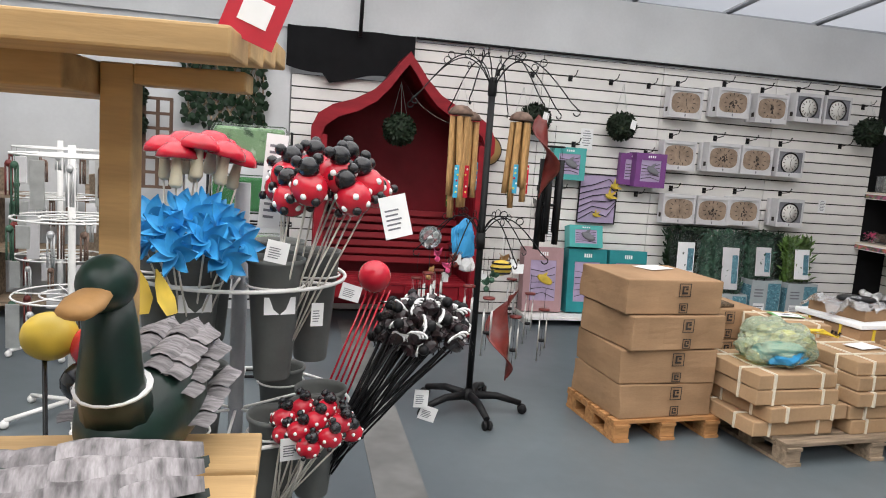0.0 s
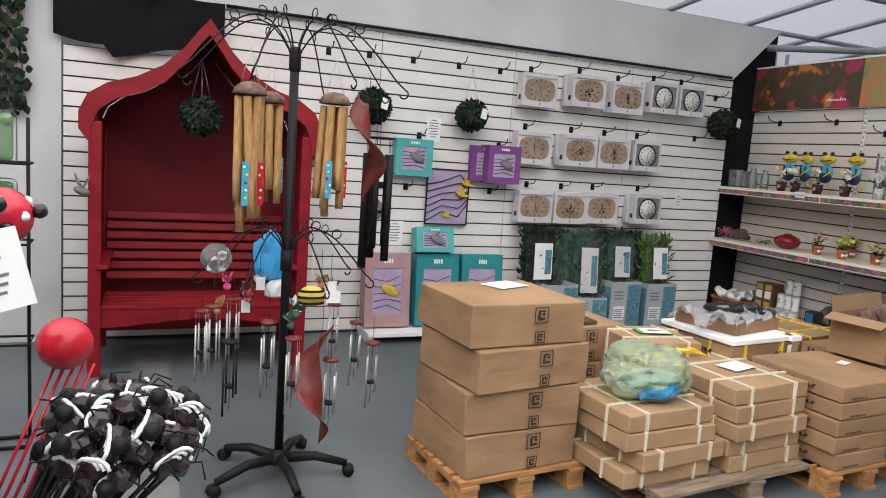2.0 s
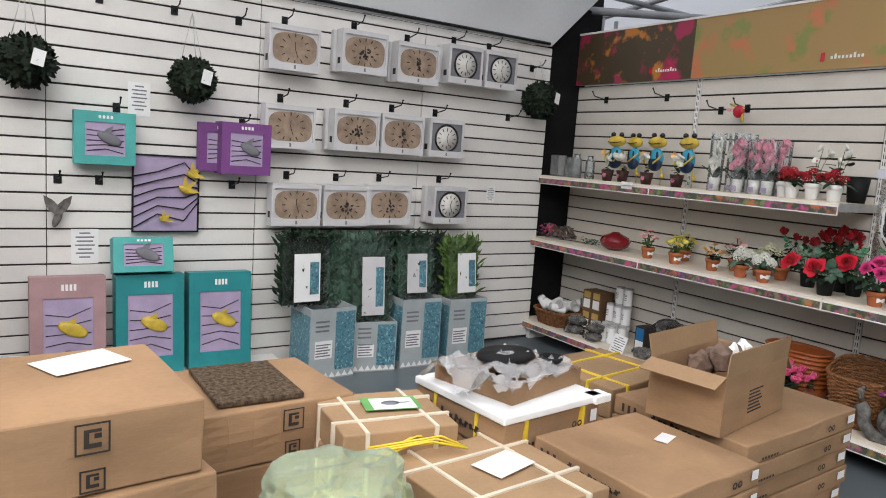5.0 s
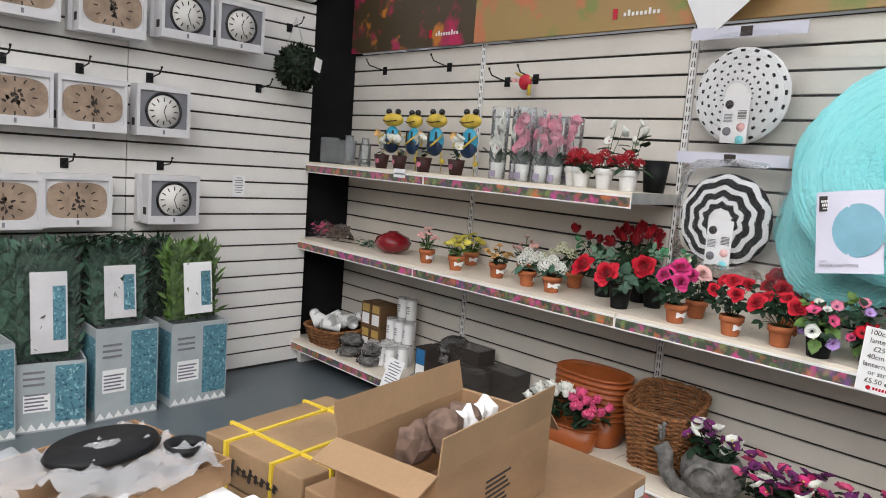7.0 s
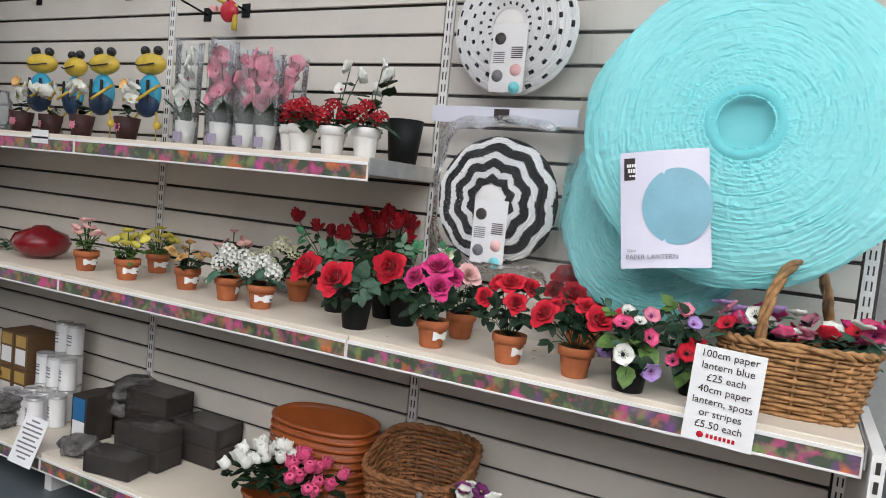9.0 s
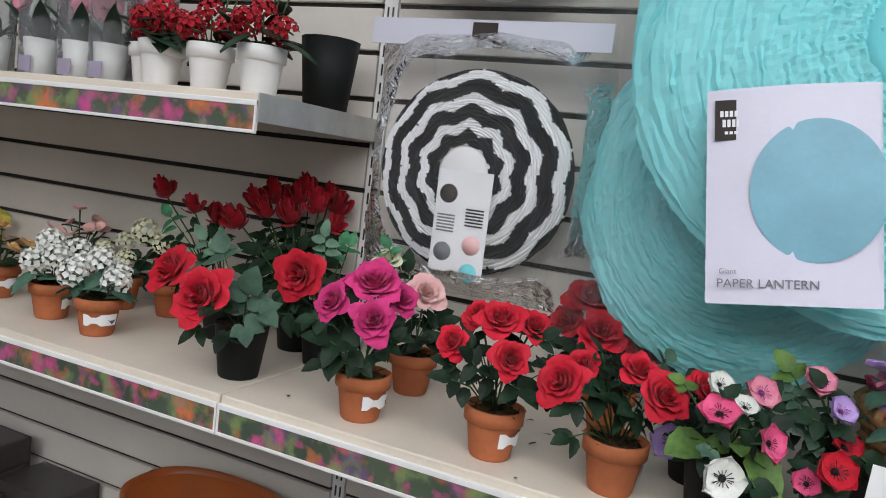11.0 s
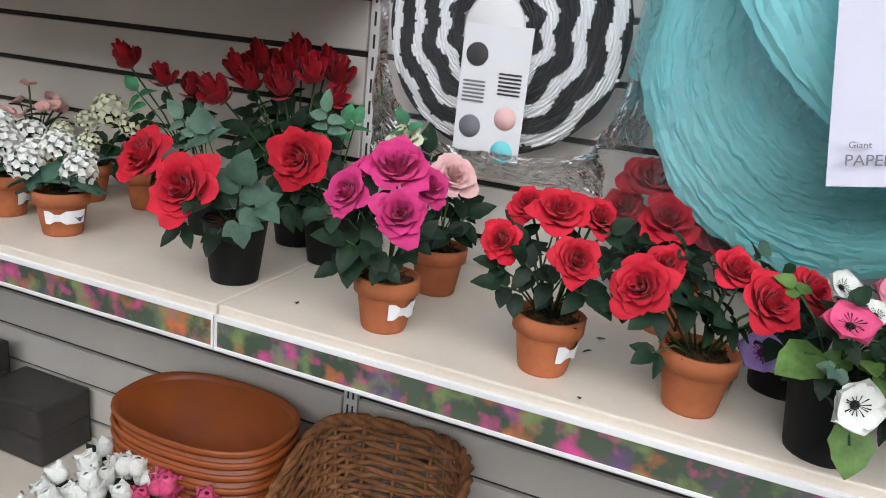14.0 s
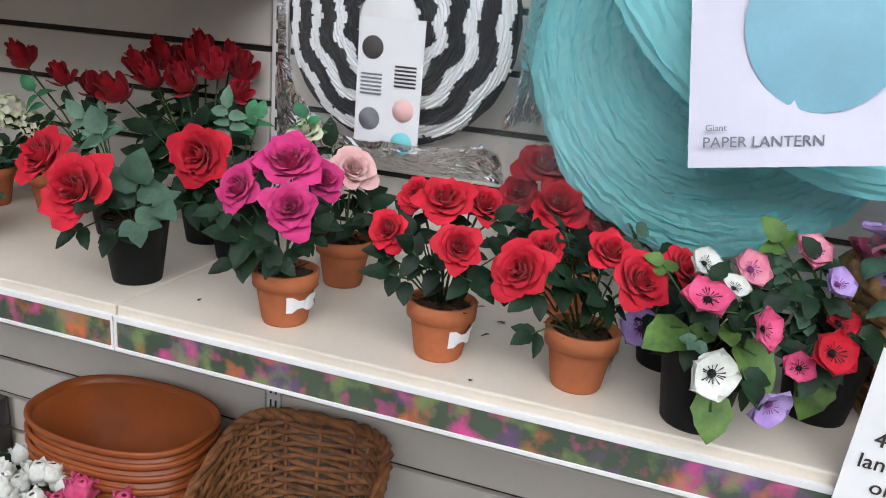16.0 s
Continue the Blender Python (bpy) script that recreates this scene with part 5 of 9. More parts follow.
def frog(x, y, turn):
    """A tin frog figure holding a flower pot."""
    root = thing("frog_planter", "tin frog ornament in blue dungarees holding a small flower pot", "ornament", pose(x, y, Z1, 0, 0, turn), "frog ornaments on the upper shelf")
    bm = bmesh.new()
    ball(bm, 0.07, pose(0, 0, 0.185) @ Matrix.Diagonal((0.45, 0.85, 1.1, 1)), 16, 10)
    part("body", bm, M["blueen"], root)
    bm = bmesh.new()
    ball(bm, 0.072, pose(-0.006, 0, 0.15) @ Matrix.Diagonal((0.46, 0.8, 0.75, 1)), 16, 10)
    part("trousers", bm, mat("navy enamel", (0.015, 0.04, 0.1), 0.35, 0.2), root)
    bm = bmesh.new()
    ball(bm, 0.075, pose(0, 0, 0.30) @ Matrix.Diagonal((0.5, 1.0, 0.55, 1)), 18, 10)
    hd = part("head", bm, M["yellowp"], root, "yellow-green flattened head")
    bm = bmesh.new()
    tube(bm, [(-0.034, 0.055, 0.295), (-0.039, 0.02, 0.287), (-0.039, -0.02, 0.291), (-0.034, -0.055, 0.297)], 0.003, 5)
    part("mouth", bm, M["ink"], root)
    for s in (-1, 1):
        bm = bmesh.new()
        ball(bm, 0.019, pose(0, 0.035 * s, 0.35), 10, 7)
        part("eye", bm, M["blackgloss"], root)
        bm = bmesh.new()
        tube(bm, [(0, 0.05 * s, 0.22), (-0.05, 0.06 * s, 0.19), (-0.085, 0.035 * s, 0.15)], 0.006, 6)
        part("arm", bm, M["yellowp"], root)
        bm = bmesh.new()
        tube(bm, [(0, 0.045 * s, 0.12), (-0.02, 0.075 * s, 0.07), (-0.01, 0.06 * s, 0.0)], 0.004, 6)
        ball(bm, 0.016, pose(-0.02, 0.078 * s, 0.068), 8, 6)
        part("leg", bm, M["yellowp"], root)
        bm = bmesh.new()
        box(bm, -0.036, -0.03, 0.028 * s - 0.005, 0.028 * s + 0.005, 0.15, 0.235)
        part("strap", bm, M["ink"], root)
    bm = bmesh.new()
    lathe(bm, [(0, 0.0), (0.034, 0.0), (0.048, 0.085), (0.044, 0.085), (0.038, 0.07), (0, 0.07)], 16, pose(-0.09, 0, 0.0))
    pt = part("pot", bm, mat("dark brown tin", (0.05, 0.02, 0.018), 0.5, 0.2), root, "dark brown pot with a pink daisy")
    bm = bmesh.new()
    for q in range(8):
        petal(bm, pose(-0.133, 0, 0.045) @ pose(0, 0, 0, 0, -90, 0) @ pose(0, 0, 0, 0, 0, 45 * q), 0.012, 0.02, 0, 0, 0.2, 1, 2)
    part("painted_daisy", bm, M["pink"], pt)
    bm = bmesh.new()
    leaf_spray(bm, (-0.09, 0, 0.07), (-0.09, 0, 0.13), 9, 0.04)
    part("foliage", bm, M["leaf"], root)
    for i in range(4):
        f = part("bloom", bloom_mesh("whitef", 0.06, 5, "yellow"), None, root)
        f.matrix_basis = pose(-0.1 + rnd(-0.03, 0.03), rnd(-0.05, 0.05), 0.15 + rnd(-0.02, 0.05), rnd(-40, 40), -60 + rnd(-20, 20), rnd(0, 360))
    f = part("bloom", bloom_mesh("orange", 0.05, 5, "yellow"), None, root)
    f.matrix_basis = pose(-0.05, 0.07, 0.21, 0, -70, 0)


random.seed(8)
for x, y, t in ((-0.2, -0.62, 12), (-0.13, -0.74, -10), (-0.19, -1.0, 5), (-0.2, -1.28, 0)):
    frog(x, y, t)


def orchid_tube(x, y, key, h=0.36):
    root = thing("boxed_orchid", ("white" if key == "whitef" else "pink") + " artificial orchid in a clear tube with a white pot", "artificial orchid", pose(x, y, Z1), "boxed orchids on the upper shelf")
    bm = bmesh.new()
    lathe(bm, [(0.043, 0), (0.048, h)], 20)
    tb = part("clear_tube", bm, M["glass"], root)
    tb.visible_shadow = False
    bm = bmesh.new()
    lathe(bm, [(0, 0.002), (0.028, 0.002), (0.036, 0.085), (0.032, 0.085), (0, 0.075)], 16)
    pt = part("pot", bm, M["whitepot"], root)
    bm = bmesh.new()
    box(bm, -0.0375, -0.0345, -0.018, 0.018, 0.012, 0.045)
    part("pot_label", bm, M["lilacc"], pt, "lilac label")
    bm = bmesh.new()
    for a in (20, 140, 250):
        petal(bm, pose(0, 0, 0.08, 0, 0, a) @ pose(0, 0, 0, 62, 0, 0), 0.035, 0.11, -0.3, -0.35, 0.3, 2, 4)
    part("leaf", bm, M["leaf"], root)
    bm = bmesh.new()
    tube(bm, [(0, 0, 0.08), (0.006, 0, 0.2), (-0.01, 0.01, 0.33)], 0.002, 5)
    part("stem", bm, M["stem"], root)
    for i in range(7):
        f = part("orchid_bloom", bloom_mesh(key, 0.066, 5, "magenta"), None, root)
        f.matrix_basis = pose(rnd(-0.03, 0.0), rnd(-0.025, 0.025), 0.16 + 0.025 * i, rnd(-25, 25), -75 + rnd(-20, 20), rnd(0, 360))


for x, y, k in ((-0.27, -1.56, "whitef"), (-0.2, -1.64, "whitef"), (-0.28, -1.735, "pink"), (-0.18, -1.72, "pink"), (-0.27, -1.845, "pink"), (-0.18, -1.83, "pink"), (-0.26, -1.925, "pink"), (-0.17, -1.95, "pink")):
    orchid_tube(x, y, k, 0.37 if y > -1.8 else 0.33)
for i, (x, y) in enumerate(((-0.24, -2.02), (-0.29, -2.10), (-0.28, -2.215), (-0.29, -2.345))):
    rr = ring_of(cluster_mesh("dkred", 0.055), 4, 0.045, 0.155, 0.015, 35, 0.01, 1)
    if i > 1:
        rr += [(bloom_mesh("whitef", 0.06, 5, "magenta"), 0.09, 0.02, 0.29, 0, -60), (bloom_mesh("whitef", 0.06, 5, "magenta"), 0.07, -0.03, 0.26, 20, -60), (bloom_mesh("whitef", 0.055, 5, "magenta"), 0.08, 0.04, 0.22, -20, -60)]
    potted(x, y, Z1, "whitepot", 0.045, 0.092, rr, "leaf", "potted_kalanchoe", "small dark red flower heads in a white enamel pot", leaves=16, leafsize=0.07, tag=False, group="white pots on the upper shelf")
bm = bmesh.new()
lathe(bm, [(0, 0), (0.045, 0), (0.06, 0.14), (0.055, 0.14), (0, 0.12)], 16)
lone("plant_pot", bm, M["blackpot"], "empty tall black pot on the shelf end", "pot", pose(-0.13, -2.385, Z1))
bm = bmesh.new()
box(bm, -0.408, -0.407, -1.0, -0.9, Z1 - 0.04, Z1 + 0.01)
lone("price_ticket", bm, M["paper"], "small white price ticket on the shelf edge", "ticket")
# little red tin snail on a prong
root = thing("snail_ornament", "small red and yellow tin snail hung on a prong", "ornament", pose(-0.09, -1.55, 1.885))
bm = bmesh.new()
ball(bm, 0.042, pose(0, 0, 0) @ Matrix.Diagonal((0.5, 1, 1, 1)), 14, 9)
part("shell", bm, M["redgloss"], root)
bm = bmesh.new()
tube(bm, [(0, -0.03, -0.07), (0, -0.03, 0.02), (0, 0.03, 0.035), (0, 0.07, 0.05)], 0.011, 7, 0.006)
part("body", bm, M["yellowp"], root)
bm = bmesh.new()
for k in range(4):
    petal(bm, pose(0, 0.06, 0.01, 0, -90, 60 * k), 0.025, 0.035, 0, 0, 0.2, 1, 2)
part("painted_wing", bm, M["palepink"], root)


def prong(p, d, length=0.16, name="hook"):
    """A display prong on the slatted wall at p, pointing along d."""
    root = thing("display_prong", "black steel display prong slotted into the wall", "prong", pose(*p, 0, 0, math.degrees(math.atan2(d[1], d[0]))), "display prongs")
    if "prong" not in CACHE:
        bm = bmesh.new()
        box(bm, 0, 0.004, -0.02, 0.02, -0.045, 0.008, bevel=0.001)
        CACHE["prong"] = mesh_of("plate", bm, M["black"])
        bm = bmesh.new()
        tube(bm, [(0.004, 0, -0.02), (length * 0.85, 0, 0.0), (length, 0, 0.03)], 0.004, 6)
        ball(bm, 0.007, pose(length, 0, 0.032), 8, 6)
        CACHE["prong2"] = mesh_of("pin", bm, M["black"])
    part("plate", CACHE["prong"], None, root)
    part("pin", CACHE["prong2"], None, root)


for y, z in ((-0.27, 2.02), (-0.88, 2.02), (-1.35, 1.92), (-1.55, 1.93)):
    prong((-0.001, y, z), (-1, 0))

# ---- rest of the middle shelf ----
root = thing("red_vase", "squat glossy dark red vase", "vase", pose(-0.24, -0.74, Z2))
bm = bmesh.new()
lathe(bm, [(0, 0), (0.05, 0), (0.1, 0.03), (0.115, 0.065), (0.1, 0.1), (0.04, 0.125), (0.03, 0.135), (0.024, 0.132), (0.03, 0.12), (0, 0.11)], 28)
part("body", bm, mat("dark red lacquer", (0.2, 0.006, 0.012), 0.15, 0.15, coat=0.6), root)
root = thing("dried_flowers", "small bunch of dried twigs and leaves lying on the shelf", "dried flowers", pose(-0.2, -0.46, Z2))
bm = bmesh.new()
for i in range(26):
    a = rnd(0, 6.3)
    leaf_spray(bm, (0, 0, 0.01), (0.07 * math.cos(a), 0.1 * math.sin(a), rnd(0.01, 0.07)), 2, 0.03)
part("foliage", bm, M["leafb"], root)
bm = bmesh.new()
for i in range(3):
    tube(bm, [(0.0, 0.05, 0.005), (-0.05, 0.2 + 0.02 * i, 0.005), (-0.08, 0.3, 0.004)], 0.002, 4)
part("twig", bm, M["black"], root)


def crumpled(bm, sx, sy, sz, seed, m=None, amp=0.25, sub=3):
    got = bmesh.ops.create_icosphere(bm, subdivisions=sub, radius=1.0)
    for v in got["verts"]:
        n = noise.noise(v.co * 1.6 + Vector((seed, 0, 0))) * amp + noise.noise(v.co * 4.5 + Vector((0, seed, 0))) * amp * 0.5 + noise.noise(v.co * 11 + Vector((0, 0, seed))) * amp * 0.2
        c = v.co * (1 + n)
        v.co = Vector((c.x * sx, c.y * sy, max(c.z, -0.72) * sz))
    if m is not None:
        bmesh.ops.transform(bm, matrix=m, verts=got["verts"])
    return got["verts"]


for y, key, col, lab in ((0.06, "hotpink", "hotpink", "bag of pink dried petals in clear film"), (-0.13, "coconut", "cream_f", "bag of brown potpourri in clear film")):
    root = thing("petal_bag", lab, "bag", pose(-0.22, y, Z2 + 0.035))
    bm = bmesh.new()
    for i in range(70):
        a, q = rnd(0, 6.3), rnd(0, 0.08)
        petal(bm, pose(q * math.cos(a), 1.2 * q * math.sin(a), rnd(-0.02, 0.05), rnd(-60, 60), rnd(-60, 60), rnd(0, 360)), 0.03, 0.035, 0.4, 0.1, 0.2, 1, 2)
    part("petals", bm, M[key], root)
    bm = bmesh.new()
    crumpled(bm, 0.11, 0.13, 0.075, y * 7)
    ob = part("clear_film", bm, M["film"], root)
    ob.visible_shadow = False

# ---- lower shelf ----
Z3 = 0.165
basket(-0.25, -0.24, Z3, 0.15, 0.15, 0.12, 0.25, 11, 22, "wicker", "round brown wicker basket full of white tins")
def can(m, h=0.13, r=0.034, key="paper"):
    root = thing("tin_can", "white-labelled tin with a metal lid", "tin", m, "tins on the lower shelf")
    if ("can", h) not in CACHE:
        bm = bmesh.new()
        lathe(bm, [(0, 0), (r, 0), (r, 0.004), (r * 0.985, 0.006), (r * 0.985, h - 0.012), (r, h - 0.01)], 18)
        CACHE["can", h] = mesh_of("body", bm, M["paper"])
        bm = bmesh.new()
        lathe(bm, [(r * 1.01, h - 0.012), (r * 1.01, h), (r * 0.92, h), (r * 0.9, h - 0.004), (0, h - 0.004)], 18)
        CACHE["lid", h] = mesh_of("lid", bm, M["tin"])
        bm = bmesh.new()
        for z in (0.04, 0.055, 0.07, 0.08):
            for k in range(5):
                a = radians(150 + 10 * k)
                box(bm, -0.004, 0.004, -0.0006, 0.0006, 0, 0.005, pose(r * 0.995 * math.cos(a), r * 0.995 * math.sin(a), z, 0, 0, 150 + 10 * k + 90))
        CACHE["canprint", h] = mesh_of("print", bm, M["print"])
    part("body", CACHE["can", h], None, root)
    part("lid", CACHE["lid", h], None, root, "metal lid")
    part("print", CACHE["canprint", h], None, root)


for i in range(10):
    a = i * 2.4
    q = 0.03 + 0.011 * i
    can(pose(-0.25 + q * math.cos(a), -0.24 + q * math.sin(a), Z3 + 0.13 + 0.02 * (10 - i) / 10, 60 + rnd(-15, 40), rnd(-30, 30), math.degrees(a)))
for i, (x, y) in enumerate(((-0.10, -0.72), (-0.10, -0.80), (-0.17, -0.70), (-0.17, -0.78), (-0.17, -0.86), (-0.24, -0.74), (-0.24, -0.82), (-0.24, -0.90), (-0.31, -0.70), (-0.31, -0.78), (-0.31, -0.86))):
    can(pose(x, y, Z3 + 0.002, 0, 0, rnd(-20, 20)))
    if x > -0.2:
        can(pose(x + rnd(-0.004, 0.004), y, Z3 + 0.134, 0, 0, rnd(-20, 20)))
    if x > -0.13:
        can(pose(x, y, Z3 + 0.266, 0, 0, rnd(-20, 20)))
for y in (-0.46, -0.56):
    for z in (0.0, 0.162):
        root = thing("candle_box", "tall kraft box with a white label", "box", pose(-0.12, y, Z3 + z), "kraft boxes")
        bm = bmesh.new()
        box(bm, -0.07, 0.07, -0.047, 0.047, 0, 0.16, bevel=0.002)
        part("carton", bm, mat("dark kraft board", (0.16, 0.09, 0.045), 0.7, 0.15), root)
        bm = bmesh.new()
        box(bm, -0.0715, -0.0705, -0.035, 0.035, 0.02, 0.09)
        part("box_label", bm, M["paper"], root)
        bm = bmesh.new()
        box(bm, -0.0715, -0.0705, -0.035, 0.035, 0.1, 0.15)
        part("box_band", bm, mat("gold card", (0.5, 0.33, 0.1), 0.5, 0.1), root)
random.seed(21)
def film_bag(name, x, y, z, s, label):
    root = thing(name, label, "bag", pose(x, y, z))
    bm = bmesh.new()
    crumpled(bm, s * 0.92, s * 0.92, s * 0.5, x * 31 + y * 17, amp=0.4)
    part("pebbles", bm, M["stone"], root)
    bm = bmesh.new()
    crumpled(bm, s * 1.04, s * 1.04, s * 0.58, x * 31 + y * 17 + 2, amp=0.4)
    ob = part("clear_film", bm, M["film"], root)
    ob.visible_shadow = False


for x, y, z in ((-0.36, -0.52, Z3 + 0.03), (-0.35, -0.53, Z3 + 0.105), (-0.38, -0.75, Z3 + 0.03), (-0.37, -0.76, Z3 + 0.10), (-0.36, -1.22, Z3 + 0.03)):
    film_bag("pebble_bag", x, y, z, 0.072, "clear bag of dark decorative pebbles")


def block(x, y, z, turn=0, dx=0.1, dy=0.2, dz=0.075):
    bm = bmesh.new()
    vs = box(bm, -dx / 2, dx / 2, -dy / 2, dy / 2, 0, dz, bevel=0.006)
    bmesh.ops.subdivide_edges(bm, edges=bm.edges[:], cuts=2, use_grid_fill=True)
    for v in bm.verts:
        v.co += Vector((noise.noise(v.co * 40 + Vector((x * 9, y * 9, z))), noise.noise(v.co * 40 + Vector((5, x, y))), 0)) * 0.003
    root = lone("foam_block", bm, M["brick"], "dark wrapped flower foam block", "block", pose(x, y, z, 0, 0, turn), "stacked dark blocks")
    bm = bmesh.new()
    box(bm, -dx / 2 - 0.002, dx / 2 + 0.002, -dy / 2 - 0.002, dy / 2 + 0.002, -0.0, dz + 0.002, bevel=0.004)
    ob = part("clear_wrap", bm, M["film"], root)
    ob.visible_shadow = False


block(-0.39, -1.46, Z3, 8)
for z in (0, 0.077):
    block(-0.26, -1.47, Z3 + z, 3, 0.12, 0.22)
    block(-0.09, -1.60, Z3 + z, 0, 0.14, 0.22)
for z in (0, 0.077, 0.154):
    block(-0.12, -1.36, Z3 + z, 0, 0.14, 0.22)
for y, z in ((-1.05, 0.30), (-1.19, 0.24), (-1.10, 0.37)):
    film_bag("moss_bag", -0.1, y - 0.1, Z3 + z - 0.18, 0.095, "dark bag of moss")
bm = bmesh.new()
box(bm, -0.16, -0.03, -1.29, -0.98, Z3, Z3 + 0.15, bevel=0.004)
lone("dark_carton", bm, M["brick"], "dark carton behind the tins", "carton")
bm = bmesh.new()
box(bm, -0.06, 0.06, -0.045, 0.045, 0, 0.19, bevel=0.002)
root = lone("blue_carton", bm, M["ink"], "dark carton with a blue and white printed front", "carton", pose(-0.24, -1.12, Z3))
bm = bmesh.new()
box(bm, -0.0615, -0.0605, -0.035, 0.035, 0.09, 0.18)
part("blue_print", bm, mat("blue card", (0.03, 0.16, 0.36), 0.5, 0.1), root)
bm = bmesh.new()
box(bm, -0.0615, -0.0605, -0.035, 0.035, 0.01, 0.088)
part("white_print", bm, M["paper"], root)
root = thing("price_sign", "white card price sign leaning on the shelf edge", "sign", pose(-0.475, -1.08, 0.21, 72, 8, -80))
bm = bmesh.new()
box(bm, -0.055, 0.055, -0.09, 0.09, -0.001, 0)
part("card", bm, M["paper"], root)
bm = bmesh.new()
for k in range(9):
    w = (0.02, 0.04, 0.045, 0.04, 0.03, 0.045, 0.04, 0.035, 0.02)[k]
    box(bm, -w, w, 0.07 - 0.017 * k, 0.076 - 0.017 * k, 0, 0.001)
part("lettering", bm, M["print"], root, "grey lettering as plain bars")
# oval planters
def oval(x, y, z, a, b, h, turn, label):
    """A planter with long straight sides, rounded ends and a rolled rim."""
    root = thing("oval_planter", label, "planter", pose(x, y, z, 0, 0, turn), "stacked oval planters")
    for nm, prof in (("body", [(0, 0), (0.82, 0), (0.84, 0.006), (0.97, h * 0.9), (0.95, h * 0.9), (0.8, 0.012), (0, 0.012)]), ("rim", [(0.968, h * 0.9), (1.0, h * 0.905), (1.02, h * 0.95), (1.01, h), (0.98, h), (0.95, h * 0.9)])):
        bm = bmesh.new()
        lathe(bm, prof, 44, None, a, b)
        for v in bm.verts:
            q = math.hypot(v.co.x / a, v.co.y / b)
            if q > 1e-4:
                c, s = v.co.x / a / q, v.co.y / b / q
                v.co.x, v.co.y = a * q * math.copysign(abs(c) ** 0.72, c), b * q * math.copysign(abs(s) ** 0.9, s)
        part(nm, bm, M["orangepl"], root)
    return root


for k in range(8):
    oval(-0.185, -2.215, Z3 + 0.026 * k, 0.125, 0.19, 0.15, rnd(-2, 2), "orange-brown plastic oval planter in a stack")
pl = oval(-0.36, -2.21, Z3, 0.08, 0.155, 0.12, 4, "orange-brown oval planter full of white and pink roses")
random.seed(31)
bch = thing("rose_bunch", "white and pink artificial rosebuds filling the oval planter", "flowers", pose(-0.36, -2.21, Z3 + 0.125))
bl = bmesh.new()
for i in range(46):
    dx, dy = rnd(-0.09, 0.09), rnd(-0.18, 0.18)
    dz = 0.11 - 1.6 * (dx * dx + 0.5 * dy * dy) + rnd(-0.02, 0.02)
    p = part("rose_bud", bud_mesh("whitef" if dy > -0.0 else "hotpink", 0.045), None, bch)
    p.matrix_basis = pose(dx, dy, dz, -dy * 200 + rnd(-10, 10), dx * 300 + rnd(-10, 10), 0)
    leaf_spray(bl, (dx * 0.6, dy * 0.7, -0.01), (dx * 1.1, dy * 1.1, dz), 3, 0.05)
part("foliage", bl, M["leaf"], bch)
basket(-0.20, -2.60, Z3, 0.105, 0.12, 0.305, 0.35, 26, 26, "wicker", "tall square brown wicker basket, empty, high at the back", turn=6, slope=0.09)
# snail planter
sn = thing("snail_planter", "grey stone snail planter holding white and purple flowers", "planter", pose(-0.33, -2.86, Z3, 0, 0, 8))
bm = bmesh.new()
lathe(bm, [(0, 0.02), (0.07, 0.02), (0.115, 0.08), (0.115, 0.14), (0.09, 0.185), (0.08, 0.185), (0.085, 0.16), (0, 0.15)], 24, pose(0, -0.03, 0), 0.85, 1.1)
tube(bm, [(-0.1 + 0.002 * k, -0.03 + (0.075 - 0.0035 * k) * math.cos(k * 0.42), 0.1 + (0.075 - 0.0035 * k) * math.sin(k * 0.42)) for k in range(20)], 0.012, 7, 0.006)
part("shell", bm, M["stone"], sn)
bm = bmesh.new()
tube(bm, [(-0.02, -0.2, 0.012), (-0.03, -0.05, 0.02), (-0.03, 0.1, 0.025), (-0.02, 0.15, 0.07), (-0.02, 0.16, 0.14), (-0.02, 0.185, 0.17)], 0.03, 9, 0.035)
for s in (-1, 1):
    tube(bm, [(-0.02 + 0.015 * s, 0.18, 0.19), (-0.02 + 0.025 * s, 0.185, 0.245)], 0.007, 6)
    ball(bm, 0.011, pose(-0.02 + 0.025 * s, 0.185, 0.25), 8, 6)
part("body", bm, M["stone"], sn)
random.seed(41)
for grp, n, cx, cy, sx, sy, z in (("white and purple artificial flowers in the snail planter", 26, -0.33, -2.89, 0.08, 0.1, Z3 + 0.19), ("trailing purple and pink artificial flowers on the lower shelf", 46, -0.28, -3.13, 0.11, 0.15, Z3 + 0.10), ("mixed white and purple flowers at the shelf end", 30, -0.25, -3.45, 0.11, 0.14, Z3 + 0.10)):
    f = thing("flower_bunch", grp, "flowers", pose(cx, cy, z))
    bl = bmesh.new()
    for i in range(n):
        key, cen = (("whitef", "yellow"), ("purple", "yellow"), ("magenta", "yellow"), ("purple", "black"), ("hotpink", "yellow"))[i % 5 if n != 26 else i % 2]
        dx, dy = rnd(-sx, sx), rnd(-sy, sy)
        dz = rnd(0.0, 0.08) + 0.03
        p = part("bloom", bloom_mesh(key, 0.055, 6, cen), None, f)
        p.matrix_basis = pose(dx, dy, dz, rnd(-50, 50), rnd(-70, 20), rnd(0, 360))
        leaf_spray(bl, (dx * 0.5, dy * 0.5, -0.06), (dx, dy, dz), 3, 0.045)
    part("foliage", bl, M["leaf"], f)
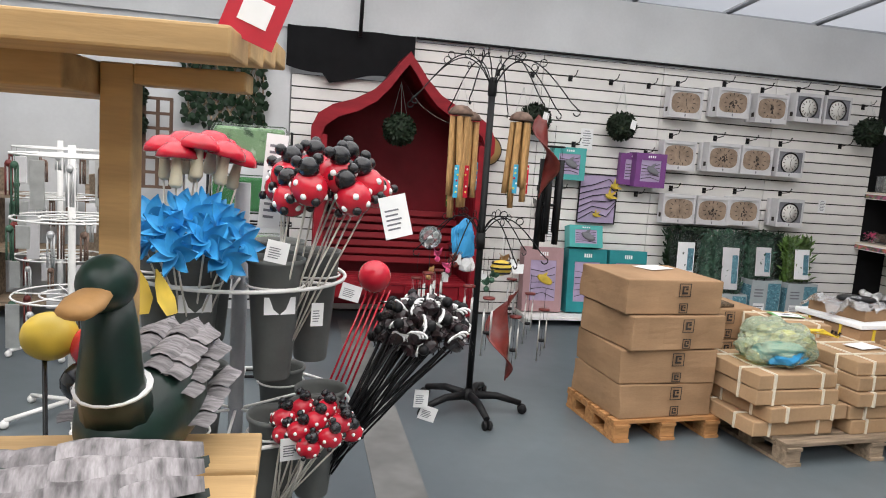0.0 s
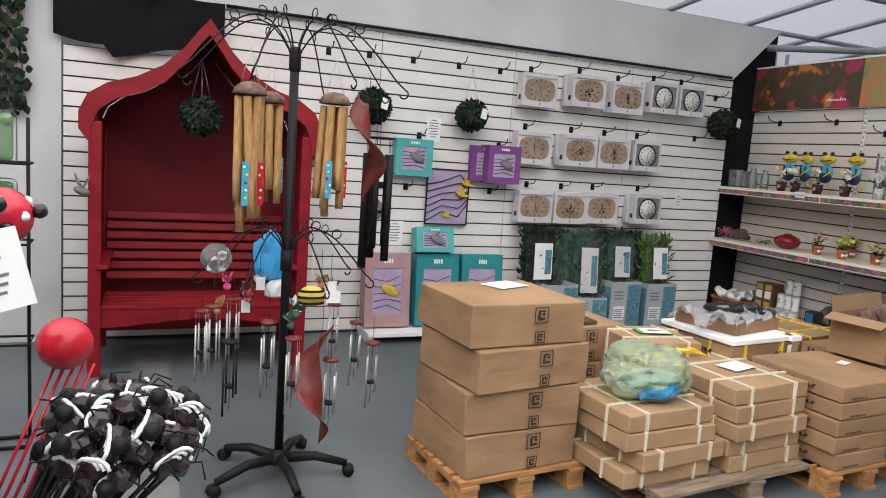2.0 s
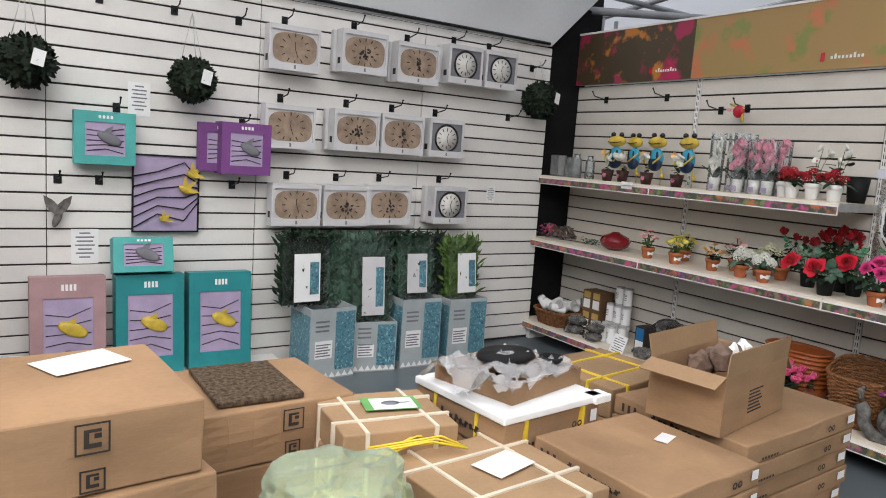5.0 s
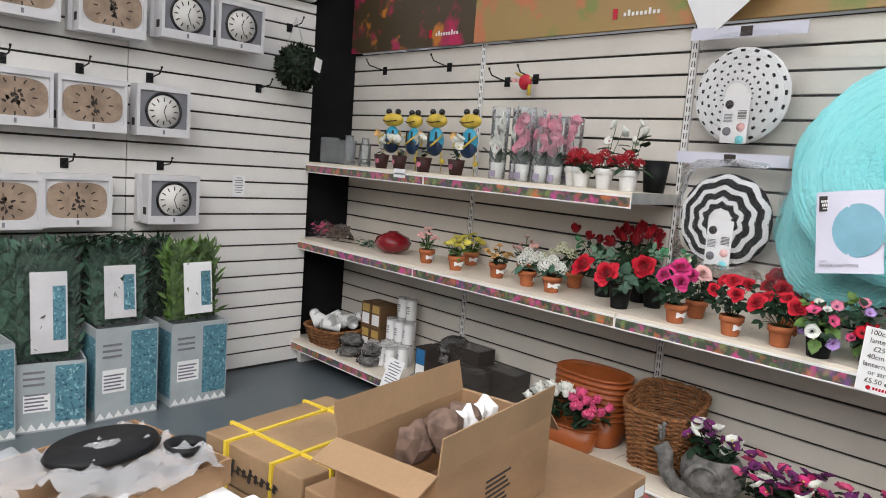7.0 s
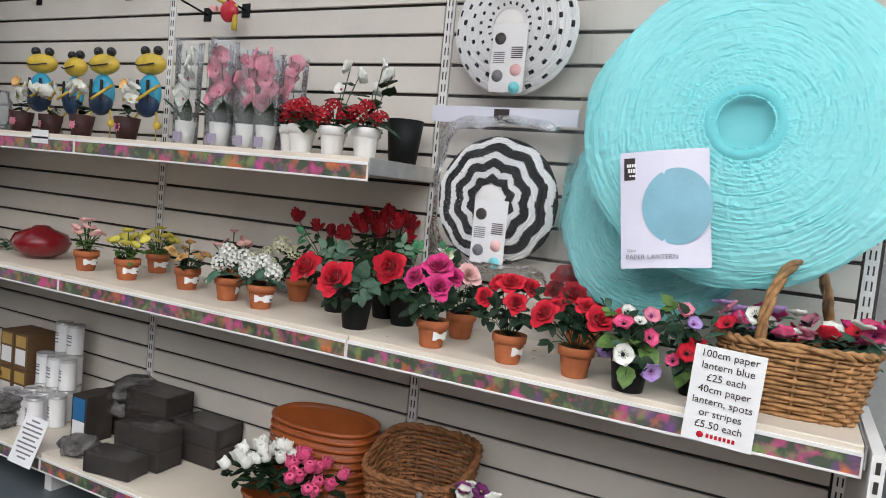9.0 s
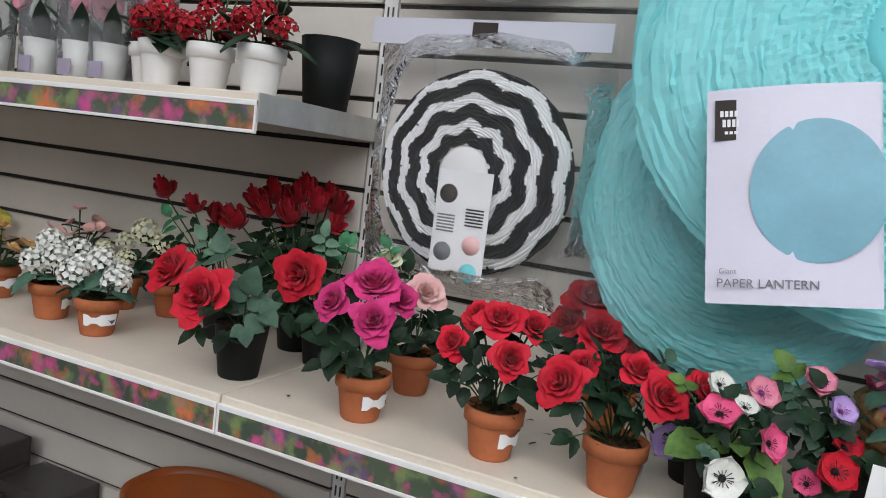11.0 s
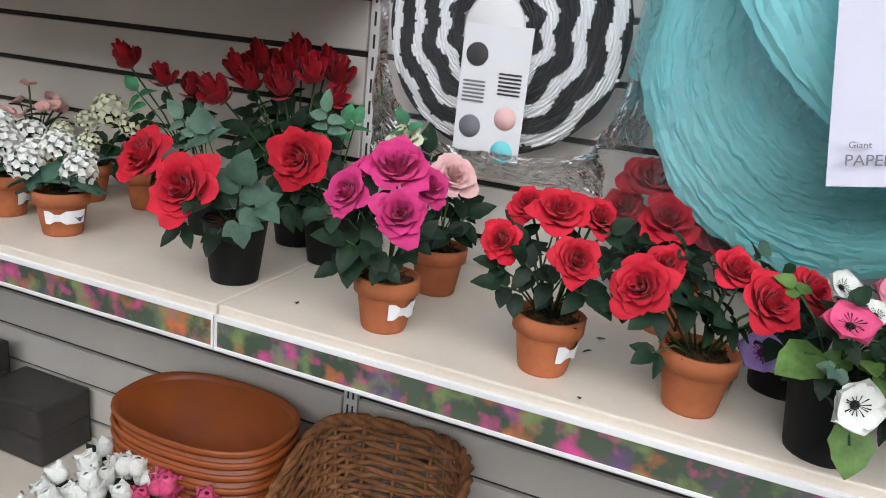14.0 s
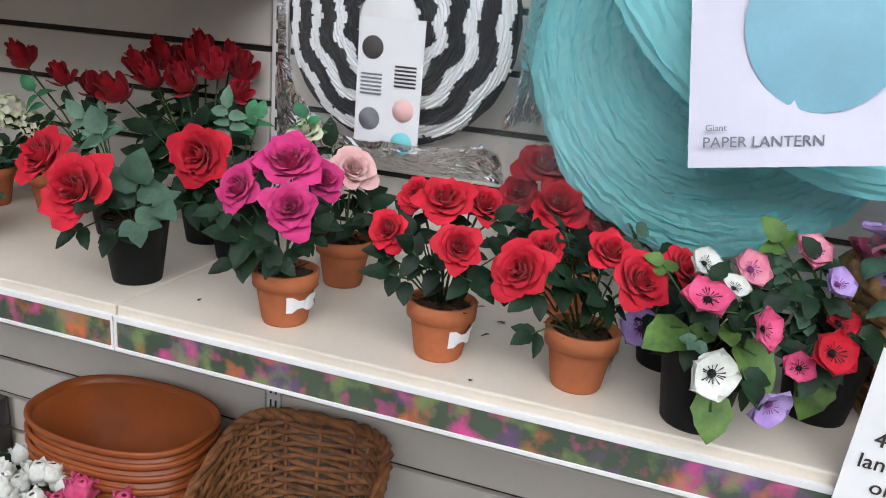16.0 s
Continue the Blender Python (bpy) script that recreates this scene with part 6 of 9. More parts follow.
for y in (-3.12, -3.45):
    bm = bmesh.new()
    lathe(bm, [(0, 0), (0.06, 0), (0.085, 0.12), (0.08, 0.12), (0, 0.1)], 18)
    lone("plant_pot", bm, M["blackpot"], "dark plastic pot under trailing flowers", "pot", pose(-0.27, y, Z3))

# ---- pallets and cartons ----
def pallet(x, y, turn, lx, ly, key, label):
    root = thing("pallet", label, "pallet", pose(x, y, 0, 0, 0, turn), "pallets")
    n = 6
    for k in range(n):
        bm = bmesh.new()
        w = ly / n
        box(bm, -lx / 2, lx / 2, -ly / 2 + k * w + 0.012, -ly / 2 + (k + 1) * w - 0.012, 0.098, 0.12, bevel=0.003)
        part("deck_board", bm, M[key], root)
    for s in (-1, 0, 1):
        bm = bmesh.new()
        box(bm, s * (lx / 2 - 0.05) - 0.045, s * (lx / 2 - 0.05) + 0.045, -ly / 2, ly / 2, 0.08, 0.098, bevel=0.002)
        part("stringer_board", bm, M[key], root)
        bm = bmesh.new()
        box(bm, s * (lx / 2 - 0.05) - 0.045, s * (lx / 2 - 0.05) + 0.045, -ly / 2, ly / 2, 0.0, 0.018, bevel=0.002)
        part("base_board", bm, M[key], root)
        for q in (-1, 0, 1):
            bm = bmesh.new()
            box(bm, s * (lx / 2 - 0.05) - 0.045, s * (lx / 2 - 0.05) + 0.045, q * (ly / 2 - 0.06) - 0.05, q * (ly / 2 - 0.06) + 0.05, 0.018, 0.08, bevel=0.003)
            part("block", bm, M[key], root)


def carton(x, y, z, lx, ly, h, turn=0, label="", key="card", marks="square", strap="", flap=True, group="", seed=0):
    """A closed corrugated carton with its lap of the lid, tape, print and straps."""
    root = thing("cardboard_box", label, "cardboard box", pose(x, y, z, 0, 0, turn), group)
    bm = bmesh.new()
    box(bm, -lx / 2, lx / 2, -ly / 2, ly / 2, 0.001, h - 0.001, bevel=0.006)
    bmesh.ops.subdivide_edges(bm, edges=[e for e in bm.edges if e.calc_length() > 0.1], cuts=5, use_grid_fill=True)
    for v in bm.verts:
        p = v.co * 6 + Vector((x * 7, y * 7, z * 13))
        k = 1 - abs(2 * v.co.z / h - 1)
        v.co += Vector((noise.noise(p), noise.noise(p + Vector((9, 0, 0))), 0)) * 0.012 * (0.4 + k)
        if v.co.z > h * 0.9:
            v.co.z += noise.noise(p + Vector((0, 9, 0))) * 0.003 - 0.001
    part("carton", bm, M[key], root)
    if flap:
        bm = bmesh.new()
        box(bm, -lx / 2 - 0.011, lx / 2 + 0.011, -ly / 2 - 0.011, ly / 2 + 0.011, h * 0.46, h * 0.995, bevel=0.005)
        part("lid", bm, M["card2"], root, "paler lapped lid")
    o = 0.0125 if flap else 0.009
    bm = bmesh.new()
    if marks == "square":
        for zc in (h * 0.72, h * 0.2):
            s = h * 0.19 if zc > h / 2 else h * 0.14
            cx = lx * 0.08
            for a, b, c, d in ((-s, s, zc + s - 0.004, zc + s), (-s, s, zc - s, zc - s + 0.004), (-s, -s + 0.004, zc - s, zc + s), (s - 0.004, s, zc - s, zc + s), (-s * 0.5, -s * 0.2, zc - s * 0.6, zc + s * 0.6), (-s * 0.2, s * 0.5, zc - s * 0.6, zc - s * 0.3), (s * 0.1, s * 0.5, zc, zc + s * 0.3), (-s * 0.2, s * 0.5, zc + s * 0.4, zc + s * 0.6)):
                box(bm, cx + a, cx + b, -ly / 2 - (o if zc > h / 2 else 0.008) - 0.001, -ly / 2 - (o if zc > h / 2 else 0.008), c, d)
    elif marks == "script":
        for k in range(8):
            hh = h * (0.42, 0.2, 0.18, 0.34, 0.2, 0.2, 0.18, 0.2)[k]
            box(bm, -0.0005, 0.0005, -0.006, 0.006, -hh / 2, hh / 2, pose(-lx / 2 - 0.0095, ly * 0.16 - 0.028 * k, h * 0.5, 12, 0, 0))
            box(bm, -0.0005, 0.0005, -0.016, 0.012, -0.003, 0.003, pose(-lx / 2 - 0.0095, ly * 0.16 - 0.028 * k, h * 0.5, 30 * (-1) ** k, 0, 0))
        for k in range(3):
            box(bm, -lx / 2 - 0.0098, -lx / 2 - 0.009, ly * 0.42 - 0.03 * k - 0.012, ly * 0.42 - 0.03 * k, h * 0.3, h * 0.7)
        for k in range(2):
            lathe(bm, [(0.012, 0), (0.012, 0.0008), (0.007, 0.0008), (0.007, 0)], 12, pose(lx * 0.2 + 0.03 * k, -ly / 2 - 0.009, h * 0.5, 90, 0, 0))
        for k in range(6):
            box(bm, -lx * 0.4 + 0.02 * k, -lx * 0.4 + 0.02 * k + 0.012, -ly / 2 - 0.0098, -ly / 2 - 0.009, h * 0.2, h * 0.3)
    if len(bm.verts):
        part("printed_mark", bm, M["ink"], root)
    else:
        bm.free()
    if marks == "script":
        bm = bmesh.new()
        box(bm, lx * 0.38, lx * 0.45, -ly / 2 - 0.0098, -ly / 2 - 0.009, h * 0.45, h * 0.85)
        part("sticker", bm, M["paper"], root)
    if strap:
        for ax in (0, 1):
            for s in ((-0.3, 0.3) if ax == 0 else (-0.22, 0.25)):
                bm = bmesh.new()
                w = 0.006
                if ax == 0:
                    box(bm, s * lx - w, s * lx + w, -ly / 2 - o, ly / 2 + o, -0.0 + 0.001, h + 0.0035)
                else:
                    box(bm, -lx / 2 - o, lx / 2 + o, s * ly - w, s * ly + w, -0.0 + 0.001, h + 0.0045)
                part("strap", bm, M[strap], root)
    return root


random.seed(3)
pallet(-4.06, -2.59, 5, 0.66, 0.56, "pallet_o", "small orange timber pallet under brown cartons")
HA = 0.1875
for k in range(4):
    carton(-4.07 + rnd(-0.015, 0.015), -2.59 + rnd(-0.015, 0.015), 0.12 + HA * k, 0.58, 0.51, HA - 0.001, 5 + (1, -2, 3, 0)[k], "brown carton with printed marks in a tall pallet stack", flap=False, group="tall carton stack")
bm = bmesh.new()
box(bm, -0.1, 0.1, -0.07, 0.07, 0, 0.0012)
root = lone("paper_note", bm, M["paper"], "sheet of white paper lying on the carton stack", "paper", pose(-4.0, -2.45, 0.12 + HA * 4 + 0.003, 0, 0, 24))
for k in range(3):
    carton(-3.40 + rnd(-0.01, 0.01), -2.0 + rnd(-0.01, 0.01), 0.0 + 0.2 * k, 0.57, 0.5, 0.199, 4, "brown carton with printed marks stacked on the floor", flap=False, group="back carton stack")
pallet(-3.02, -2.86, 5, 1.18, 0.62, "pallet", "weathered grey pallet under strapped cartons")
for k in range(4):
    carton(-3.46 + (-0.03, 0.03, -0.02, -0.03)[k], -2.87 + rnd(-0.02, 0.02), 0.12 + 0.082 * k, 0.5, 0.48, 0.081, 4 + (0, 3, -2, 1)[k], "flat brown carton tied with white straps", "card2", "", "strapw", False, "strapped cartons on the grey pallet")
for k in range(5):
    carton(-2.90 + rnd(-0.02, 0.02), -2.84 + rnd(-0.02, 0.02), 0.12 + 0.079 * k, 0.5, 0.5, 0.078, 5 + rnd(-2, 2), "flat brown carton tied with white straps", "card2", "", "strapw", False, "strapped cartons on the grey pallet")
bm = bmesh.new()
box(bm, -0.09, 0.09, -0.06, 0.06, 0, 0.001)
lone("paper_note", bm, M["paper"], "printed delivery note on a strapped carton", "paper", pose(-2.84, -2.80, 0.521, 0, 0, 15))
# green carrier bag with something blue inside
root = thing("carrier_bag", "pale green translucent plastic bag with a blue pack inside", "bag", pose(-3.45, -2.86, 0.45, 0, 0, 20))
bm = bmesh.new()
crumpled(bm, 0.225, 0.18, 0.13, 4.2, pose(0, 0, 0.09), 0.3, 4)
ob = part("green_film", bm, M["filmg"], root)
bm = bmesh.new()
crumpled(bm, 0.15, 0.12, 0.065, 9.1, pose(-0.03, -0.06, 0.06), 0.3, 3)
part("blue_pack", bm, mat("blue film", (0.04, 0.3, 0.6), 0.25, 0.25, 12, 60, 0.3), root)
bm = bmesh.new()
for k in range(7):
    a = rnd(-0.2, 0.2)
    tube(bm, [(-3.22, -2.66 + 0.01 * k, 0.535 + 0.004 * k), (-3.1 + 0.02 * k, -2.62 + a * 0.2, 0.55 + 0.004 * k), (-2.9, -2.62 + a * 0.4, 0.535)], 0.004, 4)
lone("strap_offcuts", bm, M["strapy"], "loose yellow packing straps lying on the cartons", "strap")
# printed flat cartons
pallet(-2.33, -2.94, 3, 0.62, 0.56, "pallet_o", "orange timber pallet under printed flat cartons")
pallet(-1.56, -2.76, 3, 0.86, 0.62, "pallet_o", "orange timber pallet under printed flat cartons")
HC = 0.083
for k in range(5):
    carton(-2.34 + rnd(-0.008, 0.008), -2.94 + rnd(-0.008, 0.008), 0.12 + HC * k, 0.54, 0.52, HC - 0.001, 3 + rnd(-1, 1), "flat brown carton with dark lettering shapes", "card", "script", "", False, "printed flat cartons")
for k in range(5):
    carton(-1.57 + rnd(-0.008, 0.008), -2.74 + rnd(-0.008, 0.008), 0.12 + HC * k, 0.84, 0.6, HC - 0.001, 3 + rnd(-1, 1), "flat brown carton with dark lettering shapes", "card", "script", "", False, "printed flat cartons")
bm = bmesh.new()
box(bm, -0.045, 0.045, -0.025, 0.025, 0, 0.001)
lone("sticker", bm, M["paper"], "small white sticker on a printed carton", "sticker", pose(-2.2, -2.9, 0.12 + HC * 5 + 0.002, 0, 0, 20))
# open carton on top
ZO = 0.12 + HC * 5 + 0.002
root = thing("open_carton", "open brown carton with raised flaps and ornaments inside", "cardboard box", pose(-1.77, -2.79, ZO, 0, 0, 10))
lx, ly, h = 0.54, 0.30, 0.222
t = 0.006
for nm, xa, xb, ya, yb, zt in (("long_panel", -lx / 2, lx / 2, -ly / 2, -ly / 2 + t, h), ("long_panel", -lx / 2, lx / 2, ly / 2 - t, ly / 2, h), ("end_panel", -lx / 2, -lx / 2 + t, -ly / 2 + t, ly / 2 - t, h), ("end_panel", lx / 2 - t, lx / 2, -ly / 2 + t, ly / 2 - t, h), ("base_panel", -lx / 2 + t, lx / 2 - t, -ly / 2 + t, ly / 2 - t, t)):
    bm = bmesh.new()
    box(bm, xa, xb, ya, yb, 0, zt)
    part(nm, bm, M["card"], root)
for m, w in ((pose(0, ly / 2, h, -14, 0, 0), lx), (pose(0, -ly / 2, h, -4, 0, 180), lx * 0.99), (pose(lx / 2, 0, h, -135, 0, -90), ly), (pose(-lx / 2, 0, h, -110, 0, 90), ly)):
    bm = bmesh.new()
    vs = box(bm, -w / 2, w / 2, -0.004, 0.0, 0, 0.088)
    bmesh.ops.transform(bm, matrix=m @ pose(0, 0, 0, -0, 0, 0), verts=vs)
    part("flap", bm, M["cardin"], root)
bm = bmesh.new()
for k in range(7):
    box(bm, -0.06, 0.06 - 0.012 * (k % 3), -ly / 2 - 0.001, -ly / 2, 0.05 + 0.014 * k, 0.056 + 0.014 * k)
part("printed_lettering", bm, M["ink"], root, "small dark lettering as plain bars")
bm = bmesh.new()
for k in range(5):
    crumpled(bm, 0.05, 0.045, 0.06, 3.3 * k, pose(-0.12 + 0.05 * k, 0.03 * (-1) ** k, 0.2 + 0.03 * (k % 2)), 0.4, 2)
part("wrapped_ornament", bm, M["coconut"], root, "dark wrapped ornaments")
bm = bmesh.new()
for k in range(3):
    crumpled(bm, 0.03, 0.03, 0.05, 2.1 * k, pose(0.0 + 0.05 * k, -0.04, 0.24), 0.5, 2)
part("wrapping", bm, M["paper"], root, "white crumpled wrapping")
# foam tray with a bagged fan in a shallow carton
for k in range(5):
    carton(-2.52 + rnd(-0.01, 0.01), -2.39 + rnd(-0.01, 0.01), 0.116 * k, 0.5, 0.5, 0.115, 6, "brown carton tied with yellow straps", "card", "script", "strapy", False, "yellow strapped cartons")
root = thing("foam_tray", "white moulded foam packing tray on a carton", "packing", pose(-2.52, -2.40, 0.583, 0, 0, 6))
bm = bmesh.new()
box(bm, -0.26, 0.26, -0.255, 0.255, 0.0, 0.03, bevel=0.006)
box(bm, 0.2, 0.29, -0.27, -0.2, 0.0, 0.03, bevel=0.004)
part("tray", bm, M["foam"], root)
root = thing("shallow_carton", "shallow open carton holding a part wrapped in plastic", "cardboard box", pose(-2.49, -2.36, 0.614, 0, 0, 14))
bm = bmesh.new()
lx, ly, h = 0.44, 0.38, 0.065
box(bm, -lx / 2, lx / 2, -ly / 2, -ly / 2 + t, 0, h)
box(bm, -lx / 2, lx / 2, ly / 2 - t, ly / 2, 0, h)
box(bm, -lx / 2, -lx / 2 + t, -ly / 2 + t, ly / 2 - t, 0, h)
box(bm, lx / 2 - t, lx / 2, -ly / 2 + t, ly / 2 - t, 0, h)
box(bm, -lx / 2 + t, lx / 2 - t, -ly / 2 + t, ly / 2 - t, 0, t)
part("carton", bm, M["card"], root)
bm = bmesh.new()
lathe(bm, [(0, 0.055), (0.13, 0.06), (0.14, 0.045), (0, 0.03)], 30, pose(0.04, 0.05, 0.035), 1.0, 0.75)
lathe(bm, [(0.02, 0.0), (0.045, 0.01), (0.05, 0.03), (0.04, 0.03), (0.03, 0.015)], 16, pose(0.17, -0.08, 0.06))
part("black_disc", bm, M["black"], root)
bm = bmesh.new()
n = 26
g = [[bm.verts.new((-0.33 + 0.52 * i / n, -0.21 + 0.38 * j / n, 0.075 + 0.03 * noise.noise(Vector((i * 0.25, j * 0.25, 2))) + 0.035 * noise.noise(Vector((i * 0.6, j * 0.5, 5))) + (0.05 if i < 4 else 0) * math.sin(j * 0.4))) for i in range(n + 1)] for j in range(n + 1)]
for j in range(n):
    for i in range(n):
        if noise.noise(Vector((i * 0.2, j * 0.22, 11))) < 0.42:
            bm.faces.new((g[j][i], g[j][i + 1], g[j + 1][i + 1], g[j + 1][i])).smooth = True
ob = part("plastic_wrap", bm, plastic_film("milky film", (0.95, 0.96, 0.98), 0.7, 0.1, 14), root, "crumpled milky plastic wrap")
# low strapped carton with a green and white label, and the one by the shelves
for k in range(5):
    carton(-3.06, -2.40, 0.118 * k, 0.40, 0.36, 0.117, -8, "brown carton tied with white straps", "card2", "", "strapw", False, "strapped carton pile")
root = thing("product_label", "white and green product label on a carton", "label", pose(-3.02, -2.37, 0.596, 0, 0, -14))
bm = bmesh.new()
box(bm, -0.1, 0.1, -0.06, 0.06, 0, 0.001)
part("green_card", bm, mat("green card", (0.15, 0.4, 0.12), 0.5, 0.1), root)
bm = bmesh.new()
box(bm, -0.07, 0.085, -0.055, 0.05, 0.001, 0.0018)
part("white_card", bm, M["paper"], root)
bm = bmesh.new()
lathe(bm, [(0, 0.0026), (0.028, 0.0026), (0.028, 0.0018)], 16, pose(0.0, 0, 0), 1.2, 0.7)
box(bm, 0.02, 0.07, -0.004, 0.004, 0.0018, 0.0026)
part("printed_pan", bm, M["print"], root)
for k in range(4):
    carton(-1.76, -2.18, 0.135 * k, 0.52, 0.46, 0.134, 8, "brown carton tied with yellow straps", "card2", "script", "strapy", False, "yellow strapped cartons")
root = thing("door_mat", "coarse brown coir mat lying on the cartons", "mat", pose(-3.42, -2.02, 0.602, 0, 0, 0))
bm = bmesh.new()
box(bm, -0.16, 0.14, -0.2, 0.2, 0.0, 0.02, bevel=0.004)
part("mat_pile", bm, mat("brown coir", (0.2, 0.14, 0.09), 0.95, 0.4, 60, 300, 1.0, dist=0.01), root)

# ---- things on the slatted back wall ----
random.seed(17)
def clock(x, z, kind, w=0.33, h=0.27, d=0.1, extra=0, y=-0.06):
    """A boxed wall clock: window carton with a round-cornered dial."""
    root = thing("boxed_clock", ("white roman-numeral" if kind == "w" else "tan vintage") + " wall clock in a silver-white window box", "wall clock", pose(x, y, z), "boxed clocks on the wall")
    bm = bmesh.new()
    b, t, tb = 0.016, 0.03, 0.046
    f = -d
    box(bm, -w / 2, w / 2, f + 0.012, 0.0, -h / 2, h / 2)
    for a0, a1, c0, c1 in ((-w / 2, w / 2, -h / 2, -h / 2 + tb), (-w / 2, w / 2, h / 2 - t, h / 2), (-w / 2, -w / 2 + b, -h / 2 + tb, h / 2 - t), (w / 2 - b, w / 2, -h / 2 + tb, h / 2 - t)):
        box(bm, a0, a1, f, f + 0.012, c0, c1)
    part("carton", bm, M["whitecard"], root)
    bm = bmesh.new()
    if kind == "w":
        lathe(bm, [(0, 0.004), (0.086, 0.004), (0.086, 0)], 32, pose(0.0, f + 0.011, 0.0, 90, 0, 0))
    else:
        n = 40
        vs = []
        for k in range(n):
            a = 2 * math.pi * k / n
            c, s = math.cos(a), math.sin(a)
            vs.append(bm.verts.new(((w / 2 - b - 0.006) * math.copysign(abs(c) ** 0.6, c), f + 0.008, 0.0 + (h / 2 - 0.042) * math.copysign(abs(s) ** 0.6, s))))
        bm.faces.new(vs)
    dl = part("dial", bm, M["clockwhite" if kind == "w" else "clockface"], root)
    bm = bmesh.new()
    for k in range(12):
        a = math.pi * k / 6
        r = 0.066 if kind == "w" else 0.085
        box(bm, -0.003, 0.003, -0.0005, 0.0005, -0.011, 0.011, pose(r * math.sin(a), f + 0.0055, r * 0.95 * math.cos(a)) @ pose(0, 0, 0, 0, math.degrees(a), 0))
    for a, l in ((160, 0.055), (20 if kind == "w" else 0, 0.04)):
        box(bm, -0.002, 0.002, -0.0005, 0.0005, 0, l, pose(0, f + 0.005, 0, 0, a, 0))
    if kind in "cb":
        for k in range(14 if kind == "c" else 9):
            a = k * 2.4
            petal(bm, pose(0.012 * math.sqrt(k) * math.cos(a) * (1 if kind == "c" else 0.6), f + 0.0055, 0.01 * math.sqrt(k) * math.sin(a) * (1 if kind == "c" else 1.4) - 0.01, 90, rnd(0, 360), 0), 0.014, 0.024, 0, 0, 0.2, 1, 2)
    part("dial_print", bm, M["ink"], dl)
    if kind == "w":
        bm = bmesh.new()
        lathe(bm, [(0.086, 0.0), (0.088, 0.008), (0.1, 0.008), (0.103, 0.0)], 32, pose(0.0, f + 0.012, 0.0, 90, 0, 0))
        part("dial_ring", bm, M["blackgloss"], root)
        bm = bmesh.new()
        box(bm, -w / 2 + b, w / 2 - b, f + 0.0085, f + 0.0118, -h / 2 + tb, h / 2 - t)
        part("inner_card", bm, M["print"], root)
    bm = bmesh.new()
    box(bm, -0.006, 0.006, f - 0.0008, f, -h / 2 + 0.012, -h / 2 + 0.035)
    part("printed_mark", bm, M["print"], root)
    bm = bmesh.new()
    box(bm, -w / 2 - 0.0008, -w / 2, -d * 0.7, -d * 0.3, -h / 2 + 0.05, -h / 2 + 0.09)
    part("side_barcode", bm, M["ink"], root)
    for k in range(extra):
        b2 = bmesh.new()
        box(b2, -w / 2 - 0.02 * (k + 1), w / 2 - 0.02 * (k + 1), 0.003 + 0.0 * k, 0.045, -h / 2 + 0.004, h / 2 - 0.004)
        part("carton", b2, M["whitecard"], root, "second box hung behind")


CL = [(-2.59, 2.06, "t", 0), (-2.11, 2.10, "c", 1), (-1.70, 2.08, "b", 1), (-1.31, 2.12, "w", 1), (-0.99, 2.12, "w", 1),
      (-2.60, 1.58, "t", 0), (-2.14, 1.59, "c", 1), (-1.79, 1.59, "b", 0), (-1.43, 1.59, "w", 0),
      (-2.54, 1.09, "t", 0), (-2.19, 1.09, "c", 0), (-1.86, 1.10, "b", 0), (-1.36, 1.11, "w", 1)]
for x, z, k, e in CL:
    clock(x, z, k, 0.33 if k != "w" else 0.29, extra=e)
    prong((x - 0.02, -0.001, z + 0.2), (0, -1))
for x, z in ((-4.03, 2.215), (-3.67, 2.215), (-3.275, 2.215), (-2.90, 2.215), (-3.876, 1.215), (-3.668, 1.215), (-2.913, 1.215), (-0.78, 1.815), (-0.58, 2.215), (-3.58, 1.63), (-2.86, 1.60), (-4.35, 2.2), (-4.6, 1.2)):
    prong((x, -0.001, z), (0, -1))


def leaf_ball(x, y, z, r, hang, key="ballgreen", tag=True):
    root = thing("topiary_ball", "dark green artificial box-leaf ball hanging on thin cords", "topiary ball", pose(x, y, z), "hanging leaf balls")
    if ("lball", r) not in CACHE:
        bm = bmesh.new()
        ball(bm, r * 0.86, pose(0, 0, 0), 16, 10)
        for i in range(520):
            zz = 1 - 2 * (i + 0.5) / 520
            a = i * 2.39996
            d = Vector((math.sqrt(1 - zz * zz) * math.cos(a), math.sqrt(1 - zz * zz) * math.sin(a), zz))
            m = Matrix.Translation(d * r * rnd(0.82, 0.9)) @ d.to_track_quat("Z", "Y").to_matrix().to_4x4() @ pose(0, 0, 0, 0, 0, rnd(0, 360)) @ pose(0, 0, 0, rnd(15, 70), 0, 0)
            petal(bm, m, r * 0.16, r * 0.24, -0.2, 0, 0.2, 1, 2)
        CACHE["lball", r] = mesh_of("leaves", bm, M[key])
    part("leaves", CACHE["lball", r], None, root)
    bm = bmesh.new()
    for k in range(3):
        a = 2.1 * k + 0.5
        tube(bm, [(r * 0.5 * math.cos(a), r * 0.5 * math.sin(a), r * 0.8), (0, 0.04, hang)], 0.0018, 4)
    part("cord", bm, M["steel"], root)
    if tag:
        bm = bmesh.new()
        box(bm, -0.03, 0.03, -0.001, 0.0, -0.04, 0.04, pose(r * 0.35, -r * 0.98, r * 0.1, 0, 12, 15))
        part("price_tag", bm, M["paper"], root, "white swing tag")


leaf_ball(-4.03, -0.17, 1.80, 0.145, 0.4)
leaf_ball(-3.2, -0.16, 1.80, 0.135, 0.38)
leaf_ball(-0.62, -0.18, 1.94, 0.145, 0.3)


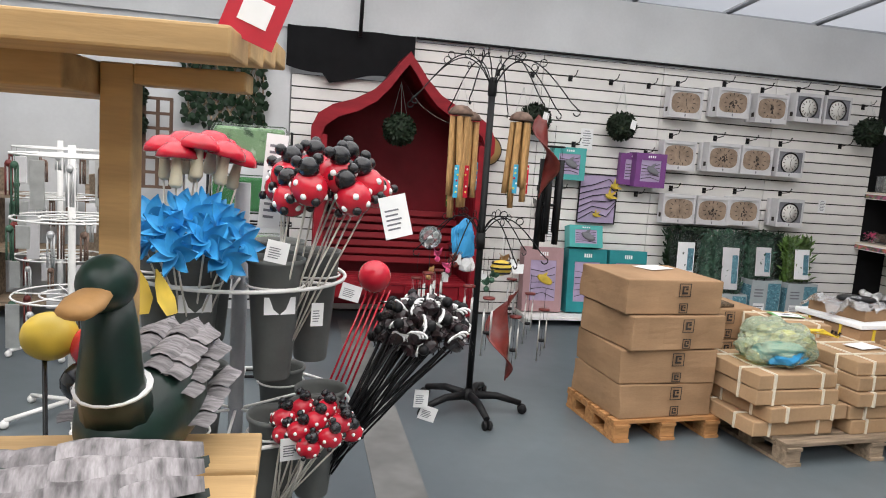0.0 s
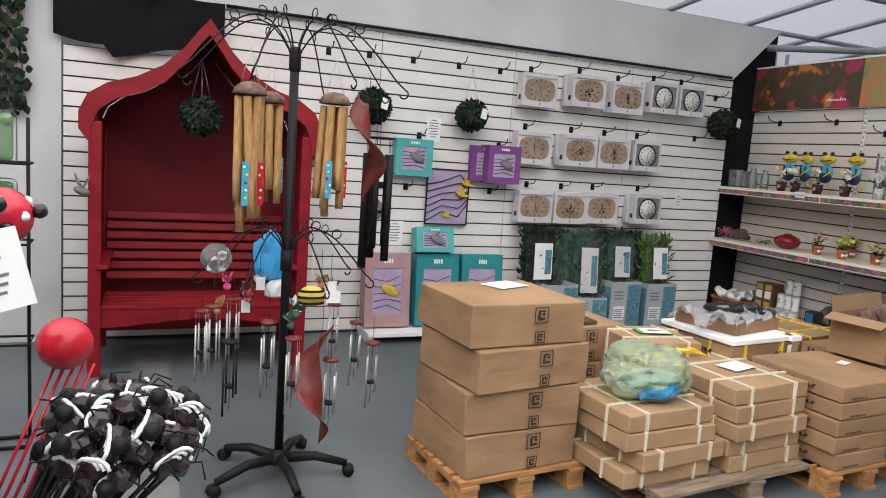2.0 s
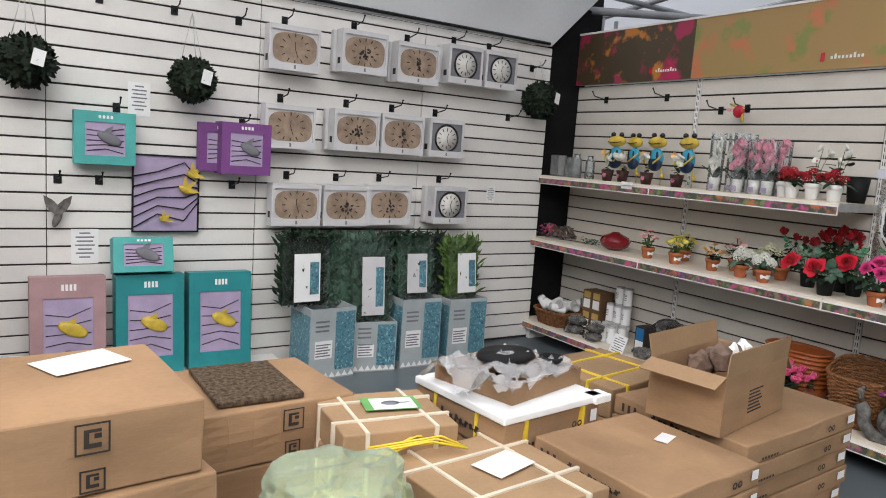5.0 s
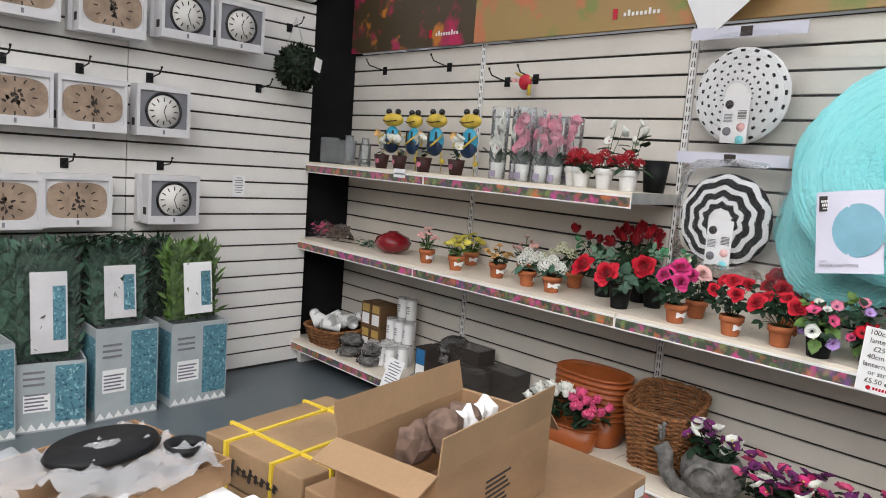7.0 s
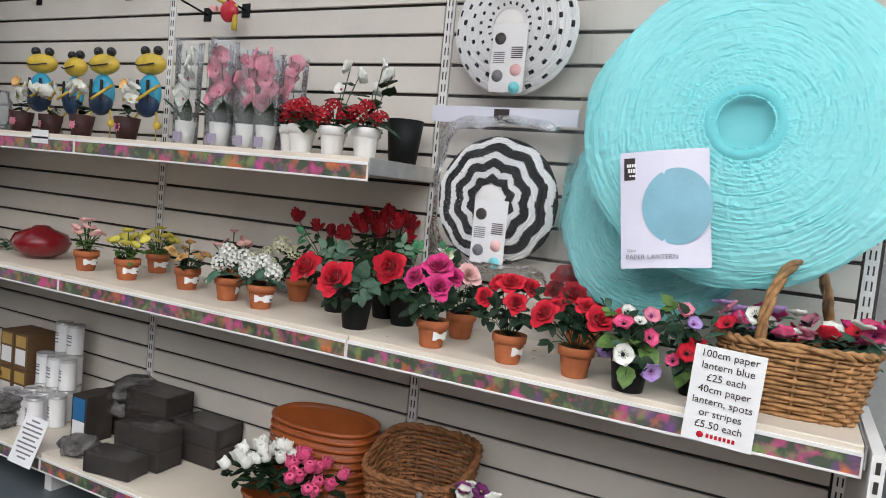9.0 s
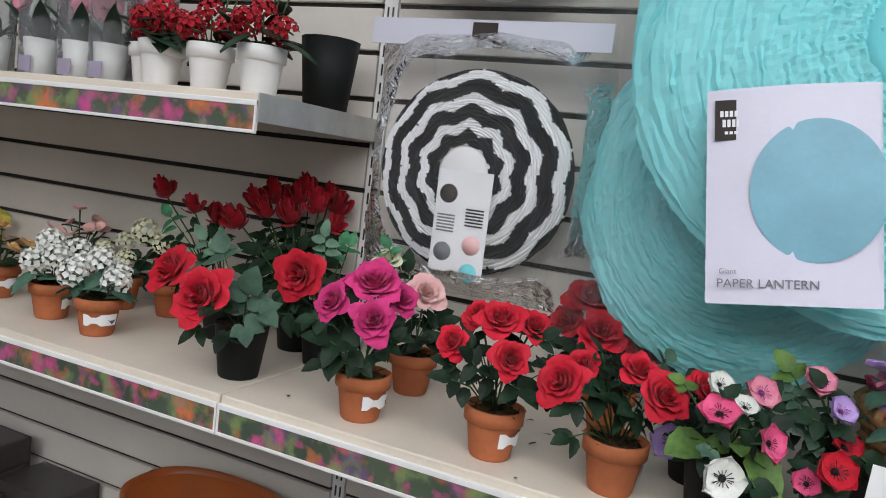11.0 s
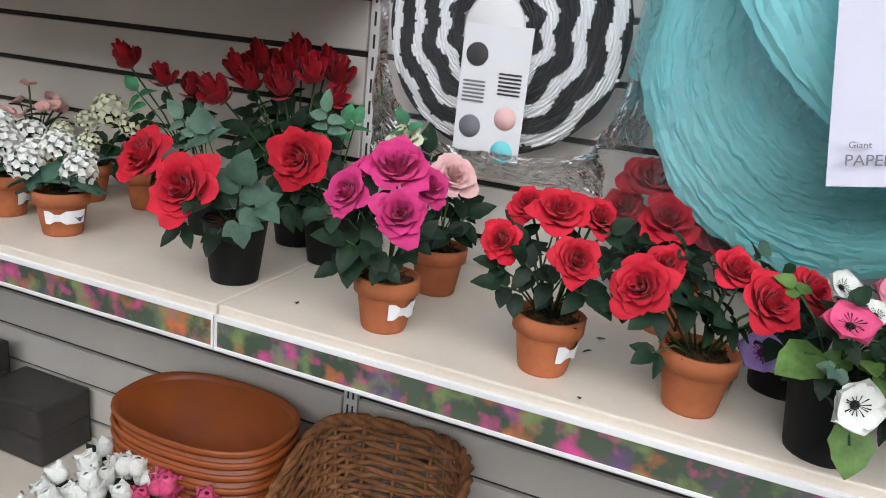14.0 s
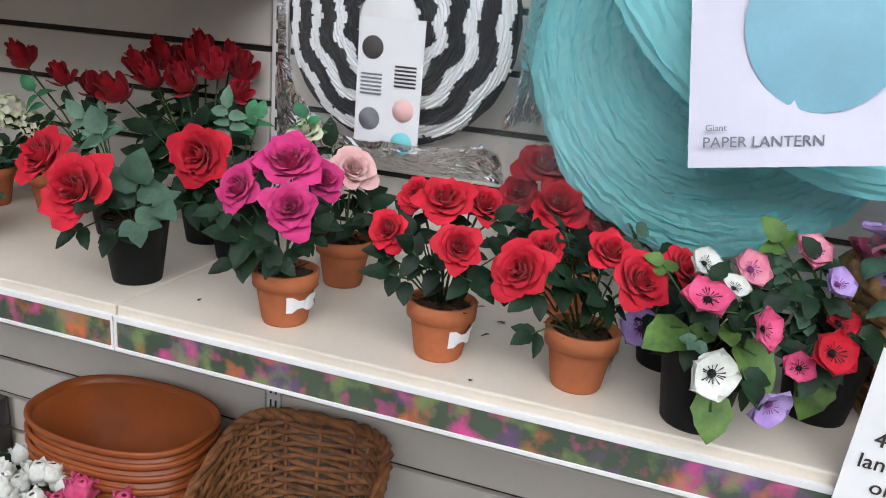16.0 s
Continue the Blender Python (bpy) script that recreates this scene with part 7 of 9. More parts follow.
def window_box(name, x, y, z, w, h, d, key, label, tilt=0, turn=0, bird=True):
    root = thing(name, label, "gift box", pose(x, y, z, tilt, 0, turn), "boxed wall ornaments")
    bm = bmesh.new()
    bx_ = w * 0.17
    box(bm, -w / 2, w / 2, -d + 0.01, 0, 0, h)
    for a0, a1, c0, c1 in ((-w / 2, w / 2, 0, h * 0.17), (-w / 2, w / 2, h * 0.8, h), (-w / 2, -w / 2 + bx_, h * 0.17, h * 0.8), (w / 2 - bx_, w / 2, h * 0.17, h * 0.8)):
        box(bm, a0, a1, -d, -d + 0.01, c0, c1)
    part("carton", bm, M[key], root)
    bm = bmesh.new()
    box(bm, -w / 2 + bx_, w / 2 - bx_, -d + 0.006, -d + 0.0098, h * 0.17, h * 0.8)
    part("picture", bm, M["lilacc"], root, "lilac metal picture in the window")
    bm = bmesh.new()
    for k in range(5):
        tube(bm, [(-w * 0.3, -d + 0.004, h * (0.25 + 0.1 * k)), (0, -d + 0.003, h * (0.3 + 0.08 * k)), (w * 0.3, -d + 0.004, h * (0.22 + 0.12 * k))], 0.0025, 4)
    part("branch", bm, M["ink"], root)
    bm = bmesh.new()
    ball(bm, 0.05 * w / 0.3, pose(0.02, -d + 0.0, h * 0.5, 0, 25, 0) @ Matrix.Diagonal((1.3, 0.25, 0.6, 1)), 12, 8)
    petal(bm, pose(-0.02, -d - 0.006, h * 0.5, 90, 40, 0), 0.035, 0.09, 0.1, 0.1, 0.3, 2, 3)
    part("bird", bm, M["yellowp" if bird else "print"], root, "small painted bird")
    bm = bmesh.new()
    for k in range(4):
        box(bm, -0.035 + 0.02 * k, -0.022 + 0.02 * k, -d - 0.0008, -d, h * 0.87, h * 0.93)
    part("logo_mark", bm, M["paper"], root)
    return root


window_box("boxed_ornament", -3.65, -0.02, 1.29, 0.31, 0.29, 0.1, "teal", "turquoise window box with a bird ornament hung on the wall", bird=False)
window_box("boxed_ornament", -2.88, -0.02, 1.27, 0.3, 0.31, 0.16, "purplec", "purple window box with a bird ornament hung on the wall", bird=False)
window_box("boxed_ornament", -3.0, -0.03, 1.28, 0.28, 0.29, 0.06, "purplec", "purple window box hung behind another", bird=False)
root = thing("metal_picture", "lilac square metal picture with yellow birds on a branch", "wall picture", pose(-3.31, -0.03, 1.13))
bm = bmesh.new()
for a, b, c, d in ((-0.19, 0.19, -0.23, -0.22), (-0.19, 0.19, 0.22, 0.23), (-0.19, -0.18, -0.22, 0.22), (0.18, 0.19, -0.22, 0.22)):
    box(bm, a, b, -0.012, 0, c, d)
part("frame", bm, M["blackiron"], root)
bm = bmesh.new()
box(bm, -0.18, 0.18, -0.004, 0, -0.22, 0.22)
part("plate", bm, M["lilacc"], root)
bm = bmesh.new()
for k in range(6):
    tube(bm, [(-0.18, -0.012, -0.2 + 0.06 * k), (-0.05, -0.016, -0.12 + 0.05 * k), (0.1, -0.014, -0.16 + 0.07 * k), (0.18, -0.012, -0.05 + 0.03 * k)], 0.004, 4)
part("branch", bm, M["blackiron"], root)
for bx0, bz0, s in ((-0.02, -0.15, 0.6), (0.1, 0.03, 0.85), (0.14, 0.12, 0.8)):
    bm = bmesh.new()
    ball(bm, 0.035 * s, pose(bx0, -0.03, bz0, 0, 30, 0) @ Matrix.Diagonal((1.3, 0.5, 0.7, 1)), 12, 8)
    for q in range(3):
        petal(bm, pose(bx0, -0.04, bz0, 90, 50 * q, 0), 0.03 * s, 0.1 * s, 0.1, 0.1, 0.3, 2, 3)
    part("bird", bm, M["yellowp"], root)
root = thing("butterfly_ornament", "dark metal bird ornament on the slatted wall", "ornament", pose(-3.88, -0.04, 1.01))
bm = bmesh.new()
ball(bm, 0.03, pose(0, 0, -0.03, 0, 20, 0) @ Matrix.Diagonal((0.7, 0.5, 1.8, 1)), 10, 7)
for s in (-1, 1):
    petal(bm, pose(0, -0.02, 0, 90, 35 * s, 0), 0.05, 0.12, 0.2, 0.1, 0.3, 2, 3)
part("bird", bm, M["stone"], root)
for x, z, w, h in ((-3.46, 1.67, 0.12, 0.19), (-3.74, 0.815, 0.14, 0.2), (-0.89, 1.19, 0.085, 0.13)):
    root = thing("paper_notice", "white printed paper notice on the slatted wall", "notice", pose(x, -0.004, z))
    bm = bmesh.new()
    box(bm, -w / 2, w / 2, -0.001, 0, -h / 2, h / 2)
    part("sheet", bm, M["paper"], root)
    bm = bmesh.new()
    for k in range(7):
        ww = w * (0.2, 0.34, 0.3, 0.36, 0.25, 0.33, 0.2)[k]
        box(bm, -ww, ww, -0.0018, -0.001, h * 0.36 - k * h * 0.115, h * 0.4 - k * h * 0.115)
    part("lettering", bm, M["print"], root, "grey lettering as plain bars")
# low white plinth and the large bird boxes
root = thing("low_plinth", "low white display plinth on feet against the wall", "plinth", kind="structure")
bm = bmesh.new()
box(bm, -4.03, -2.62, -0.40, -0.03, 0.055, 0.085, bevel=0.003)
part("board", bm, M["white"], root)
bm = bmesh.new()
for x in (-4.0, -3.3, -2.66):
    box(bm, x - 0.02, x + 0.02, -0.38, -0.05, 0, 0.056)
part("foot", bm, M["white"], root)
for x, key, dx in ((-3.84, "pinkc", 0.03), (-3.42, "tealdk", 0), (-3.02, "tealdk", 0)):
    window_box("boxed_picture", x, -0.12, 0.087, 0.37, 0.58, 0.13, key, ("dusty pink" if key == "pinkc" else "teal") + " window box with a tall bird picture", tilt=-5)
window_box("boxed_ornament", -3.46, -0.12, 0.67, 0.32, 0.2, 0.12, "teal", "turquoise window box lying on the taller boxes", tilt=-14, bird=False)


# ---- leaf screens in display crates ----
def crate(x, y, w, d, h, label, turn=0):
    root = thing("display_crate", label, "display box", pose(x, y, 0, 0, 0, turn), "printed display crates")
    bm = bmesh.new()
    t = 0.008
    box(bm, -w / 2, w / 2, -d / 2, -d / 2 + t, 0, h)
    box(bm, -w / 2, w / 2, d / 2 - t, d / 2, 0, h * 1.05)
    for s in (-1, 1):
        box(bm, s * (w / 2 - t / 2) - t / 2, s * (w / 2 - t / 2) + t / 2, -d / 2 + t, d / 2 - t, 0, h)
    box(bm, -w / 2 + t, w / 2 - t, -d / 2 + t, d / 2 - t, 0, t)
    part("carton", bm, mat("pale blue-grey card", (0.4, 0.44, 0.45), 0.5, 0.08), root)
    bm = bmesh.new()
    box(bm, w * 0.05, w * 0.48, -d / 2 - 0.002, -d / 2, h * 0.12, h * 0.95)
    box(bm, -w / 2 - 0.002, -w / 2, -d * 0.46, d * 0.46, h * 0.1, h * 0.9)
    part("hedge_print", bm, M["hedge"], root, "printed hedge picture")
    bm = bmesh.new()
    box(bm, -w * 0.4, -w * 0.02, -d / 2 - 0.003, -d / 2 - 0.002, h * 0.3, h * 0.55)
    sh = part("white_label", bm, M["paper"], root)
    bm = bmesh.new()
    for k in range(5):
        box(bm, -w * 0.38, -w * (0.06 + 0.05 * (k % 2)), -d / 2 - 0.004, -d / 2 - 0.003, h * 0.33 + 0.018 * k, h * 0.33 + 0.008 + 0.018 * k)
    for k in range(3):
        box(bm, -w * 0.4, -w * 0.1, -d / 2 - 0.003, -d / 2 - 0.002, h * 0.68 + 0.03 * k, h * 0.68 + 0.012 + 0.03 * k)
    part("lettering", bm, M["print"], root, "grey lettering as plain bars")
    bm = bmesh.new()
    for k in range(7):
        vs = [bm.verts.new(p) for p in ((-w / 2 + w * k / 7, -d / 2 - 0.003, 0.01), (-w / 2 + w * (k + 1) / 7, -d / 2 - 0.003, 0.01), (-w / 2 + w * (k + 0.5) / 7, -d / 2 - 0.003, 0.045))]
        bm.faces.new(vs)
    part("printed_zigzag", bm, M["paper"], root)


crate(-2.37, -0.27, 0.32, 0.30, 0.46, "tall display crate printed with a hedge", turn=4)
crate(-1.69, -0.27, 0.31, 0.26, 0.48, "tall display crate printed with a hedge")
crate(-1.30, -0.27, 0.32, 0.26, 0.46, "tall display crate printed with a hedge")
crate(-2.02, -0.27, 0.30, 0.24, 0.34, "leaning display crate printed with a hedge", turn=-10)


def leaf_pack(x, y, z, w, h, d, key, seed, card=True, tilt=-6, dark=False):
    root = thing("leaf_screen_pack", "folded artificial leaf screen in a clear labelled bag", "leaf screen", pose(x, y, z, tilt, 0, rnd(-6, 6)), "bagged leaf screens")
    bm = bmesh.new()
    for i in range(900):
        p = Vector((rnd(-w / 2, w / 2), rnd(-d, 0), h * rnd(0, 1) ** 0.9))
        m = Matrix.Translation(p) @ pose(0, 0, 0, rnd(30, 150), rnd(-50, 50), rnd(0, 360))
        petal(bm, m, 0.02, rnd(0.045, 0.085), -0.3, rnd(-0.3, 0.3), 0.35, 1, 3)
    box(bm, -w * 0.46, w * 0.46, -d * 0.8, -d * 0.2, 0.02, h * 0.93)
    ob = part("leaves", bm, M[key], root)
    tagged(ob, kind="stuff")
    bm = bmesh.new()
    n, k = 10, 14
    for side in (0, 1):
        g = [[bm.verts.new((-w * 0.54 + w * 1.08 * i / n, (-d - 0.012 if side == 0 else 0.01) + 0.02 * noise.noise(Vector((i * 0.7, j * 0.6, seed + side))), -0.01 + h * 1.06 * j / k + (0.03 * noise.noise(Vector((i * 0.8, seed, 3))) if j == k else 0))) for i in range(n + 1)] for j in range(k + 1)]
        for j in range(k):
            for i in range(n):
                bm.faces.new((g[j][i], g[j][i + 1], g[j + 1][i + 1], g[j + 1][i])).smooth = True
    ob = part("clear_bag", bm, M["film"], root, "crinkled clear plastic bag")
    ob.visible_shadow = False
    if card:
        bm = bmesh.new()
        box(bm, -w * 0.3, w * 0.3, -d - 0.03, -d - 0.028, h * 0.1, h * 0.78)
        cd = part("card_label", bm, M["paper"] if not dark else M["whitecard"], root, "white printed card")
        bm = bmesh.new()
        box(bm, w * 0.06, w * 0.27, -d - 0.031, -d - 0.03, h * 0.2, h * 0.66)
        part("hedge_print", bm, M["hedge"], cd)


leaf_pack(-2.52, -0.2, 0.44, 0.3, 0.45, 0.1, "leaf", 1, tilt=-3)
leaf_pack(-2.22, -0.12, 0.40, 0.28, 0.47, 0.08, "leafb", 2, False)
leaf_pack(-2.02, -0.2, 0.30, 0.27, 0.58, 0.1, "leafb", 3, dark=True)
leaf_pack(-1.84, -0.12, 0.42, 0.25, 0.44, 0.08, "leaf", 4, False)
leaf_pack(-1.70, -0.22, 0.46, 0.26, 0.40, 0.09, "leafb", 5, dark=True)
leaf_pack(-1.47, -0.12, 0.44, 0.22, 0.43, 0.08, "leaf", 6, False)
leaf_pack(-1.29, -0.22, 0.44, 0.28, 0.42, 0.09, "leafl", 7)
for x, z in ((-2.45, 0.905), (-1.75, 0.90)):
    root = thing("leaf_screen_pack", "folded dark leaf screen laid flat on the packs", "leaf screen", pose(x, -0.2, z))
    bm = bmesh.new()
    for i in range(160):
        petal(bm, pose(rnd(-0.18, 0.18), rnd(-0.1, 0.1), rnd(-0.015, 0.02), rnd(-30, 30), rnd(-30, 30), rnd(0, 360)), 0.02, 0.06, -0.3, 0, 0.35, 1, 2)
    part("leaves", bm, M["leaf"], root)

# ---- red arbour seat ----
random.seed(51)
ARX, ARF, ARB = -5.26, -0.86, -0.14
arb = thing("arbour_seat", "dark red painted wooden arbour with ogee roof and slatted bench", "arbour", pose(ARX, 0, 0))
OG = [(0.685, 1.46), (0.685, 1.56), (0.64, 1.66), (0.54, 1.73), (0.39, 1.78), (0.25, 1.86), (0.14, 1.97), (0.06, 2.08), (0.0, 2.15)]
full = [(-x, z) for x, z in OG] + [(x, z) for x, z in OG[::-1][1:]]
def ogee_band(bm, pts, ya, yb, dz):
    up = [(x, z) for x, z in pts]
    n = len(up)
    a = [bm.verts.new((x, ya, z)) for x, z in up]
    b = [bm.verts.new((x, yb, z)) for x, z in up]
    c = [bm.verts.new((x * 0.91, ya, z - dz)) for x, z in up]
    d = [bm.verts.new((x * 0.91, yb, z - dz)) for x, z in up]
    for k in range(n - 1):
        bm.faces.new((a[k], a[k + 1], b[k + 1], b[k])).smooth = True
        bm.faces.new((c[k + 1], c[k], d[k], d[k + 1])).smooth = True
        bm.faces.new((a[k + 1], a[k], c[k], c[k + 1]))
        bm.faces.new((b[k], b[k + 1], d[k + 1], d[k]))
    bm.faces.new((a[0], b[0], d[0], c[0]))
    bm.faces.new((b[-1], a[-1], c[-1], d[-1]))


bm = bmesh.new()
ogee_band(bm, full, ARF + 0.03, ARB, 0.03)
part("roof", bm, M["redpaint"], arb)
bm = bmesh.new()
ogee_band(bm, [(x * 1.015, z + 0.012) for x, z in full], ARF - 0.01, ARF + 0.03, 0.085)
part("fascia", bm, M["redpaint"], arb)
for k in range(5):
    bm = bmesh.new()
    y = ARF + 0.06 + 0.14 * k
    for s in (-1, 1):
        box(bm, -0.01, 0.16, -0.06, 0.06, 0, 0.012, pose(0.0, y, 2.155, 0, 55 if s > 0 else 125, 0))
    part("ridge_slat", bm, M["redpaint"], arb)
for s in (-1, 1):
    bm = bmesh.new()
    box(bm, s * 0.61 - 0.035, s * 0.61 + 0.035, ARF, ARF + 0.06, 0, 1.52, bevel=0.004)
    part("front_post", bm, M["redpaint"], arb)
    # inner boards use the darker red that has the shade painted in
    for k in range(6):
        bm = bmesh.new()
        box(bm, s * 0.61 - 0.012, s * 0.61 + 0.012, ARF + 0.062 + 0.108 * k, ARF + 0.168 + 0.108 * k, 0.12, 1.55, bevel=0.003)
        part("side_board", bm, M["redshade"], arb)
    bm = bmesh.new()
    box(bm, s * 0.555 - 0.045, s * 0.555 + 0.02, ARF - 0.03, ARB - 0.03, 0.66, 0.69, bevel=0.006)
    part("armrest", bm, M["redpaint"], arb)
    bm = bmesh.new()
    box(bm, s * 0.61 - 0.03, s * 0.61 + 0.03, ARB - 0.05, ARB, 0, 1.5, bevel=0.004)
    part("rear_post", bm, M["redpaint"], arb)
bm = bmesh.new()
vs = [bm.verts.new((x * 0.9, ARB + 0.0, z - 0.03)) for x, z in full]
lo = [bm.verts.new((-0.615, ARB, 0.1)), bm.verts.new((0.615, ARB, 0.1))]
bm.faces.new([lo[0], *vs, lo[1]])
part("back_board", bm, M["redshade"], arb)
for k in range(7):
    bm = bmesh.new()
    box(bm, -0.575, 0.575, -0.012, 0.012, 0, 0.048, pose(0, ARB - 0.16 + 0.012 * k, 0.50 + 0.066 * k, -10, 0, 0), bevel=0.004)
    part("back_slat", bm, M["redpaint"], arb)
for k in range(5):
    bm = bmesh.new()
    box(bm, -0.575, 0.575, ARF + 0.03 + 0.092 * k, ARF + 0.11 + 0.092 * k, 0.405, 0.43, bevel=0.004)
    part("seat_slat", bm, M["redpaint"], arb)
bm = bmesh.new()
n = 16
for k in range(n):
    x0, x1 = -0.575 + 1.15 * k / n, -0.575 + 1.15 * (k + 1) / n
    f = lambda x: 0.335 - 0.05 * math.cos(x / 0.575 * math.pi * 0.5) ** 2 * -1 - 0.04
    vs = [bm.verts.new(p) for p in ((x0, ARF + 0.035, f(x0)), (x1, ARF + 0.035, f(x1)), (x1, ARF + 0.035, 0.404), (x0, ARF + 0.035, 0.404))]
    bm.faces.new(vs)
ap = part("apron", bm, M["redpaint"], arb)
ap.modifiers.new("thick", "SOLIDIFY").thickness = 0.025
leaf_ball(-5.29, -0.72, 1.60, 0.13, 0.36, tag=False)
root = thing("bird_ornament", "small dark metal bird on the arbour post", "ornament", pose(-5.93, -0.92, 1.12))
bm = bmesh.new()
ball(bm, 0.03, pose(0, 0, 0, 0, 20, 0) @ Matrix.Diagonal((1.6, 0.7, 0.8, 1)), 10, 7)
for s in (-1, 1):
    petal(bm, pose(0.0, 0, 0.01, 50, 0, 60 * s), 0.035, 0.1, 0.2, 0.2, 0.3, 2, 3)
part("bird", bm, M["stone"], root)
# black cloth over the step in the wall
bm = bmesh.new()
n = 18
g = [[bm.verts.new((-6.17 + 1.06 * i / n, -0.07 + 0.02 * math.sin(i * 0.9), 2.40 - (0.40 + 0.05 * math.sin(i * 0.35)) * j / 6 * (0.82 if i < 6 else 1.0) + 0.004 * i / n)) for i in range(n + 1)] for j in range(7)]
for j in range(6):
    for i in range(n):
        bm.faces.new((g[j][i], g[j][i + 1], g[j + 1][i + 1], g[j + 1][i])).smooth = True
ob = lone("black_cloth", bm, M["blackcloth"], "black cloth draped over the top of the wall", "cloth")
bm = bmesh.new()
tube(bm, [(-5.58, -0.12, 2.35), (-5.57, -0.12, 3.2)], 0.018)
lone("roof_post", bm, M["blackiron"], "thin dark post rising to the roof", "post", kind="structure")


# ---- wind chime stand ----
CX, CY = -5.03, -2.40
st = thing("chime_stand", "black metal display stand on castors with scrolled wire arms", "display stand", pose(CX, CY, 0))
bm = bmesh.new()
tube(bm, [(0, 0, 0.09), (0, 0, 1.80)], 0.019, 12)
lathe(bm, [(0.0, 1.86), (0.021, 1.86), (0.025, 1.84), (0.025, 1.77), (0.019, 1.76)], 12)
lathe(bm, [(0.02, 1.02), (0.026, 1.02), (0.026, 0.93), (0.02, 0.93)], 12)
lathe(bm, [(0.05, 0.07), (0.05, 0.1), (0.024, 0.12), (0.02, 0.13)], 14)
part("pole", bm, M["black"], st)
for k in range(5):
    a = radians(-84 + 72 * k)
    c, s = math.cos(a), math.sin(a)
    bm = bmesh.new()
    tube(bm, [(0.03 * c, 0.03 * s, 0.09), (0.16 * c, 0.16 * s, 0.095), (0.3 * c, 0.3 * s, 0.06)], 0.026, 8, 0.017)
    ft = part("base_arm", bm, M["black"], st)
    bm = bmesh.new()
    for q in (-0.014, 0.014):
        lathe(bm, [(0, -0.009), (0.024, -0.009), (0.027, 0), (0.024, 0.009), (0, 0.009)], 14, Matrix.Translation((0.31 * c - q * s, 0.31 * s + q * c, 0.028)) @ Matrix.Rotation(a, 4, "Z") @ pose(0, 0, 0, 90, 0, 0))
    part("castor", bm, M["black"], ft)
for tier, z0, n, R, up in ((0, 1.78, 8, 0.46, 0.2), (1, 0.98, 7, 0.36, 0.15)):
    for k in range(n):
        a = 2 * math.pi * k / n + 0.3 + 0.2 * tier
        c, s = math.cos(a), math.sin(a)
        bm = bmesh.new()
        pts = []
        for q in range(17):
            u = q / 16
            r = R * u
            z = z0 + up * math.sin(math.pi * min(1, u * 1.02) ** 0.8) * (1.1 - 0.2 * u) - 0.06 * u
            pts.append((r * c, r * s, z))
        e = pts[-1]
        for q in range(8):
            b = q / 7 * 4.5
            pts.append((e[0] + c * 0.018 * math.sin(b), e[1] + s * 0.018 * math.sin(b), e[2] - 0.018 * (1 - math.cos(b)) - 0.004))
        tube(bm, pts, 0.0035, 5)
        for u0 in (0.35, 0.62):
            p = pts[int(u0 * 16)]
            tube(bm, [(p[0] + c * 0.03 * math.sin(b) * (1 - b / 9), p[1] + s * 0.03 * math.sin(b) * (1 - b / 9), p[2] + 0.03 * (1 - math.cos(b)) * (1 - b / 9)) for b in [0.7 * i for i in range(9)]], 0.0028, 4)
        part("scroll_arm", bm, M["blackiron"], st)


def hang_cord(bm, x, y, z0, z1):
    tube(bm, [(x, y, z0), (x, y, z1)], 0.0012, 4)


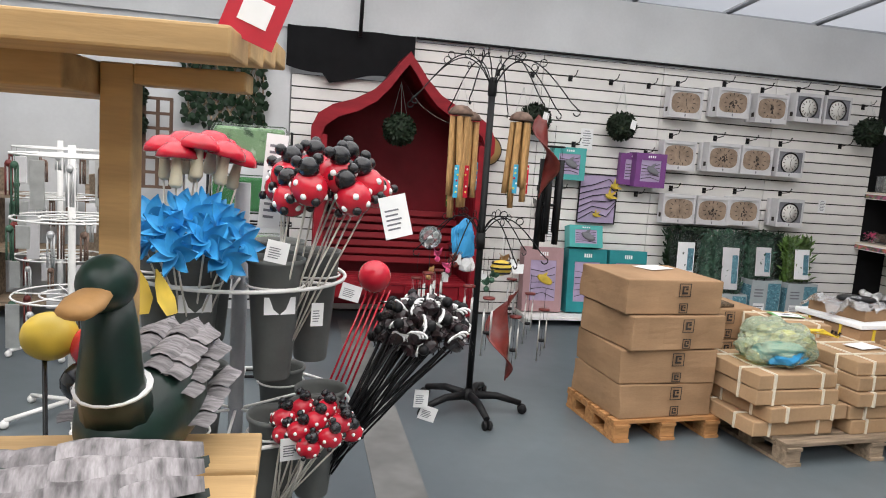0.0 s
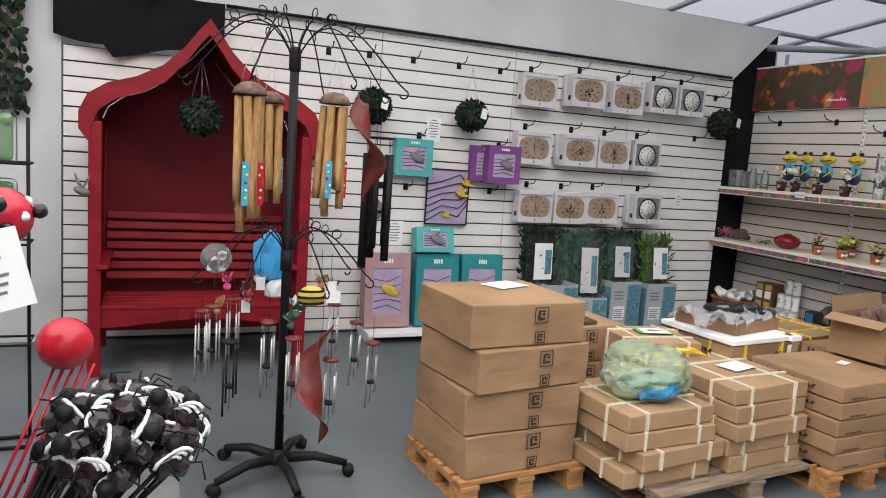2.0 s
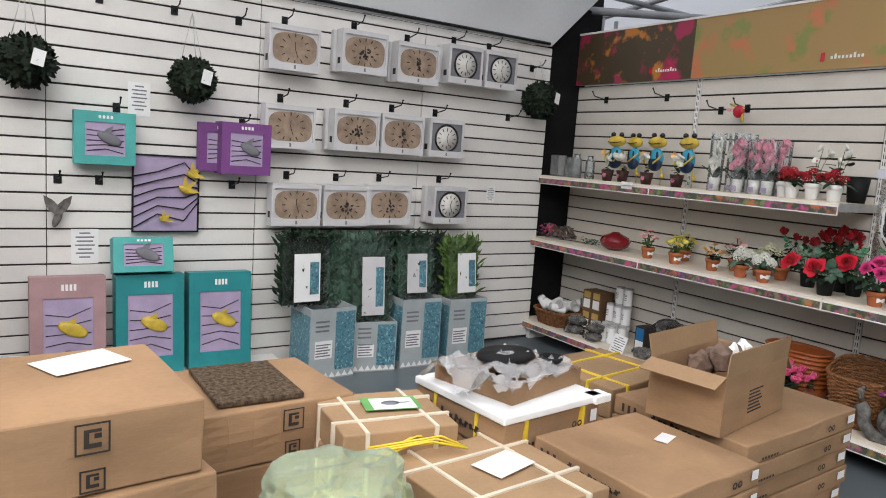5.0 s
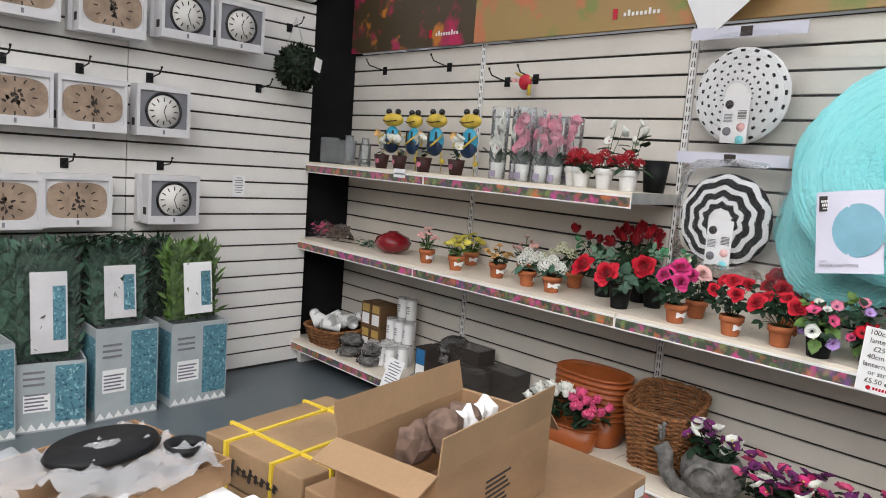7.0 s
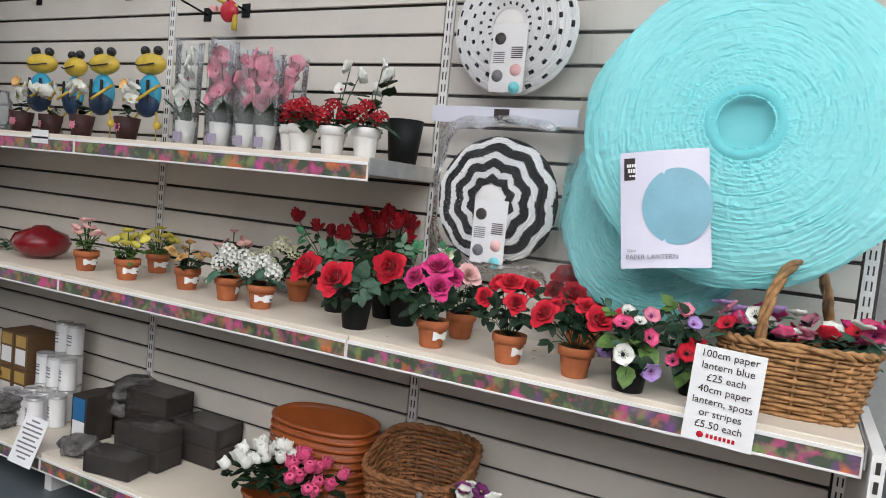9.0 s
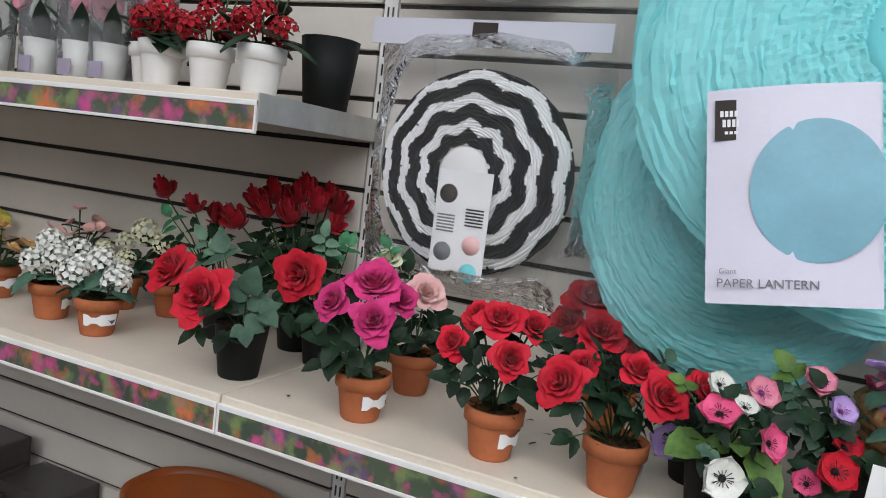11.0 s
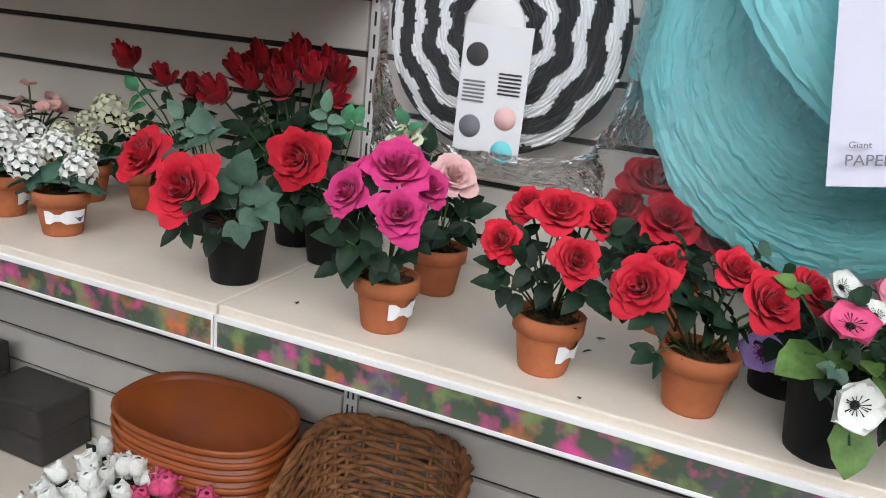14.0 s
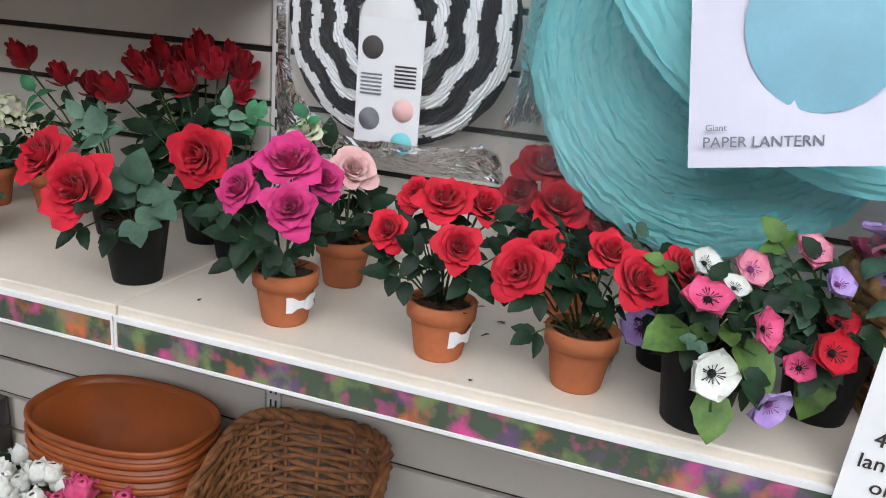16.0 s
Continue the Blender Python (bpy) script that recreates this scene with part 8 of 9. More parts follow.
def bamboo_chime(x, y, ztop, n, lens, turn, label):
    root = thing("bamboo_chime", label, "wind chime", pose(x, y, ztop, 0, 0, turn), "bamboo wind chimes")
    bm = bmesh.new()
    lathe(bm, [(0, 0.03), (0.03, 0.025), (0.055, 0.008), (0.068, -0.02), (0.062, -0.022), (0.05, 0.0), (0, 0.018)], 20)
    part("coconut_cap", bm, M["coconut"], root, "grey-brown coconut shell cap")
    bm = bmesh.new()
    for q in (-1, 1):
        tube(bm, [(0.04 * q, 0, 0.01), (0, 0, 0.16)], 0.0015, 4)
    part("cord", bm, M["steel"], root)
    for k in range(n):
        a = 2 * math.pi * k / n
        L = lens[k % len(lens)]
        bm = bmesh.new()
        r = 0.017
        # cane, cut open on its lower part
        rings = []
        for j, (zz, op) in enumerate(((-0.03, 0), (-0.05, 0), (-L * 0.5, 0), (-L * 0.56, 1), (-L * 0.8, 1.2), (-L, 1.6))):
            m = 10
            half = math.pi * (1 - 0.28 * op)
            rings.append([bm.verts.new((r * math.cos(-half + 2 * half * i / (m - 1)), r * math.sin(-half + 2 * half * i / (m - 1)), zz)) for i in range(m)])
        for u, v in zip(rings, rings[1:]):
            for i in range(9):
                bm.faces.new((u[i], u[i + 1], v[i + 1], v[i])).smooth = True
        cane = part("cane", bm, M["bamboo"], root)
        cane.matrix_basis = pose(0.042 * math.cos(a), 0.042 * math.sin(a), 0, rnd(-3, 3), rnd(-3, 3), rnd(-40, 40) - 90)
        cane.modifiers.new("thick", "SOLIDIFY").thickness = 0.003
        if k % 2 == 0:
            bm = bmesh.new()
            box(bm, -0.013, 0.013, -0.002, 0.0, -L * 0.9, -L * 0.56, bevel=0.001)
            tg = part("painted_slip", bm, M[("red", "leafl", "blueen")[k // 2 % 3]], root, "slip painted with bright flowers")
            tg.matrix_basis = pose(0.05 * math.cos(a), 0.05 * math.sin(a) - 0.012, 0)
            for q in range(5):
                if ("dot", q % 3) not in CACHE:
                    CACHE["dot", q % 3] = dot_mesh(("whitef", "yellow", "red")[q % 3])
                b2 = part("painted_dot", CACHE["dot", q % 3], None, tg)
                b2.location = (rnd(-0.007, 0.007), -0.003, -L * (0.6 + 0.06 * q))


def dot_mesh(key):
    bm = bmesh.new()
    ball(bm, 0.006, Matrix.Diagonal((1, 0.3, 1, 1)), 7, 5)
    return mesh_of("painted_dot", bm, M[key])


bamboo_chime(CX - 0.19, CY - 0.12, 1.665, 6, (0.5, 0.4, 0.56, 0.44), 10, "bamboo wind chime with a coconut cap and painted slips")
bamboo_chime(CX - 0.06, CY + 0.22, 1.66, 5, (0.4, 0.46, 0.36), 40, "bamboo wind chime with a coconut cap and painted slips")
bamboo_chime(CX + 0.17, CY - 0.02, 1.665, 6, (0.46, 0.38, 0.5, 0.42), 0, "bamboo wind chime with a coconut cap and painted slips")


def tube_chime(x, y, ztop, n, lens, r, rad, key, label, drop=0.1):
    root = thing("tube_chime", label, "wind chime", pose(x, y, ztop), "metal wind chimes")
    bm = bmesh.new()
    lathe(bm, [(0, 0.008), (rad * 1.15, 0.006), (rad * 1.15, -0.004), (0, -0.004)], 16)
    part("top_disc", bm, M["black"] if key == "black" else M["brownleaf"], root)
    for k in range(n):
        a = 2 * math.pi * k / n + 0.4
        bm = bmesh.new()
        x0, y0 = rad * math.cos(a), rad * math.sin(a)
        tube(bm, [(x0, y0, -drop), (x0, y0, -drop - lens[k % len(lens)])], r, 8)
        hang_cord(bm, x0, y0, 0, -drop)
        part("tube", bm, M[key], root)
    bm = bmesh.new()
    hang_cord(bm, 0, 0, 0, 0.12)
    hang_cord(bm, 0, 0, 0, -drop - max(lens) * 0.9)
    lathe(bm, [(0, 0.006), (rad * 0.7, 0.006), (rad * 0.7, -0.006), (0, -0.006)], 14, pose(0, 0, -drop - max(lens) * 0.5))
    part("clapper", bm, M["black"], root)


tube_chime(CX + 0.41, CY + 0.08, 1.52, 5, (0.42, 0.48, 0.52), 0.019, 0.055, "black", "large black metal tube wind chime", 0.07)
random.seed(61)
for x, y, z, key in ((-0.3, -0.1, 0.80, "steel"), (-0.2, 0.12, 0.78, "steel"), (-0.1, -0.22, 0.76, "steel"), (-0.33, 0.08, 0.74, "tin"), (0.36, 0.13, 0.66, "steel"), (0.28, 0.25, 0.72, "tin"), (0.14, -0.3, 0.62, "steel"), (-0.02, -0.33, 0.72, "steel"), (0.4, -0.02, 0.6, "steel"), (-0.24, -0.2, 0.68, "black")):
    tube_chime(CX + x, CY + y, z, 4, (0.16, 0.2, 0.24), 0.004, 0.028, key, "small silver tube wind chime hanging from the stand", 0.06)


def spiral(x, y, z0, z1, r, turns, label, start=0.0):
    root = thing("spiral_spinner", label, "wind spinner", pose(x, y, 0))
    bm = bmesh.new()
    n = 30
    a = []
    for k in range(n + 1):
        u = k / n
        w = r * math.sin(math.pi * min(1, 0.12 + 0.88 * u)) ** 0.7
        th = start + turns * 2 * math.pi * u
        z = z0 + (z1 - z0) * u
        a.append([bm.verts.new((w * (s * 1.0) * math.cos(th) + 0.012 * math.cos(th + 1.57), w * s * math.sin(th), z + 0.03 * s * s)) for s in (-0.1, 0.35, 0.7, 1.0)])
    for u, v in zip(a, a[1:]):
        for i in range(3):
            bm.faces.new((u[i], u[i + 1], v[i + 1], v[i])).smooth = True
    ob = part("blade", bm, M["brownleaf"], root)
    ob.modifiers.new("thick", "SOLIDIFY").thickness = 0.003
    bm = bmesh.new()
    hang_cord(bm, 0, 0, max(z0, z1), max(z0, z1) + 0.12)
    part("cord", bm, M["black"], root)


spiral(CX + 0.09, CY - 0.34, 0.74, 0.28, 0.115, 0.85, "dark red metal spiral leaf spinner", 0.4)
spiral(CX + 0.32, CY - 0.02, 1.66, 1.22, 0.1, 0.85, "dark red metal spiral leaf spinner", 2.2)
root = thing("bee_ornament", "striped yellow and black bee wind bell", "ornament", pose(CX + 0.07, CY - 0.2, 0.86))
bm = bmesh.new()
ball(bm, 0.05, Matrix.Diagonal((1.15, 0.8, 0.85, 1)), 16, 10)
part("body", bm, M["yellowp"], root)
bm = bmesh.new()
for z in (-0.025, 0.0, 0.025):
    lathe(bm, [(0.9, -0.005), (0.9, 0.005)], 20, pose(0, 0, z), 0.066 * math.cos(z * 18), 0.047 * math.cos(z * 18))
part("stripe", bm, M["blackgloss"], root)
bm = bmesh.new()
hang_cord(bm, 0, 0, 0.04, 0.2)
box(bm, 0.05, 0.11, -0.045, -0.043, -0.02, 0.03)
part("price_tag", bm, M["paper"], root)
root = thing("glass_globe", "clear glass globe with pale shapes hung from the stand", "ornament", pose(CX - 0.29, CY - 0.03, 0.985))
bm = bmesh.new()
ball(bm, 0.062, Matrix.Identity(4), 20, 12)
part("globe", bm, M["glass"], root)
bm = bmesh.new()
for k in range(5):
    petal(bm, pose(0.02 * math.cos(k * 1.3), -0.045, 0.02 * math.sin(k * 1.3), 90, 72 * k, 0), 0.03, 0.035, 0, 0, 0.2, 1, 2)
part("white_flower", bm, M["paper"], root)
root = thing("blue_windsock", "bright blue hanging fabric ornament", "ornament", pose(CX - 0.03, CY + 0.3, 0.93))
bm = bmesh.new()
crumpled(bm, 0.075, 0.05, 0.13, 3.0, None, 0.35, 3)
part("fabric", bm, M["blue"], root)
bm = bmesh.new()
crumpled(bm, 0.05, 0.03, 0.05, 6.0, pose(0.03, -0.03, -0.14), 0.3, 2)
part("white_pendant", bm, M["paper"], root)
random.seed(71)
for k in range(12):
    a = rnd(0, 6.28)
    q = rnd(0.2, 0.36)
    key = ("coconut", "hotpink", "leafb", "steel", "beak", "brownleaf")[k % 6]
    root = thing("hanging_ornament", "small hanging metal ornament on a cord", "ornament", pose(CX + q * math.cos(a), CY + q * math.sin(a), rnd(0.72, 0.92)), "small hanging ornaments")
    bm = bmesh.new()
    for i in range(4):
        petal(bm, pose(0, 0, 0, rnd(20, 140), rnd(-60, 60), 90 * i), 0.03, rnd(0.04, 0.06), 0.2, 0.1, 0.3, 2, 3)
    ball(bm, 0.016, pose(0, 0, -0.02), 9, 6)
    part("figure", bm, M[key], root)
    bm = bmesh.new()
    hang_cord(bm, 0, 0, 0, 0.15)
    part("cord", bm, M["black"], root)
    if k % 3 == 0:
        bm = bmesh.new()
        box(bm, -0.02, 0.02, -0.03, -0.029, -0.03, 0.03)
        part("price_tag", bm, M["paper"], root)
root = thing("sun_catcher", "round coloured glass disc on the slatted wall", "ornament", pose(-4.42, -0.1, 1.5))
bm = bmesh.new()
lathe(bm, [(0, 0.004), (0.13, 0.004), (0.13, -0.004), (0, -0.004)], 28, pose(0, 0, 0, 90, 0, 0))
part("disc", bm, M["banner_l"], root)
bm = bmesh.new()
tube(bm, [(0.13 * math.cos(k * 0.2244), 0, 0.13 * math.sin(k * 0.2244)) for k in range(28)], 0.006, 6, closed=True)
part("rim", bm, M["black"], root)

# ---- bucket carousel ----
BX, BY = -6.20, -3.86
cs = thing("bucket_stand", "grey pole stand with wire rings holding flower buckets", "display stand", pose(BX, BY, 0))
bm = bmesh.new()
tube(bm, [(0, 0, 0.02), (0, 0, 1.3)], 0.024, 14)
part("pole", bm, M["greypole"], cs)
bm = bmesh.new()
lathe(bm, [(0, 0.0), (0.3, 0.0), (0.3, 0.012), (0.03, 0.03), (0, 0.03)], 28)
part("base", bm, M["greypole"], cs)
for z, R in ((1.02, 0.33), (0.585, 0.37)):
    bm = bmesh.new()
    tube(bm, [(R * math.cos(k * math.pi / 24), R * math.sin(k * math.pi / 24), z) for k in range(48)], 0.006, 6, closed=True)
    for k in range(6):
        a = k * math.pi / 3 + 0.52
        tube(bm, [(0.02 * math.cos(a), 0.02 * math.sin(a), z - 0.02), (R * math.cos(a), R * math.sin(a), z)], 0.005, 5)
        a += math.pi / 6
        ca, sa = (R - 0.1) * math.cos(a), (R - 0.1) * math.sin(a)
        tube(bm, [(ca + 0.083 * math.cos(q * 0.3927), sa + 0.083 * math.sin(q * 0.3927), z) for q in range(16)], 0.004, 5, closed=True)
    part("wire_ring", bm, M["white"], cs)
bm = bmesh.new()
box(bm, -0.033, 0.033, -0.034, -0.032, 1.17, 1.46, pose(0, 0, 0, 0, 4, 0))
sg = part("sign", bm, M["paper"], cs, "tall white printed strip sign")
bm = bmesh.new()
for k in range(12):
    box(bm, -0.02, 0.012 + 0.008 * (k % 2), -0.0352, -0.0342, 1.2 + 0.02 * k, 1.208 + 0.02 * k, pose(0, 0, 0, 0, 4, 0))
part("lettering", bm, M["print"], sg, "lettering as plain bars")


def bucket(x, y, z, h=0.36, r=0.082, label="tall grey plastic flower bucket"):
    root = thing("flower_bucket", label, "bucket", pose(x, y, z), "grey flower buckets")
    if ("bucket", h) not in CACHE:
        bm = bmesh.new()
        lathe(bm, [(0, 0), (r * 0.62, 0), (r * 0.65, 0.006), (r * 0.97, h - 0.02), (r * 1.06, h - 0.012), (r * 1.06, h), (r * 0.98, h), (r * 0.93, h - 0.02), (r * 0.6, 0.01), (0, 0.01)], 24)
        CACHE["bucket", h] = mesh_of("tub", bm, M["greybucket"])
    part("tub", CACHE["bucket", h], None, root)
    return root


for k in range(6):
    a = k * math.pi / 3 + 0.52 + math.pi / 6
    b = bucket(BX + 0.23 * math.cos(a), BY + 0.23 * math.sin(a), 0.74)
    if k in (3, 4):
        bm = bmesh.new()
        box(bm, -0.045, 0.045, -0.083, -0.081, 0.2, 0.25, pose(0, 0, 0, -4, 0, 15))
        part("paper_label", bm, M["paper"], b, "white price label")
    a2 = a
    bucket(BX + 0.27 * math.cos(a2), BY + 0.27 * math.sin(a2), 0.34, 0.3)
random.seed(81)


def stick_bunch(name, label, base, heads, stick_key, head_fn, r=0.003):
    root = thing(name, label, "garden stakes", pose(*base))
    bm = bmesh.new()
    for p in heads:
        tube(bm, [(rnd(-0.03, 0.03), rnd(-0.03, 0.03), 0.02), p], r, 5)
    part("stick", bm, M[stick_key], root)
    for p in heads:
        head_fn(root, p)
    return root


def lady_head(root, p, s=0.06):
    for nm, key in (("lady_body", "redgloss"), ("lady_head", "blackgloss"), ("lady_spot", "paper")):
        if (nm, s) not in CACHE:
            bm = bmesh.new()
            if nm == "lady_body":
                ball(bm, s, Matrix.Diagonal((0.85, 1, 0.85, 1)), 16, 10)
            elif nm == "lady_head":
                ball(bm, s * 0.5, pose(0, 0.2 * s, s * 1.0), 12, 8)
                ball(bm, s * 0.28, pose(-s * 0.5, 0, s * 1.3), 8, 6)
                ball(bm, s * 0.28, pose(s * 0.5, 0, s * 1.3), 8, 6)
                for q in range(4):
                    ball(bm, s * 0.22, pose(s * 0.9 * math.cos(q * 1.57), s * 0.9 * math.sin(q * 1.57), -s * 0.4), 8, 6)
            else:
                for q in range(9):
                    d = Vector((math.cos(q * 2.4), math.sin(q * 2.4), -0.6 + 0.15 * q)).normalized()
                    ball(bm, s * 0.16, Matrix.Translation(Vector((d.x * 0.85, d.y, d.z * 0.85)) * s * 0.93), 7, 5)
            CACHE[nm, s] = mesh_of(nm, bm, M[key])
        o = part(nm, CACHE[nm, s], None, root)
        o.matrix_basis = Matrix.Translation(p) @ pose(0, 0, 0, p[1] * 90, p[0] * 120, p[2] * 999)


def toad_head(root, p):
    if "toad" not in CACHE:
        bm = bmesh.new()
        lathe(bm, [(0, 0.045), (0.03, 0.04), (0.052, 0.018), (0.058, 0.0), (0.05, -0.004), (0.02, -0.002), (0, -0.002)], 18)
        CACHE["toad"] = mesh_of("cap", bm, M["redgloss"])
        bm = bmesh.new()
        lathe(bm, [(0.012, 0.0), (0.014, -0.03), (0.02, -0.075), (0.012, -0.085), (0, -0.085)], 12)
        CACHE["toad2"] = mesh_of("stalk", bm, mat("cream paint", (0.65, 0.58, 0.42), 0.5, 0.1))
    for nm in ("toad", "toad2"):
        o = part("cap" if nm == "toad" else "stalk", CACHE[nm], None, root)
        o.matrix_basis = Matrix.Translation(p) @ pose(0, 0, 0.06, p[1] * 60, p[0] * 90, 0)


def pin_head(root, p):
    if "pin" not in CACHE:
        bm = bmesh.new()
        for k in range(7):
            petal(bm, pose(0, 0, 0, 0, 0, 360 * k / 7) @ pose(0, 0, 0, 25, 30, 0), 0.045, 0.075, 0.4, 0.15, 0.2, 3, 4)
        CACHE["pin"] = mesh_of("pinwheel", bm, M["blue"])
    o = part("pinwheel", CACHE["pin"], None, root)
    d = Vector((p[0] * 1.2, p[1] * 1.2 - 0.08, 0.12 + (p[2] - 0.42) * 0.6))
    o.matrix_basis = Matrix.Translation(p) @ d.to_track_quat("Z", "Y").to_matrix().to_4x4() @ pose(0, 0, 0, 0, 0, rnd(0, 90))


def bug_head(root, p):
    if "bug" not in CACHE:
        bm = bmesh.new()
        crumpled(bm, 0.03, 0.025, 0.03, 2.0, None, 0.3, 2)
        CACHE["bug"] = mesh_of("beetle", bm, mat("black beetle paint", (0.03, 0.016, 0.018), 0.3, 0.4, 30, 100, 0.1, coat=0.4))
        bm = bmesh.new()
        for q in range(3):
            tube(bm, [(0.026 * math.cos(b) + 0.012 * q, -0.018, 0.02 * math.sin(b)) for b in [0.5 * i for i in range(6)]], 0.004, 5)
        CACHE["bug2"] = mesh_of("pale_band", bm, M["paper"])
        bm = bmesh.new()
        for q in range(4):
            tube(bm, [(0, 0, 0), (0.04 * math.cos(q * 1.6), 0.04 * math.sin(q * 1.6), 0.02), (0.06 * math.cos(q * 1.6), 0.06 * math.sin(q * 1.6), -0.01)], 0.002, 4)
        ball(bm, 0.018, pose(0.03, 0, 0.02), 8, 6)
        CACHE["bug3"] = mesh_of("legs", bm, M["black"])
    turn = pose(0, 0, 0, rnd(-60, 60), rnd(-60, 60), rnd(0, 360))
    for nm, n2 in (("bug", "beetle"), ("bug2", "pale_band"), ("bug3", "legs")):
        o = part(n2, CACHE[nm], None, root)
        o.matrix_basis = Matrix.Translation(p) @ turn


def dome(n, c, r, squash=0.8):
    out = []
    for i in range(n):
        z = 1 - 1.2 * (i + 0.5) / n
        a = i * 2.4
        q = math.sqrt(max(0, 1 - z * z)) * rnd(0.75, 1.0)
        out.append((c[0] + r * q * math.cos(a), c[1] + r * q * math.sin(a), c[2] + r * squash * z))
    return out


def spot(k, rr=0.23):
    a = k * math.pi / 3 + 0.52 + math.pi / 6
    return BX + rr * math.cos(a), BY + rr * math.sin(a)


x4, y4 = spot(4)
x3, y3 = spot(3)
x2, y2 = spot(2)
stick_bunch("ladybird_stakes", "bunch of spotted red ladybird stakes with black heads", (x4, y4, 0.76), dome(13, (0.15, 0, 0.53), 0.16, 0.5), "whitestick", lady_head)
stick_bunch("pinwheel_stakes", "bunch of sky blue plastic pinwheels on sticks", (x3, y3, 0.76), dome(20, (0.0, -0.04, 0.36), 0.15, 0.7), "whitestick", pin_head)
stick_bunch("toadstool_stakes", "bunch of red toadstools on white sticks", (x3 - 0.05, y3 + 0.1, 0.76), dome(9, (0.05, 0, 0.55), 0.12, 0.35), "whitestick", toad_head)
bk1 = bucket(-5.95, -3.98, 0.33, 0.3, label="low grey plastic flower bucket")
stick_bunch("beetle_stakes", "leaning bunch of black beetle stakes with pale bands", (-5.92, -3.98, 0.38), [(p[0], p[1], p[2]) for p in dome(44, (0.31, 0.05, 0.46), 0.15, 0.75)], "black", bug_head, 0.004)
x5, y5 = spot(4, 0.3)
stick_bunch("ladybird_stakes", "bunch of small red ladybirds on short sticks", (x5, y5 - 0.05, 0.36), dome(16, (0.09, 0, 0.26), 0.12, 0.5), "whitestick", lambda r_, p_: lady_head(r_, p_, 0.035))
root = thing("ladybird_ball", "large glossy red ladybird ball on red canes", "ornament", pose(-5.745, -3.62, 0.975))
bm = bmesh.new()
ball(bm, 0.06, Matrix.Identity(4), 22, 14)
part("ball", bm, M["redgloss"], root)
bm = bmesh.new()
for k in range(5):
    tube(bm, [(-0.02 + 0.02 * k, 0, -0.05), (-0.2 + 0.02 * k, -0.12, -0.5)], 0.004, 5)
part("cane", bm, M["redgloss"], root)
random.seed(91)
for x, y, z, w, h in ((-5.77, -4.25, 1.255, 0.08, 0.115), (-5.86, -4.0, 0.99, 0.07, 0.05), (-5.70, -3.98, 0.83, 0.04, 0.06), (-5.60, -3.92, 0.62, 0.05, 0.06), (-5.57, -3.9, 0.56, 0.06, 0.05), (-6.08, -4.22, 1.14, 0.06, 0.06), (-6.02, -4.26, 0.6, 0.06, 0.07), (-5.96, -4.05, 0.93, 0.04, 0.07)):
    root = thing("swing_tag", "white printed swing tag hanging among the stakes", "tag", pose(x, y, z, rnd(-8, 8), rnd(-20, 20), rnd(-5, 25)), "swing tags")
    bm = bmesh.new()
    box(bm, -w / 2, w / 2, -0.0008, 0, -h / 2, h / 2)
    part("card", bm, M["paper"], root)
    bm = bmesh.new()
    for k in range(5):
        box(bm, -w * 0.36, w * (0.1 + 0.05 * (k % 3)), -0.0016, -0.0008, -h * 0.3 + k * h * 0.11, -h * 0.26 + k * h * 0.11)
    part("lettering", bm, M["print"], root, "grey lettering as plain bars")
    if w > 0.08:
        bm = bmesh.new()
        box(bm, -w / 2, w / 2, -0.0016, -0.0008, h * 0.36, h * 0.5)
        part("orange_band", bm, M["orange"], root)

# ---- timber table with ducks ----
tb = thing("pine_table", "slatted pine display table with an overhead timber shelf", "table", pose(0, 0, 0))
for k in range(8):
    bm = bmesh.new()
    box(bm, -7.2, -6.075, -6.2 + 0.16 * k, -6.2 + 0.16 * k + 0.145, 0.9, 0.93, bevel=0.004)
    part("slat", bm, M["pine"], tb)
for x, y in ((-6.14, -4.98), (-7.1, -4.98), (-6.14, -6.1), (-7.1, -6.1)):
    bm = bmesh.new()
    box(bm, x - 0.035, x + 0.035, y - 0.035, y + 0.035, 0, 0.9, bevel=0.003)
    part("leg", bm, M["pine"], tb)
bt = thing("bird_table", "rough timber bird table with a wide plank roof and a post", "bird table", pose(-6.30, -4.975, 0.931, 0, 0, -6))
bm = bmesh.new()
box(bm, -0.024, 0.024, -0.024, 0.024, 0, 0.6, bevel=0.003)
part("post", bm, M["pine"], bt)
for k in range(-1, 3):
    bm = bmesh.new()
    box(bm, -0.55, 0.22, -0.18 + 0.12 * k, -0.07 + 0.12 * k, 0.602 + 0.012 * k, 0.637 + 0.012 * k, bevel=0.004)
    part("roof_plank", bm, M["pine"], bt)
bm = bmesh.new()
box(bm, -0.5, -0.026, -0.14, 0.14, 0.55, 0.6, bevel=0.004)
box(bm, 0.026, 0.19, -0.03, 0.03, 0.57, 0.6, bevel=0.004)
part("brace", bm, M["pine"], bt)
bm = bmesh.new()
box(bm, -0.034, 0.034, -0.002, 0, -0.036, 0.036, pose(0.235, -0.235, 0.652, 0, 20, 10))
rt = part("price_card", bm, M["redgloss"], bt, "red price card")
bm = bmesh.new()
box(bm, -0.018, 0.018, -0.003, -0.002, -0.016, 0.016, pose(0.235, -0.235, 0.652, 0, 20, 10))
part("card_print", bm, M["paper"], rt)


